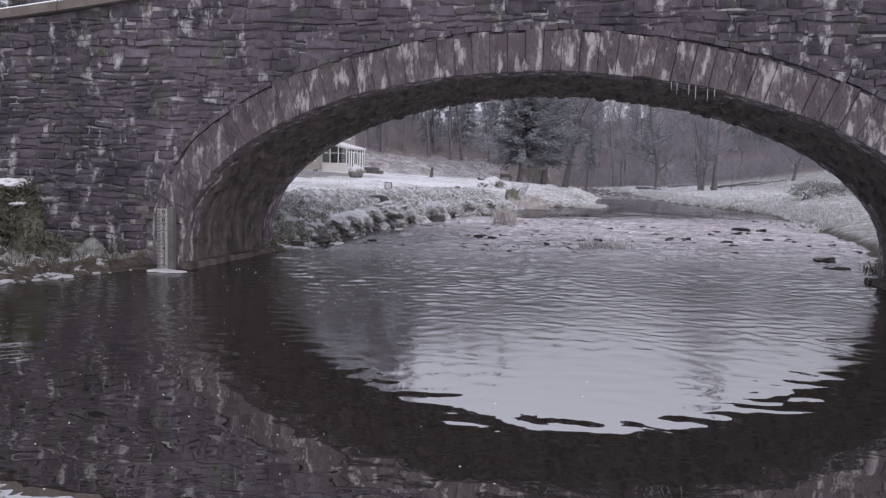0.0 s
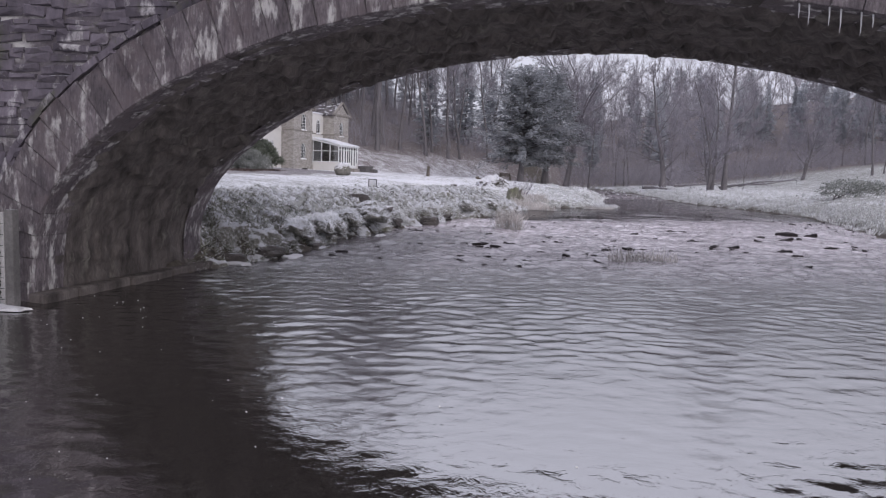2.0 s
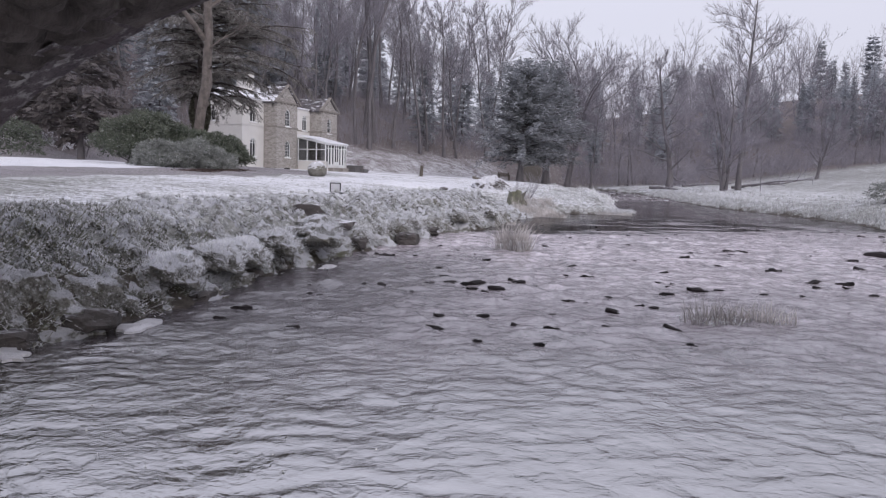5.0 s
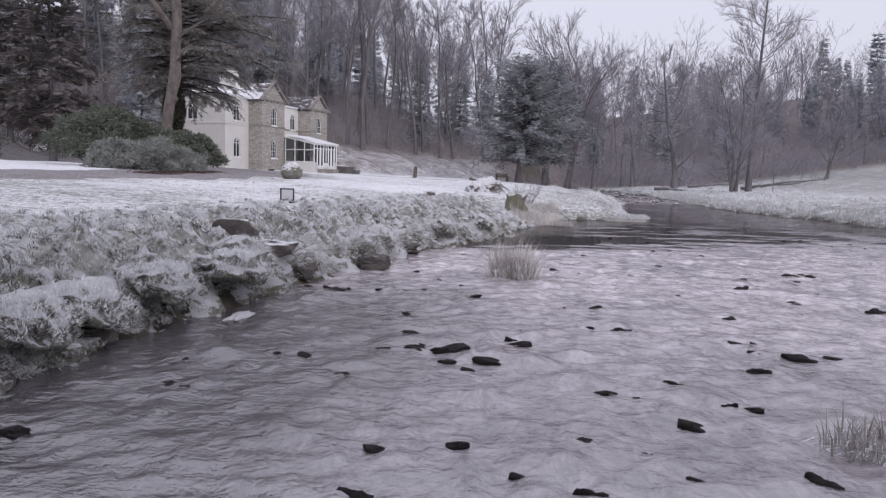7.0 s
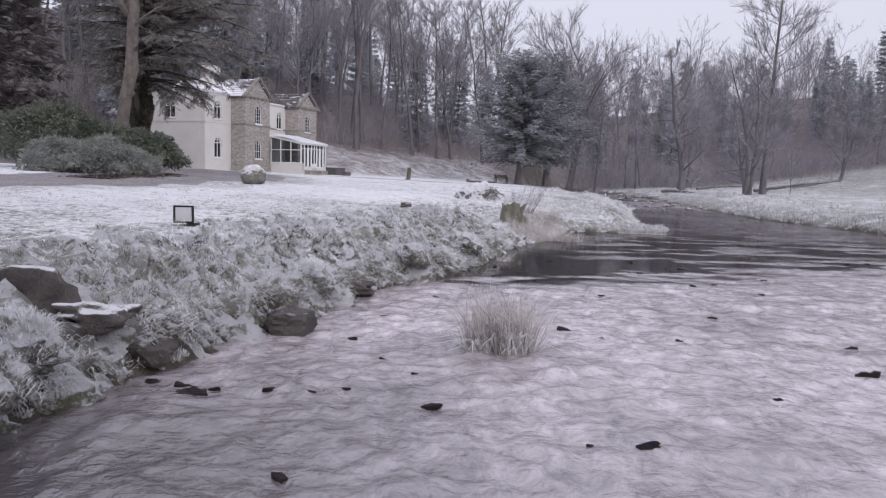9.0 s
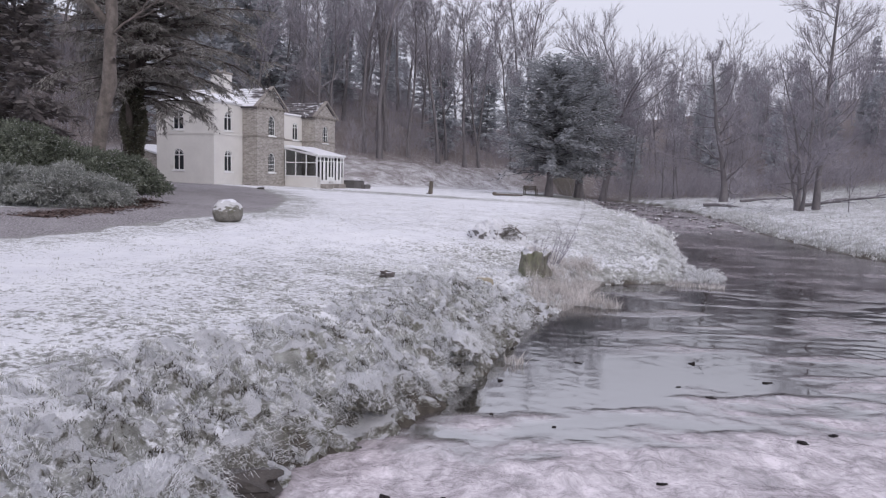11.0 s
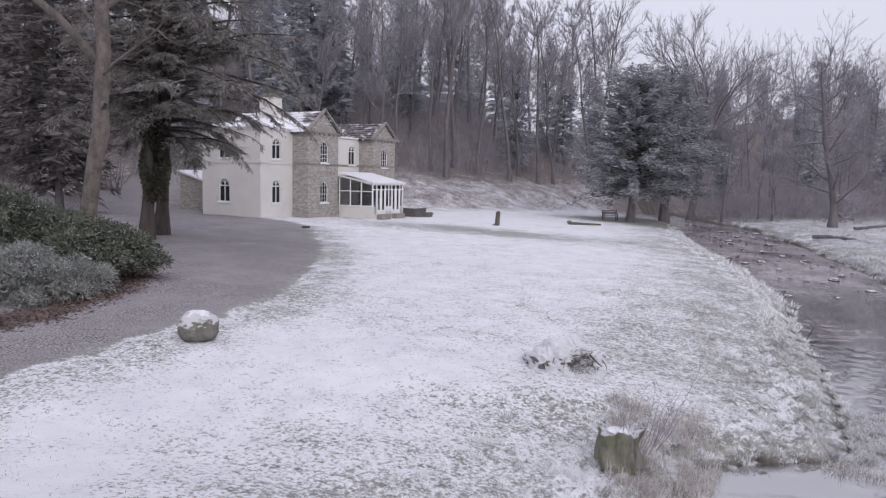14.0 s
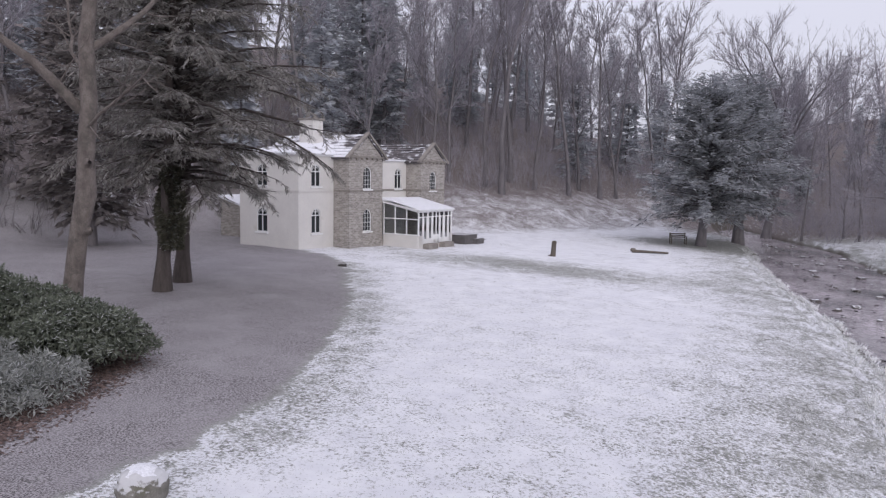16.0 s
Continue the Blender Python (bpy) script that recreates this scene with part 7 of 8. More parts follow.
blades("tufted_grass", "short frosted tufts on the bank's shoulder", "grass", p, rg.uniform(0.03, 0.10, len(p)), 0.003, 0.9, BLADE, rg)
p = bank_points(rg, 26000, 33.5, 60, 0.02, 2.8, 12, 1.3)
blades("tufted_grass", "frosted rough grass on the low spit", "grass", p, rg.uniform(0.05, 0.18, len(p)), 0.004, 0.9, BLADE, rg, droop=1.0, up=0.6)
p = bank_points(rg, 30000, 28, 62, 2.0, 15.0, 7, 1.5)
blades("lawn_grass", "grass blades showing through thin snow on the lawn", "grass", p, rg.uniform(0.025, 0.075, len(p)), 0.0045, 1.0, GREENBLADE, rg)
y = rg.uniform(26, 80, 9000)
x = np.interp(y, RY, RX) + rg.uniform(0.0, 1.6, 9000)
p = np.stack([x, y, land(x, y) - 0.01], -1)
blades("tufted_grass", "frosted rough grass along the far bank", "grass", p, rg.uniform(0.12, 0.40, 9000), 0.010, 0.8, BLADE, rg, droop=0.8)
n = 9000
x, y = rg.uniform(-13, -4.6, n), rg.uniform(6.5, 11.3, n)
sel = (x < np.interp(y, LY, LX) - 0.05) & (y < 10.9 - 0.16 * x - 0.15)
p = np.stack([x, y, land(x, y) - 0.01], -1)[sel]
blades("tufted_grass", "frosted weeds below the bridge wall", "grass", p, rg.uniform(0.06, 0.26, len(p)), 0.006, 1.0, DARKWEED, rg)


n = 1500
x, y = rg.normal(7.35, 0.18, n), rg.normal(13.3, 0.5, n)
p = np.stack([x, y, np.maximum(land(x, y), 0) - 0.02], -1)
blades("bank_weeds", "dark tangled stems at the arch's foot", "weeds", p, rg.uniform(0.12, 0.5, n), 0.006, 1.0, DARKWEED, rg, droop=0.9, up=0.6)
k = 9200
cx, cy = np.repeat(rg.uniform(1.6, 3.4, 230), 40), np.repeat(rg.uniform(35.6, 40.6, 230), 40)
x, y = cx + rg.normal(0, 0.10, k), cy + rg.normal(0, 0.10, k)
sel = (x < np.interp(y, LY, LX) + 0.25)
p = np.stack([x, y, np.maximum(land(x, y), 0) - 0.02], -1)[sel]
blades("frosted_weeds", "pinkish frosted weed stems round the stump and the spit", "weeds", p, rg.uniform(0.10, 0.42, len(p)), 0.004, 0.7, REED, rg, droop=0.7, up=0.9)


def reed_clump(x, y, r, n, h, label, seed):
    rng = np.random.default_rng(seed)
    o = thing("reed_clump", Matrix.Translation((x, y, 0)), label, "reeds")
    a, q = rng.uniform(0, 6.283, n), r * np.sqrt(rng.uniform(0, 1, n))
    p_ = np.stack([q * np.cos(a), 0.7 * q * np.sin(a), np.full(n, -0.06)], -1)
    blades("reed_growth", "", "", p_, h * rng.uniform(0.4, 1.15, n), 0.006, 0.5, REED, rng, parent=o, droop=0.5, up=1.0)
    blades("bent_reed_growth", "", "", p_[: n // 2], h * rng.uniform(0.4, 0.9, n // 2), 0.007, 0.9, BLADE, rng, parent=o, droop=1.0, up=0.8)
    return o


reed_clump(0.95, 23.75, 0.34, 560, 0.70, "frosted straw-coloured reed clump standing in the beck", 1)
reed_clump(2.7, 17.0, 0.34, 240, 0.30, "low frosted reed clump on stones in the beck", 2)
reed_clump(3.25, 17.1, 0.34, 260, 0.26, "low frosted reed clump on stones in the beck", 3)
reed_clump(5.5, 39.9, 0.40, 260, 0.26, "frosted reeds at the edge of the spit", 4)
reed_clump(6.2, 39.7, 0.35, 220, 0.24, "frosted reeds at the edge of the spit", 5)
reed_clump(1.25, 31.2, 0.15, 110, 0.26, "small frosted tuft standing in the water", 6)
reed_clump(2.75, 36.5, 0.42, 420, 0.40, "frosted weeds leaning over the water below the stump", 7)
reed_clump(3.15, 36.2, 0.34, 300, 0.34, "frosted weeds leaning over the water below the stump", 8)
reed_clump(2.35, 37.2, 0.35, 320, 0.50, "pinkish frosted weeds below the stump", 9)


def turf_ledge(x, y, z, sx, sy, seed):
    """A frosted sod that overhangs the undercut bank, with long grass hanging from its rim."""
    rng = np.random.default_rng(seed)
    o = thing("turf_ledge", Matrix.Translation((x, y, z)), "overhanging sod fringed with frosted hanging grass on the undercut bank", "turf", "sods along the bank")
    bm = bmesh.new()
    bmesh.ops.create_icosphere(bm, subdivisions=4, radius=1.0)
    off = Vector((seed * 3.7, 0, 0))
    for v in bm.verts:
        k = 1 + 0.40 * noise.noise(v.co * 1.8 + off) + 0.22 * noise.noise(v.co * 4.5 + off) + 0.16 * noise.noise(v.co * 10 + off)
        v.co = Vector((v.co.x * sx * 0.85 * k, v.co.y * sy * 0.9 * k, v.co.z * 0.17 * k - 0.14 * max(0.0, v.co.x) ** 2))
    sod = part("sod", bm, TURF, o)
    sod.data.polygons.foreach_set("use_smooth", [True] * len(sod.data.polygons))
    n = 1500
    a = rng.uniform(-2.2, 2.2, n) - 0.3
    q = np.sqrt(rng.uniform(0.0, 1, n)) * (1 + 0.14 * np.sin(a * 7 + seed))
    p_ = np.stack([sx * q * np.cos(a), sy * q * np.sin(a), 0.14 * (1 - q ** 2) - 0.15 * (q * np.cos(a)) ** 2 * (np.cos(a) > 0) + 0.02], -1)
    clump = 0.5 + 0.5 * np.sin(a * 11 + seed * 2)
    blades("hanging_grass", "", "", p_, (0.04 + 0.13 * clump ** 2) * rng.uniform(0.6, 1.2, n), 0.0030, 0.9, BLADE, rng, parent=o, droop=2.2, up=0.35, turn=a + rng.normal(0, 0.9, n))


for i, (y, dx, z, sx, sy) in enumerate(((16.9, -0.22, 0.36, 0.34, 0.50), (17.9, -0.18, 0.38, 0.34, 0.42), (18.7, -0.20, 0.36, 0.40, 0.40),
                                        (19.6, -0.12, 0.42, 0.36, 0.48), (20.7, 0.02, 0.44, 0.42, 0.46), (21.35, -0.22, 0.52, 0.40, 0.36), (25.6, -0.30, 0.40, 0.30, 0.40), (28.2, -0.2, 0.40, 0.30, 0.45), (30.4, -0.2, 0.40, 0.30, 0.5))):
    turf_ledge(float(np.interp(y, LY, LX)) + dx, y, z, sx, sy, 20 + i)

# ---- stones ----
ROCKS = [lump_mesh("rock", ROCK, 100 + i, 3, 0.95, (0.55, 0.66, 0.5, 0.6, 0.7, 0.55)[i]) for i in range(6)]
SLABS = [lump_mesh("slab", BANKROCK, 130 + i, 4, 0.75, 0.8) for i in range(4)]
for me in SLABS:
    me.polygons.foreach_set("use_smooth", [True] * len(me.polygons))
DAMP = [lump_mesh("slab", WETSTONE, 140 + i, 3, 0.5, 0.6) for i in range(4)]
TAN = [lump_mesh("slab", TANSTONE, 150 + i, 4, 0.35, 0.9) for i in range(2)]
for me in TAN:
    me.polygons.foreach_set("use_smooth", [True] * len(me.polygons))
rr = random.Random(31)


def river_rock(x, y, s, h=None):
    s *= 0.46
    o = new("river_rock", rr.choice(ROCKS))
    k = h if h else rr.uniform(0.65, 1.1)
    o.matrix_world = Matrix.Translation((x, y, -s * 0.12)) @ Matrix.Rotation(rr.uniform(-0.5, 0.5), 4, "Z") @ Matrix.Rotation(rr.uniform(-0.3, 0.3), 4, "Y") @ Matrix.Rotation(rr.uniform(-0.25, 0.25), 4, "X") @ Matrix.Diagonal((s * rr.uniform(1.0, 1.7), s * rr.uniform(0.6, 0.95), s * k, 1))
    o.data.polygons.foreach_set("use_smooth", [True] * len(o.data.polygons))
    return tagged(o, "dark wet stone breaking the shallow water", "rock", "stones in the beck")


for x, y, s in ((-1.59, 18.5, 0.30), (-0.99, 18.65, 0.36), (-1.69, 17.7, 0.26), (-0.54, 22.1, 0.34), (-1.47, 22.2, 0.42), (-0.54, 18.1, 0.34), (-0.1, 19.0, 0.40), (0.24, 19.06, 0.40),
                (0.51, 18.65, 0.42), (0.76, 19.44, 0.36), (1.82, 20.1, 0.38), (2.81, 19.6, 0.30), (3.16, 19.15, 0.44), (2.62, 18.6, 0.26), (1.3, 17.9, 0.26), (2.08, 17.7, 0.28)):
    river_rock(x, y, s)
    for _ in range(rr.randint(1, 2)):  # broken pieces beside it
        river_rock(x + rr.choice((-1, 1)) * rr.uniform(0.5, 0.85) * s, y + rr.uniform(-0.10, 0.16), s * rr.uniform(0.35, 0.65))
for x, y, s in ((1.73, 17.2, 0.34), (0.32, 16.8, 0.22), (-1.42, 15.9, 0.24), (-0.15, 16.1, 0.26), (0.24, 15.6, 0.22), (0.65, 16.4, 0.24), (0.95, 16.2, 0.26), (1.53, 16.4, 0.24), (1.32, 16.75, 0.20), (2.12, 15.8, 0.24),
                (3.88, 18.8, 0.34), (5.04, 23.0, 0.30), (5.75, 25.2, 0.26), (4.38, 22.2, 0.26), (5.04, 21.65, 0.24), (-2.2, 16.2, 0.26)):
    river_rock(x, y, s)
for x, y, s in ((-1.35, 22.0, 0.40), (0.25, 19.0, 0.30), (0.8, 19.3, 0.34), (1.68, 24.8, 0.26), (5.81, 24.95, 0.24), (4.33, 22.0, 0.22), (-0.33, 20.6, 0.26), (-0.2, 19.65, 0.28), (2.67, 18.6, 0.26),
                (-0.5, 23.9, 0.22), (-0.32, 25.1, 0.20), (3.03, 22.4, 0.22), (4.35, 24.1, 0.20), (4.56, 30.8, 0.26), (5.0, 19.8, 0.30), (5.44, 19.8, 0.30), (1.12, 18.15, 0.22), (0.36, 18.4, 0.22), (5.5, 24.8, 0.26)):
    river_rock(x, y, s)
for x, y, s in ((5.45, 24.9, 0.5), (8.6, 25.0, 0.9), (9.1, 24.7, 0.6), (5.2, 20.3, 0.5), (5.5, 20.1, 0.5), (6.3, 18.8, 0.5), (5.1, 21.6, 0.5), (7.4, 23.8, 0.55), (6.4, 19.7, 0.5), (7.9, 20.9, 0.5),
                (3.2, 20.9, 0.4), (1.8, 21.25, 0.35), (1.85, 18.15, 0.35), (2.15, 16.5, 0.35), (1.0, 16.9, 0.32), (-0.1, 16.65, 0.32), (-2.15, 16.7, 0.35), (4.1, 23.2, 0.4), (6.9, 22.4, 0.5), (8.3, 23.4, 0.5)):
    river_rock(x, y, s)
river_rock(7.7, 22.9, 0.62, 0.7)
for _ in range(70):
    y = rr.uniform(15.5, 33)
    x = rr.uniform(-0.5 + (y - 15) * 0.03, float(np.interp(y, RY, RX)) - 0.3)
    river_rock(x, y, rr.uniform(0.08, 0.24))
for _ in range(26):
    y = rr.uniform(18, 34)
    x = float(np.interp(y, RY, RX)) - rr.uniform(-0.2, 1.8)
    river_rock(x, y, rr.uniform(0.2, 0.45))
for _ in range(120):
    y = rr.uniform(60, 108)
    river_rock(rr.uniform(8.8, 15.5), y, rr.uniform(0.2, 0.5))


def bank_slab(x, y, z, sx, sy, sz, label="flat stone in the beck's bank"):
    o = new("bank_stone", rr.choice(SLABS if "snow" in label else TAN if "brown" in label else DAMP))
    o.matrix_world = Matrix.Translation((x, y, z)) @ Matrix.Rotation(rr.uniform(-0.5, 0.5), 4, "Z") @ Matrix.Rotation(rr.uniform(-0.12, 0.12), 4, "X") @ Matrix.Diagonal((sx, sy, sz, 1))
    return tagged(o, label, "stone", "stones in the bank")


for q in ((-3.5, 14.75, 0.05, 0.7, 0.5, 0.30), (-3.05, 15.35, 0.08, 0.6, 0.45, 0.40), (-2.75, 17.2, 0.04, 0.3, 0.8, 0.22), (-2.72, 18.6, 0.08, 0.5, 0.3, 0.26), (-1.2, 24.15, 0.12, 0.55, 0.5, 0.4),
          (-1.05, 26.6, 0.10, 0.85, 0.5, 0.36), (-1.75, 27.4, 0.32, 0.3, 0.2, 0.5), (-1.55, 24.4, 0.10, 0.6, 0.5, 0.4), (-2.0, 22.6, 0.15, 0.5, 0.5, 0.4), (7.0, 15.6, 0.04, 0.4, 0.35, 0.2), (6.7, 14.5, 0.0, 0.5, 0.4, 0.16)):
    bank_slab(*q)
bank_slab(-2.90, 22.55, 0.50, 0.92, 0.60, 0.72, "large flat boulder capped with snow in the bank")
bank_slab(-2.26, 22.38, 0.48, 0.66, 0.50, 0.26, "flat stone capped with snow in the bank")
bank_slab(-2.45, 22.15, 0.36, 0.5, 0.4, 0.30, "dark boulder in the bank")
bank_slab(0.65, 35.45, drop(0.65, 35.45) + 0.12, 0.42, 0.34, 0.50, "rounded brown stone on the frosted bank")
bank_slab(-0.85, 32.9, drop(-0.85, 32.9) + 0.03, 0.26, 0.22, 0.22, "small rounded brown stone under snow on the bank")
bank_slab(-15.1, 68.2, drop(-15.1, 68.2) + 0.06, 0.5, 0.4, 0.3, "low stone on the drive's edge")


for _ in range(46):
    y = rr.uniform(58, 112)
    x = rr.uniform(float(np.interp(y, LY, LX)) + 0.4, float(np.interp(y, RY, RX)) - 0.4)
    k = rr.uniform(0.15, 0.7)
    o = new("snowy_stone", rr.choice(SLABS))
    o.matrix_world = Matrix.Translation((x, y, 0.02)) @ Matrix.Rotation(rr.uniform(0, 6.28), 4, "Z") @ Matrix.Diagonal((k, k * 0.8, k * 0.45, 1))
    tagged(o, "snow-capped stone in the upper beck", "stone", "snowy stones in the upper beck")


def ice_shelf(x, y, sx, sy, seed):
    r = random.Random(seed)
    bm = bmesh.new()
    ring = []
    for i in range(16):
        a = i * math.tau / 16
        k = r.uniform(0.6, 1.15)
        ring.append((sx * k * math.cos(a), sy * k * math.sin(a)))
    rows = [[bm.verts.new((a * k, b * k, (0.0 if k == 1 else 0.018 + 0.030 * (1 - k)) + (0.016 * noise.noise(Vector((a * k * 9, b * k * 9, seed))) if k < 1 else 0))) for a, b in ring] for k in (1.0, 0.95, 0.75, 0.45)]
    top = bm.verts.new((0, 0, 0.035))
    for lo, hi in zip(rows, rows[1:]):
        for i in range(16):
            bm.faces.new((lo[i], lo[(i + 1) % 16], hi[(i + 1) % 16], hi[i]))
    for i in range(16):
        bm.faces.new((rows[-1][i], rows[-1][(i + 1) % 16], top))
    me = bpy.data.meshes.new("ice_sheet")
    bm.to_mesh(me)
    bm.free()
    me.materials.append(ICE)
    o = new("ice_sheet", me)
    o.matrix_world = Matrix.Translation((x, y, 0.006)) @ Matrix.Rotation(r.uniform(0.9, 1.6), 4, "Z")
    tagged(o, "thin white ice shelf at the water's edge", "ice", "ice along the bank")


for i, q in enumerate(((-4.15, 10.75, 0.10, 0.32), (-3.2, 14.5, 0.16, 0.28), (-2.7, 15.6, 0.30, 0.16), (-1.95, 20.08, 0.28, 0.10), (-5.55, 9.2, 0.3, 0.14), (-5.1, 9.9, 0.12, 0.1))):
    ice_shelf(*q, i)


def flecks():
    """Foam flecks drifting on the dark pool, too many to count."""
    g = Geo()
    r = random.Random(12)
    for _ in range(700):
        x, y = r.uniform(-5, 4.5), r.uniform(2.5, 15.5)
        if r.random() > math.exp(-((x + 2.6) / 2.2) ** 2):
            continue
        s = r.uniform(0.003, 0.009)
        n = 6
        ring = [(x + s * r.uniform(0.7, 1.3) * math.cos(i * math.tau / n), y + 0.7 * s * math.sin(i * math.tau / n)) for i in range(n)]
        v = [(a, b, 0.0) for a, b in ring] + [(x, y, 0.005)]
        g.add(v, [(i, (i + 1) % n, n) for i in range(n)])
    tagged(g.ob("foam_flecks", FOAM), "white foam flecks drifting on the dark pool", "foam", kind="stuff")


flecks()

# ---- lawn things ----
def stone_ball():
    x, y = -6.68, 40.90
    def drum(p, grow=1.0):
        """A worn ball, a little squat."""
        u = p.normalized()
        r = (abs(u.x) ** 2.2 + abs(u.y) ** 2.2 + abs(u.z) ** 2.5) ** (-1 / 2.3)
        k = grow * (1 + 0.09 * noise.noise(u * 1.7 + Vector((3, 1, 7))) + 0.05 * noise.noise(u * 4.5) + 0.015 * noise.noise(u * 14))
        return Vector((u.x * r * 0.40 * k, u.y * r * 0.38 * k, u.z * r * 0.335 * k))

    bm = bmesh.new()
    bmesh.ops.create_icosphere(bm, subdivisions=5, radius=0.5)
    for v in bm.verts:
        v.co = drum(v.co)
    m_ = mat("mossy_ball_stone", (0.25, 0.24, 0.215), (0.13, 0.123, 0.108), 4, 0.9, 0.8, 18, moss=(0.15, 0.15, 0.10), moss_at=0.6, snow=0.62, snow_at=0.30, snow_scale=5)
    o = thing("stone_ball", Matrix.Translation((x, y, drop(x, y) + 0.27)), "mossy worn stone ball dusted with snow at the lawn's edge", "stone ball")
    b = part("ball", bm, m_, o)
    b.data.polygons.foreach_set("use_smooth", [True] * len(b.data.polygons))
    bm = bmesh.new()
    bmesh.ops.create_icosphere(bm, subdivisions=5, radius=0.5)
    bmesh.ops.delete(bm, geom=[v for v in bm.verts if v.co.z < 0.36 + 0.10 * noise.noise(v.co * 6)], context="VERTS")
    for v in bm.verts:
        lip = min(1.0, max(0.0, (v.co.z - 0.30) / 0.15))
        v.co = drum(v.co, 0.985 + 0.03 * lip) + Vector((0, 0, 0.01 * lip))
    c = part("snow_cap", bm, SNOW, o, "thin cap of snow")
    c.data.polygons.foreach_set("use_smooth", [True] * len(c.data.polygons))


stone_ball()


def floodlight():
    x, y = -2.99, 25.94
    o = thing("garden_floodlight", Matrix.Translation((x, y, drop(x, y) + 0.02)) @ Matrix.Rotation(radians(8), 4, "Z"), "small black garden floodlight with a pale square face on snow", "floodlight")
    part("housing", bbox(-0.12, 0.12, 0.0, 0.05, 0.03, 0.25, 0.008), IRON, o)
    part("face", bbox(-0.098, 0.098, -0.010, -0.001, 0.052, 0.228, 0.003), PALEFACE, o, "pale glass face")
    for x0 in (-0.125, 0.105):
        part("bezel", bbox(x0, x0 + 0.02, -0.014, 0.0, 0.03, 0.25, 0.003), IRON, o)
    for z0 in (0.03, 0.232):
        part("bezel", bbox(-0.105, 0.105, -0.014, 0.0, z0, z0 + 0.018, 0.003), IRON, o)
    part("bracket", bbox(-0.145, 0.145, 0.01, 0.04, -0.02, 0.012, 0.003), IRON, o)
    part("spike", bbox(0.02, 0.18, 0.05, 0.10, -0.04, 0.03, 0.01), IRON, o)


floodlight()


def stump():
    x, y = 1.75, 38.4
    o = thing("tree_stump", Matrix.Translation((x, y, drop(x, y) + 0.03)), "rotten mossy tree stump with snow on top and thin shoots", "tree stump")
    rng = np.random.default_rng(4)
    bm = bmesh.new()
    n, rows = 40, 12
    grid = []
    for j in range(rows):
        t = j / (rows - 1)
        row = []
        for i in range(n):
            a = i * math.tau / n
            r = 0.285 * (1.18 - 0.14 * min(1, t * 1.6)) * (1 + 0.11 * math.sin(5 * a + 1) * (1 - 0.5 * t) + 0.07 * math.sin(11 * a))
            r *= 1 + 0.30 * noise.noise(Vector((2.2 * math.cos(a), 2.2 * math.sin(a), 2.4 * t)))
            row.append(bm.verts.new((r * math.cos(a), r * math.sin(a), 0.57 * t + (0.06 * math.sin(3 * a) + 0.09 * noise.noise(Vector((6 * math.cos(a), 6 * math.sin(a), 0)))) * max(0, t * 2 - 1))))
        grid.append(row)
    for j in range(rows - 1):
        for i in range(n):
            bm.faces.new((grid[j][i], grid[j][(i + 1) % n], grid[j + 1][(i + 1) % n], grid[j + 1][i]))
    c = bm.verts.new((0, 0, 0.50))
    for i in range(n):
        bm.faces.new((grid[-1][i], grid[-1][(i + 1) % n], c))
    bole = part("bole", bm, STUMPW, o)
    bole.data.polygons.foreach_set("use_smooth", [True] * len(bole.data.polygons))
    bm = bmesh.new()
    bmesh.ops.create_uvsphere(bm, u_segments=20, v_segments=8, radius=0.17)
    for v in bm.verts:
        v.co = Vector((v.co.x * (1 + 0.2 * noise.noise(v.co * 5)) - 0.03, v.co.y, 0.55 + v.co.z * 0.22))
    s_ = part("snow_cap", bm, SNOW, o, "cap of snow")
    s_.data.polygons.foreach_set("use_smooth", [True] * len(s_.data.polygons))
    for i in range(24):
        g = Geo()
        a = rng.uniform(0, 6.28)
        b = (0.26 * math.cos(a) + 0.30, 0.26 * math.sin(a), 0.30)
        L = rng.uniform(0.4, 1.0) if i else 1.7
        l = limb(rng, b, (0.35 * math.cos(a) + 0.25, 0.35 * math.sin(a), 1.0), L, 6, 0.06, 0.03)
        g.tube(l, np.linspace(0.007, 0.0025, 7), 4, False)
        for k in range(5):
            q = l[rng.integers(2, 7)]
            g.tube(limb(rng, q, side_way(rng, np.array([0, 0, 1.0]), 0.7), L * 0.25, 2, 0.1, 0.05), (0.004, 0.003, 0.002), 3, False)
        g.ob("shoot", TWIG, o, "thin bare shoot")


stump()


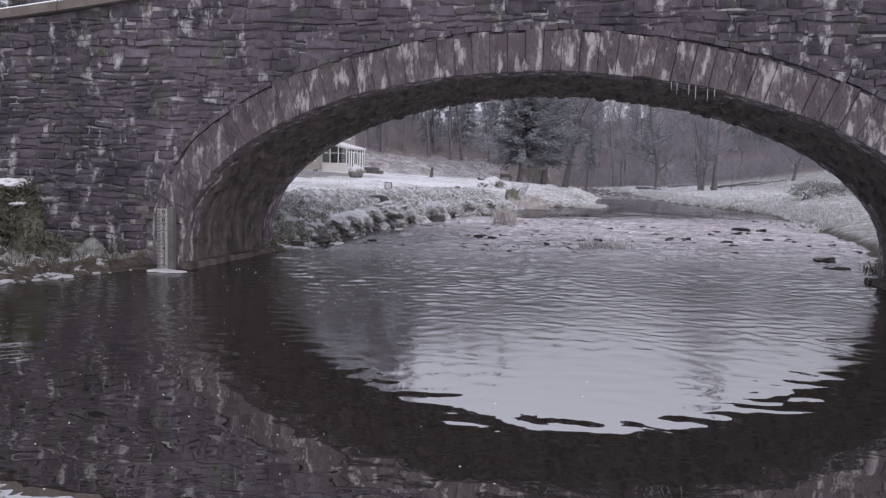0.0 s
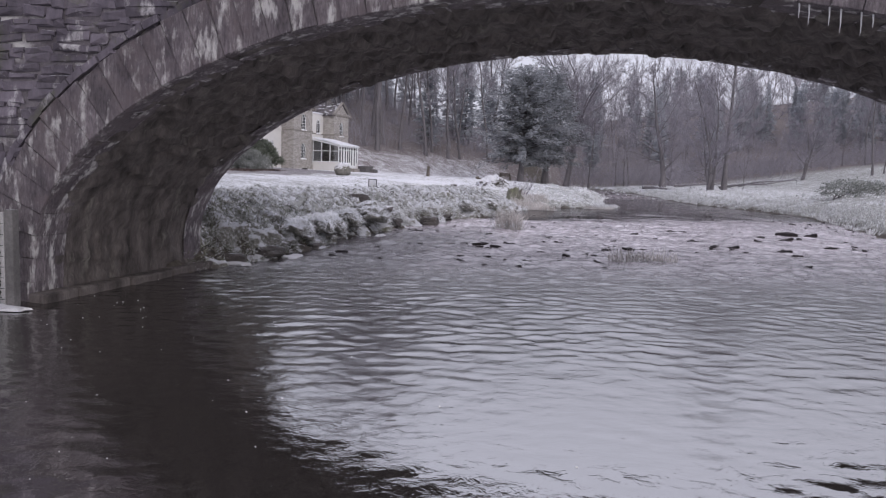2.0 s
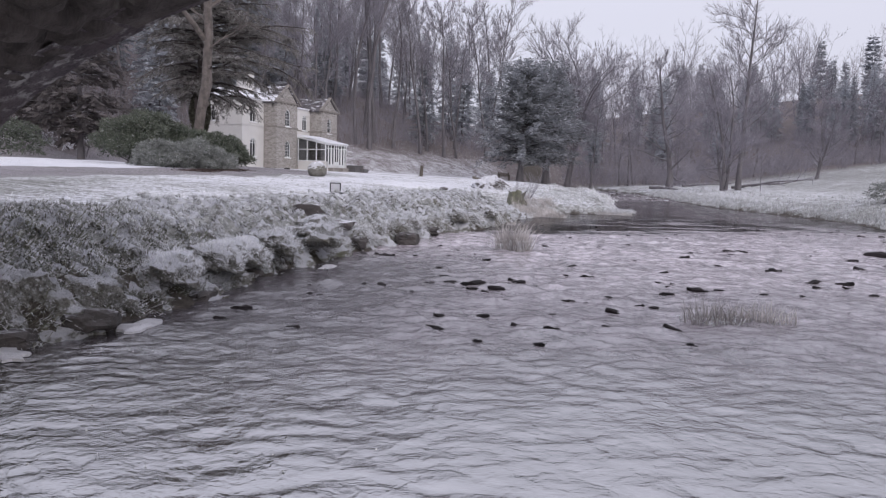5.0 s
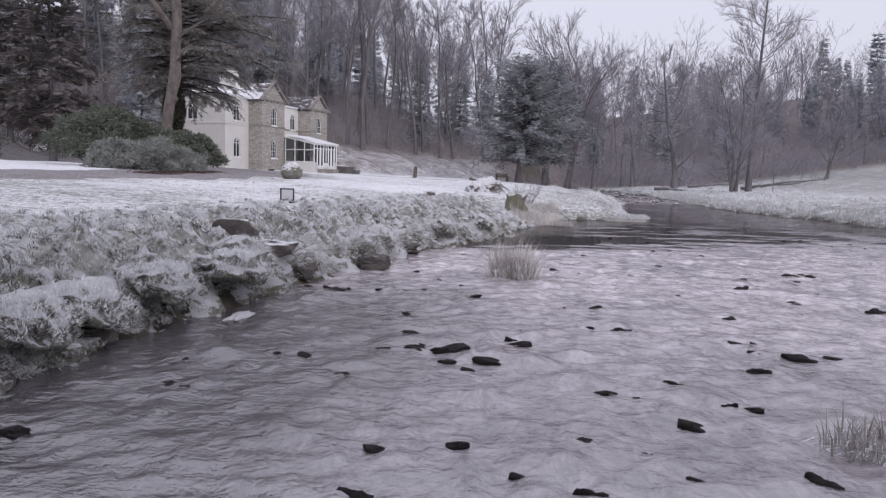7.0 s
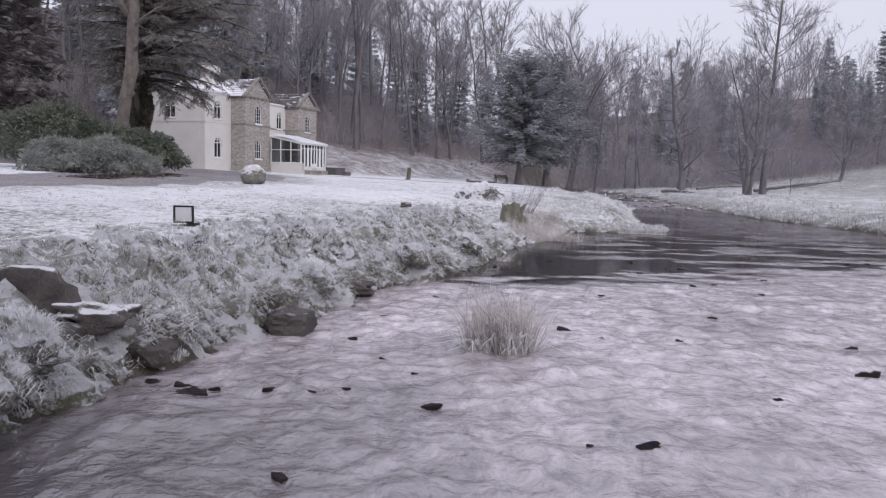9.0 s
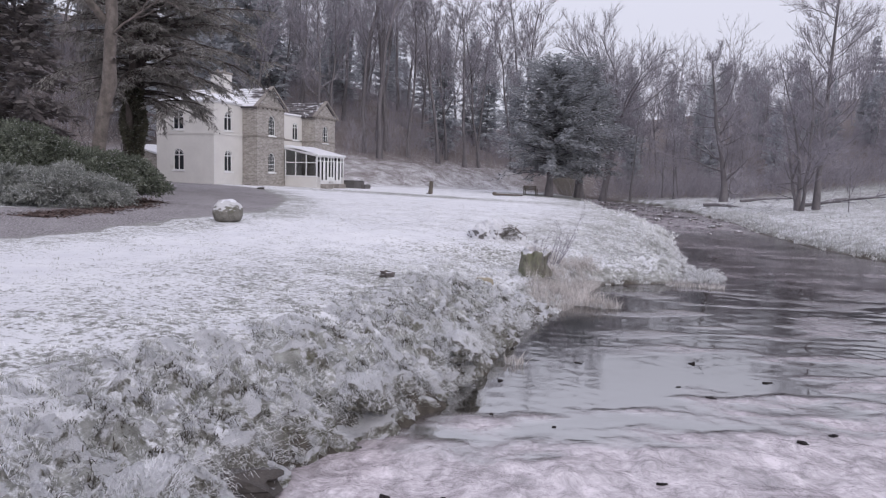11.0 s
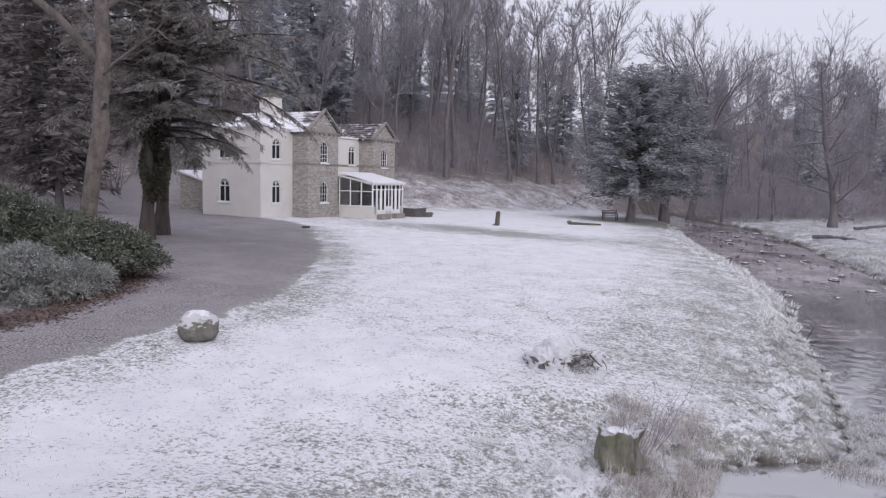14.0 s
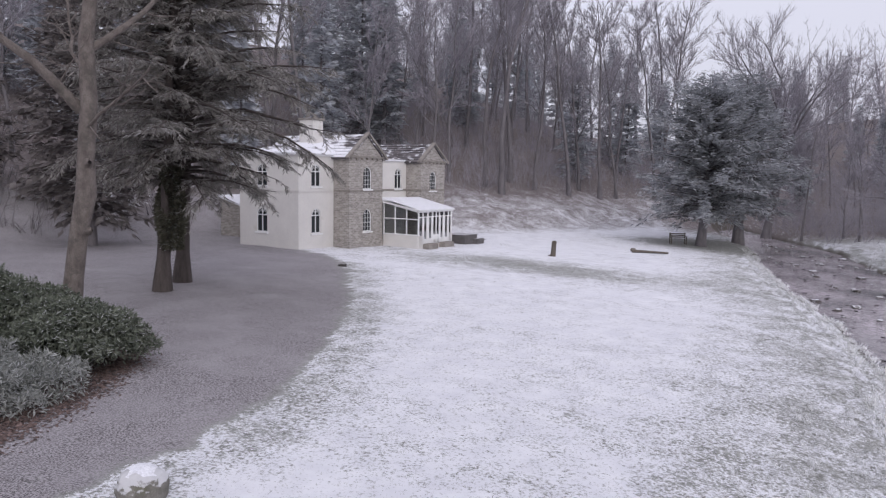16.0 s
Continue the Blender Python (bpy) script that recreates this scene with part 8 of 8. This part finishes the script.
def brush_heap():
    x, y = 0.80, 42.1
    o = thing("brush_heap", Matrix.Translation((x, y, drop(x, y))), "low heap of brush and roots half buried in snow", "brush heap")
    rng = np.random.default_rng(6)
    bm = bmesh.new()
    bmesh.ops.create_icosphere(bm, subdivisions=6, radius=1.0)
    hole = Vector((0.42, -0.80, 0.42)).normalized()
    for v in bm.verts:
        k = 1 + 0.24 * noise.noise(v.co * 2.2 + Vector((4, 0, 0))) + 0.14 * noise.noise(v.co * 5.0) + 0.06 * noise.noise(v.co * 12) + 0.015 * noise.noise(v.co * 26)
        k -= 0.50 * math.exp(-((v.co.normalized() - hole).length / 0.40) ** 2)
        v.co = Vector((v.co.x * 0.78 * k, v.co.y * 0.62 * k, v.co.z * 0.60 * k))
    m_ = mat("snowy_brush", (0.34, 0.32, 0.31), (0.07, 0.06, 0.058), 16, 0.95, 1.0, 22, snow=0.95, snow_at=-0.22, snow_scale=14.0, bdist=0.06)
    mound = part("mound", bm, m_, o)
    mound.data.polygons.foreach_set("use_smooth", [True] * len(mound.data.polygons))
    for i in range(15):
        a, r = rng.uniform(0, 6.283), 0.75 * math.sqrt(rng.uniform(0.05, 1))
        z = 0.40 * math.sqrt(max(0.05, 1 - r * r))
        l = limb(rng, (0.85 * r * math.cos(a), 0.62 * r * math.sin(a), z), (math.cos(a) + rng.normal(0, 0.7), math.sin(a) + rng.normal(0, 0.7), rng.uniform(-0.1, 0.5)), rng.uniform(0.15, 0.55), 5, 0.25, -0.16)
        g = Geo()
        k = rng.uniform(0.008, 0.016)
        g.tube(l, np.linspace(k, k * 0.35, 6), 5, False)
        g.ob("stick", WOOD, o)
    g = Geo()
    for _ in range(190):
        a, q = rng.uniform(0, 6.283), 0.40 * math.sqrt(rng.uniform(0, 1))
        b = np.array([0.22 + q * math.cos(a), -0.30 + 0.4 * q * math.sin(a), 0.26 + 0.62 * q * math.sin(a)])
        g.tube(limb(rng, b, (rng.normal(0, 1), rng.normal(-0.4, 0.5), rng.normal(0.1, 0.7)), rng.uniform(0.06, 0.20), 2, 0.3, -0.05), (0.006, 0.005, 0.003), 4, False)
    g.ob("brushwood", WOOD, o, "dark tangle of broken twigs")
    g = Geo()
    g.tube([(0.50, -0.34, 0.40), (0.62, -0.42, 0.30), (0.74, -0.52, 0.22)], (0.022, 0.018, 0.012), 6)
    g.ob("stick", WOOD, o)


brush_heap()


def post():
    x, y = -5.3, 81.0
    o = thing("wooden_post", Matrix.Translation((x, y, drop(x, y) - 0.05)) @ Matrix.Rotation(0.05, 4, "Y"), "short weathered wooden post standing on the lawn", "post")
    g = Geo()
    g.tube([(0, 0, 0), (0.01, 0, 0.5), (0.02, 0, 1.05), (0.02, 0, 1.12)], (0.19, 0.17, 0.16, 0.10), 9)
    g.ob("shaft", WOOD, o)
    g = Geo()
    g.tube([(-0.32, 0.05, 0.08), (0.05, -0.1, 0.10)], (0.06, 0.05), 6)
    g.ob("root", WOOD, o)


post()


def log():
    x, y = 0.95, 87.3
    o = thing("fallen_log", Matrix.Translation((x, y, drop(x, y) + 0.12)) @ Matrix.Rotation(-0.12, 4, "Z") @ Matrix.Scale(0.72, 4), "fallen log with snow along the top, lying on the lawn", "log")
    g = Geo()
    g.tube([(-1.6, 0, 0), (-0.6, 0.05, 0.02), (0.5, 0, 0), (1.9, -0.08, -0.02)], (0.20, 0.16, 0.14, 0.11), 9)
    g.ob("bole", WOOD, o)
    g = Geo()
    g.tube([(-1.75, 0, -0.05), (-1.6, 0.0, 0.1), (-1.35, 0, 0.2)], (0.25, 0.28, 0.12), 8)
    g.ob("root_end", WOOD, o)


log()


def bench():
    x, y = 3.3, 97.4
    o = thing("garden_bench", Matrix.Translation((x, y, drop(x, y))) @ Matrix.Rotation(0.3, 4, "Z"), "weathered wooden garden bench under the dark conifer", "bench")
    for i in range(3):
        part("seat_slat", bbox(-0.7, 0.7, -0.22 + i * 0.15, -0.10 + i * 0.15, 0.42, 0.46, 0.005), WOOD, o)
    for i in range(3):
        part("back_slat", bbox(-0.7, 0.7, 0.24, 0.27, 0.52 + i * 0.14, 0.62 + i * 0.14, 0.005), WOOD, o)
    for x0 in (-0.68, 0.60):
        part("leg", bbox(x0, x0 + 0.08, -0.22, -0.14, -0.05, 0.62, 0.006), WOOD, o)
        part("leg", bbox(x0, x0 + 0.08, 0.22, 0.30, -0.05, 0.95, 0.006), WOOD, o)
        part("armrest", bbox(x0 - 0.01, x0 + 0.09, -0.25, 0.28, 0.62, 0.66, 0.006), WOOD, o)


bench()


def log_store():
    m = HOUSE @ Matrix.Translation((3.9, 13.4, 0))
    o = thing("timber_box", Matrix.Translation((0, 0, -0.35)) @ m, "low dark timber planter box with a snowy rim beside the conservatory", "planter")
    part("side", bbox(-0.9, 0.9, -0.9, -0.82, 0, 0.75, 0.01), GREYBOX, o)
    part("side", bbox(-0.9, 0.9, 0.82, 0.9, 0, 0.75, 0.01), GREYBOX, o)
    part("side", bbox(-0.9, -0.82, -0.82, 0.82, 0, 0.75, 0.01), GREYBOX, o)
    part("side", bbox(0.82, 0.9, -0.82, 0.82, 0, 0.75, 0.01), GREYBOX, o)
    part("soil", bbox(-0.82, 0.82, -0.82, 0.82, 0.0, 0.66, 0.01), GREYBOX, o)
    part("rim", bbox(-0.96, 0.96, -0.96, 0.96, 0.75, 0.80, 0.01), GREYBOX, o, "snow-dusted rim")
    m = HOUSE @ Matrix.Translation((4.9, 14.2, 0))
    o = thing("garden_trough", Matrix.Translation((0, 0, -0.3)) @ m, "small dark trough on the snow beside the planter", "trough")
    part("body", bbox(-0.3, 0.3, -0.5, 0.5, 0, 0.42, 0.03), GREYBOX, o)
    part("handle", bbox(-0.03, 0.03, 0.5, 1.2, 0.22, 0.28, 0.01), GREYBOX, o)


log_store()


def ivy_stump():
    """Ivy-grown stump with snow against the bridge wall."""
    o = bush("ivy_stump", "ivy-grown stump capped with snow against the bridge wall", (-6.25, 10.72), [(0, 0, 0.35, 0.36, 0.3, 0.5), (-0.45, -0.15, 0.15, 0.40, 0.3, 0.38), (0.08, -0.05, 0.72, 0.28, 0.22, 0.26), (-0.85, -0.2, 0.08, 0.40, 0.3, 0.30), (0.5, -0.1, 0.05, 0.3, 0.25, 0.2), (-0.1, -0.3, 0.3, 0.3, 0.22, 0.3)], 6000, 0.06, IVY, 9, 0)
    for x, y, z, r in ((0.02, -0.05, 0.93, 0.20), (-0.42, -0.2, 0.52, 0.15), (-0.30, -0.28, 0.30, 0.10), (-0.85, -0.25, 0.38, 0.14), (0.16, -0.2, 0.66, 0.09)):
        bm = bmesh.new()
        bmesh.ops.create_icosphere(bm, subdivisions=4, radius=r)
        for v in bm.verts:
            k = 1 + 0.55 * noise.noise(v.co * 7 + Vector((x * 9, 0, 0))) + 0.3 * noise.noise(v.co * 19)
            v.co = Vector((v.co.x * k * 1.15 + x, v.co.y * k + y, z + v.co.z * k * 0.32))
        c = part("snow_patch", bm, SNOW, o, "patch of snow")
        c.data.polygons.foreach_set("use_smooth", [True] * len(c.data.polygons))
    g = Geo()
    g.tube([(0.12, 0.05, -0.2), (0.12, 0.05, 0.35), (0.10, 0.05, 0.74)], (0.24, 0.20, 0.17), 10)
    g.ob("bole", STUMPW, o)


ivy_stump()

# fallen leaves below the bushes
rl = np.random.default_rng(14)
n = 9000
y = rl.uniform(39.5, 50.5, n)
x = np.interp(y, [39.5, 41.5, 44, 47.5, 50.5], [-11.5, -11.0, -11.4, -12.4, -14.6]) + rl.normal(-0.1, 0.38, n)
pl = np.stack([x, y, land(x, y) + 0.012], -1)
a = rl.uniform(0, 6.28, n)
e1 = np.stack([np.cos(a), np.sin(a), rl.normal(0, 0.2, n)], -1) * 0.05
e2 = np.stack([-np.sin(a), np.cos(a), rl.normal(0, 0.2, n)], -1) * 0.03
g = Geo()
g.add(np.stack([pl - e1, pl + e2, pl + e1, pl - e2], 1).reshape(-1, 3), [(4 * i, 4 * i + 1, 4 * i + 2, 4 * i + 3) for i in range(n)])
tagged(g.ob("fallen_leaves", LITTER), "brown fallen leaves along the edge of the bushes", "leaves", kind="stuff")



def fallen_branch(x, y, turn, length, seed):
    rng = np.random.default_rng(seed)
    o = thing("fallen_branch", Matrix.Translation((x, y, drop(x, y) + 0.12)) @ Matrix.Rotation(turn, 4, "Z"), "fallen bare branch with snow along it on the bank", "branch", "fallen branches")
    g = Geo()
    b = limb(rng, (-length / 2, 0, 0), (1, 0, 0.12), length, 7, 0.10, 0.0)
    g.tube(b, np.linspace(0.16, 0.04, 8), 7)
    g.ob("bough", BARK, o)
    for _ in range(14):
        g = Geo()
        q = b[rng.integers(1, 8)]
        g.tube(limb(rng, q, side_way(rng, np.array([1.0, 0, 0.2]), 0.9), length * rng.uniform(0.12, 0.3), 3, 0.15, 0.05), (0.035, 0.025, 0.018, 0.01), 4, False)
        g.ob("side_shoot", TWIG, o)


for i, q in enumerate(((21.5, 88.0, 0.2, 7.0), (28.5, 84.0, -0.3, 6.0), (33.0, 92.0, 0.5, 8.0), (27.0, 97.0, 0.1, 6.0))):
    fallen_branch(*q, 40 + i)

# ---- bridge facing stones last ----
facing(0.06, -12.0, 9.5, 300, False)
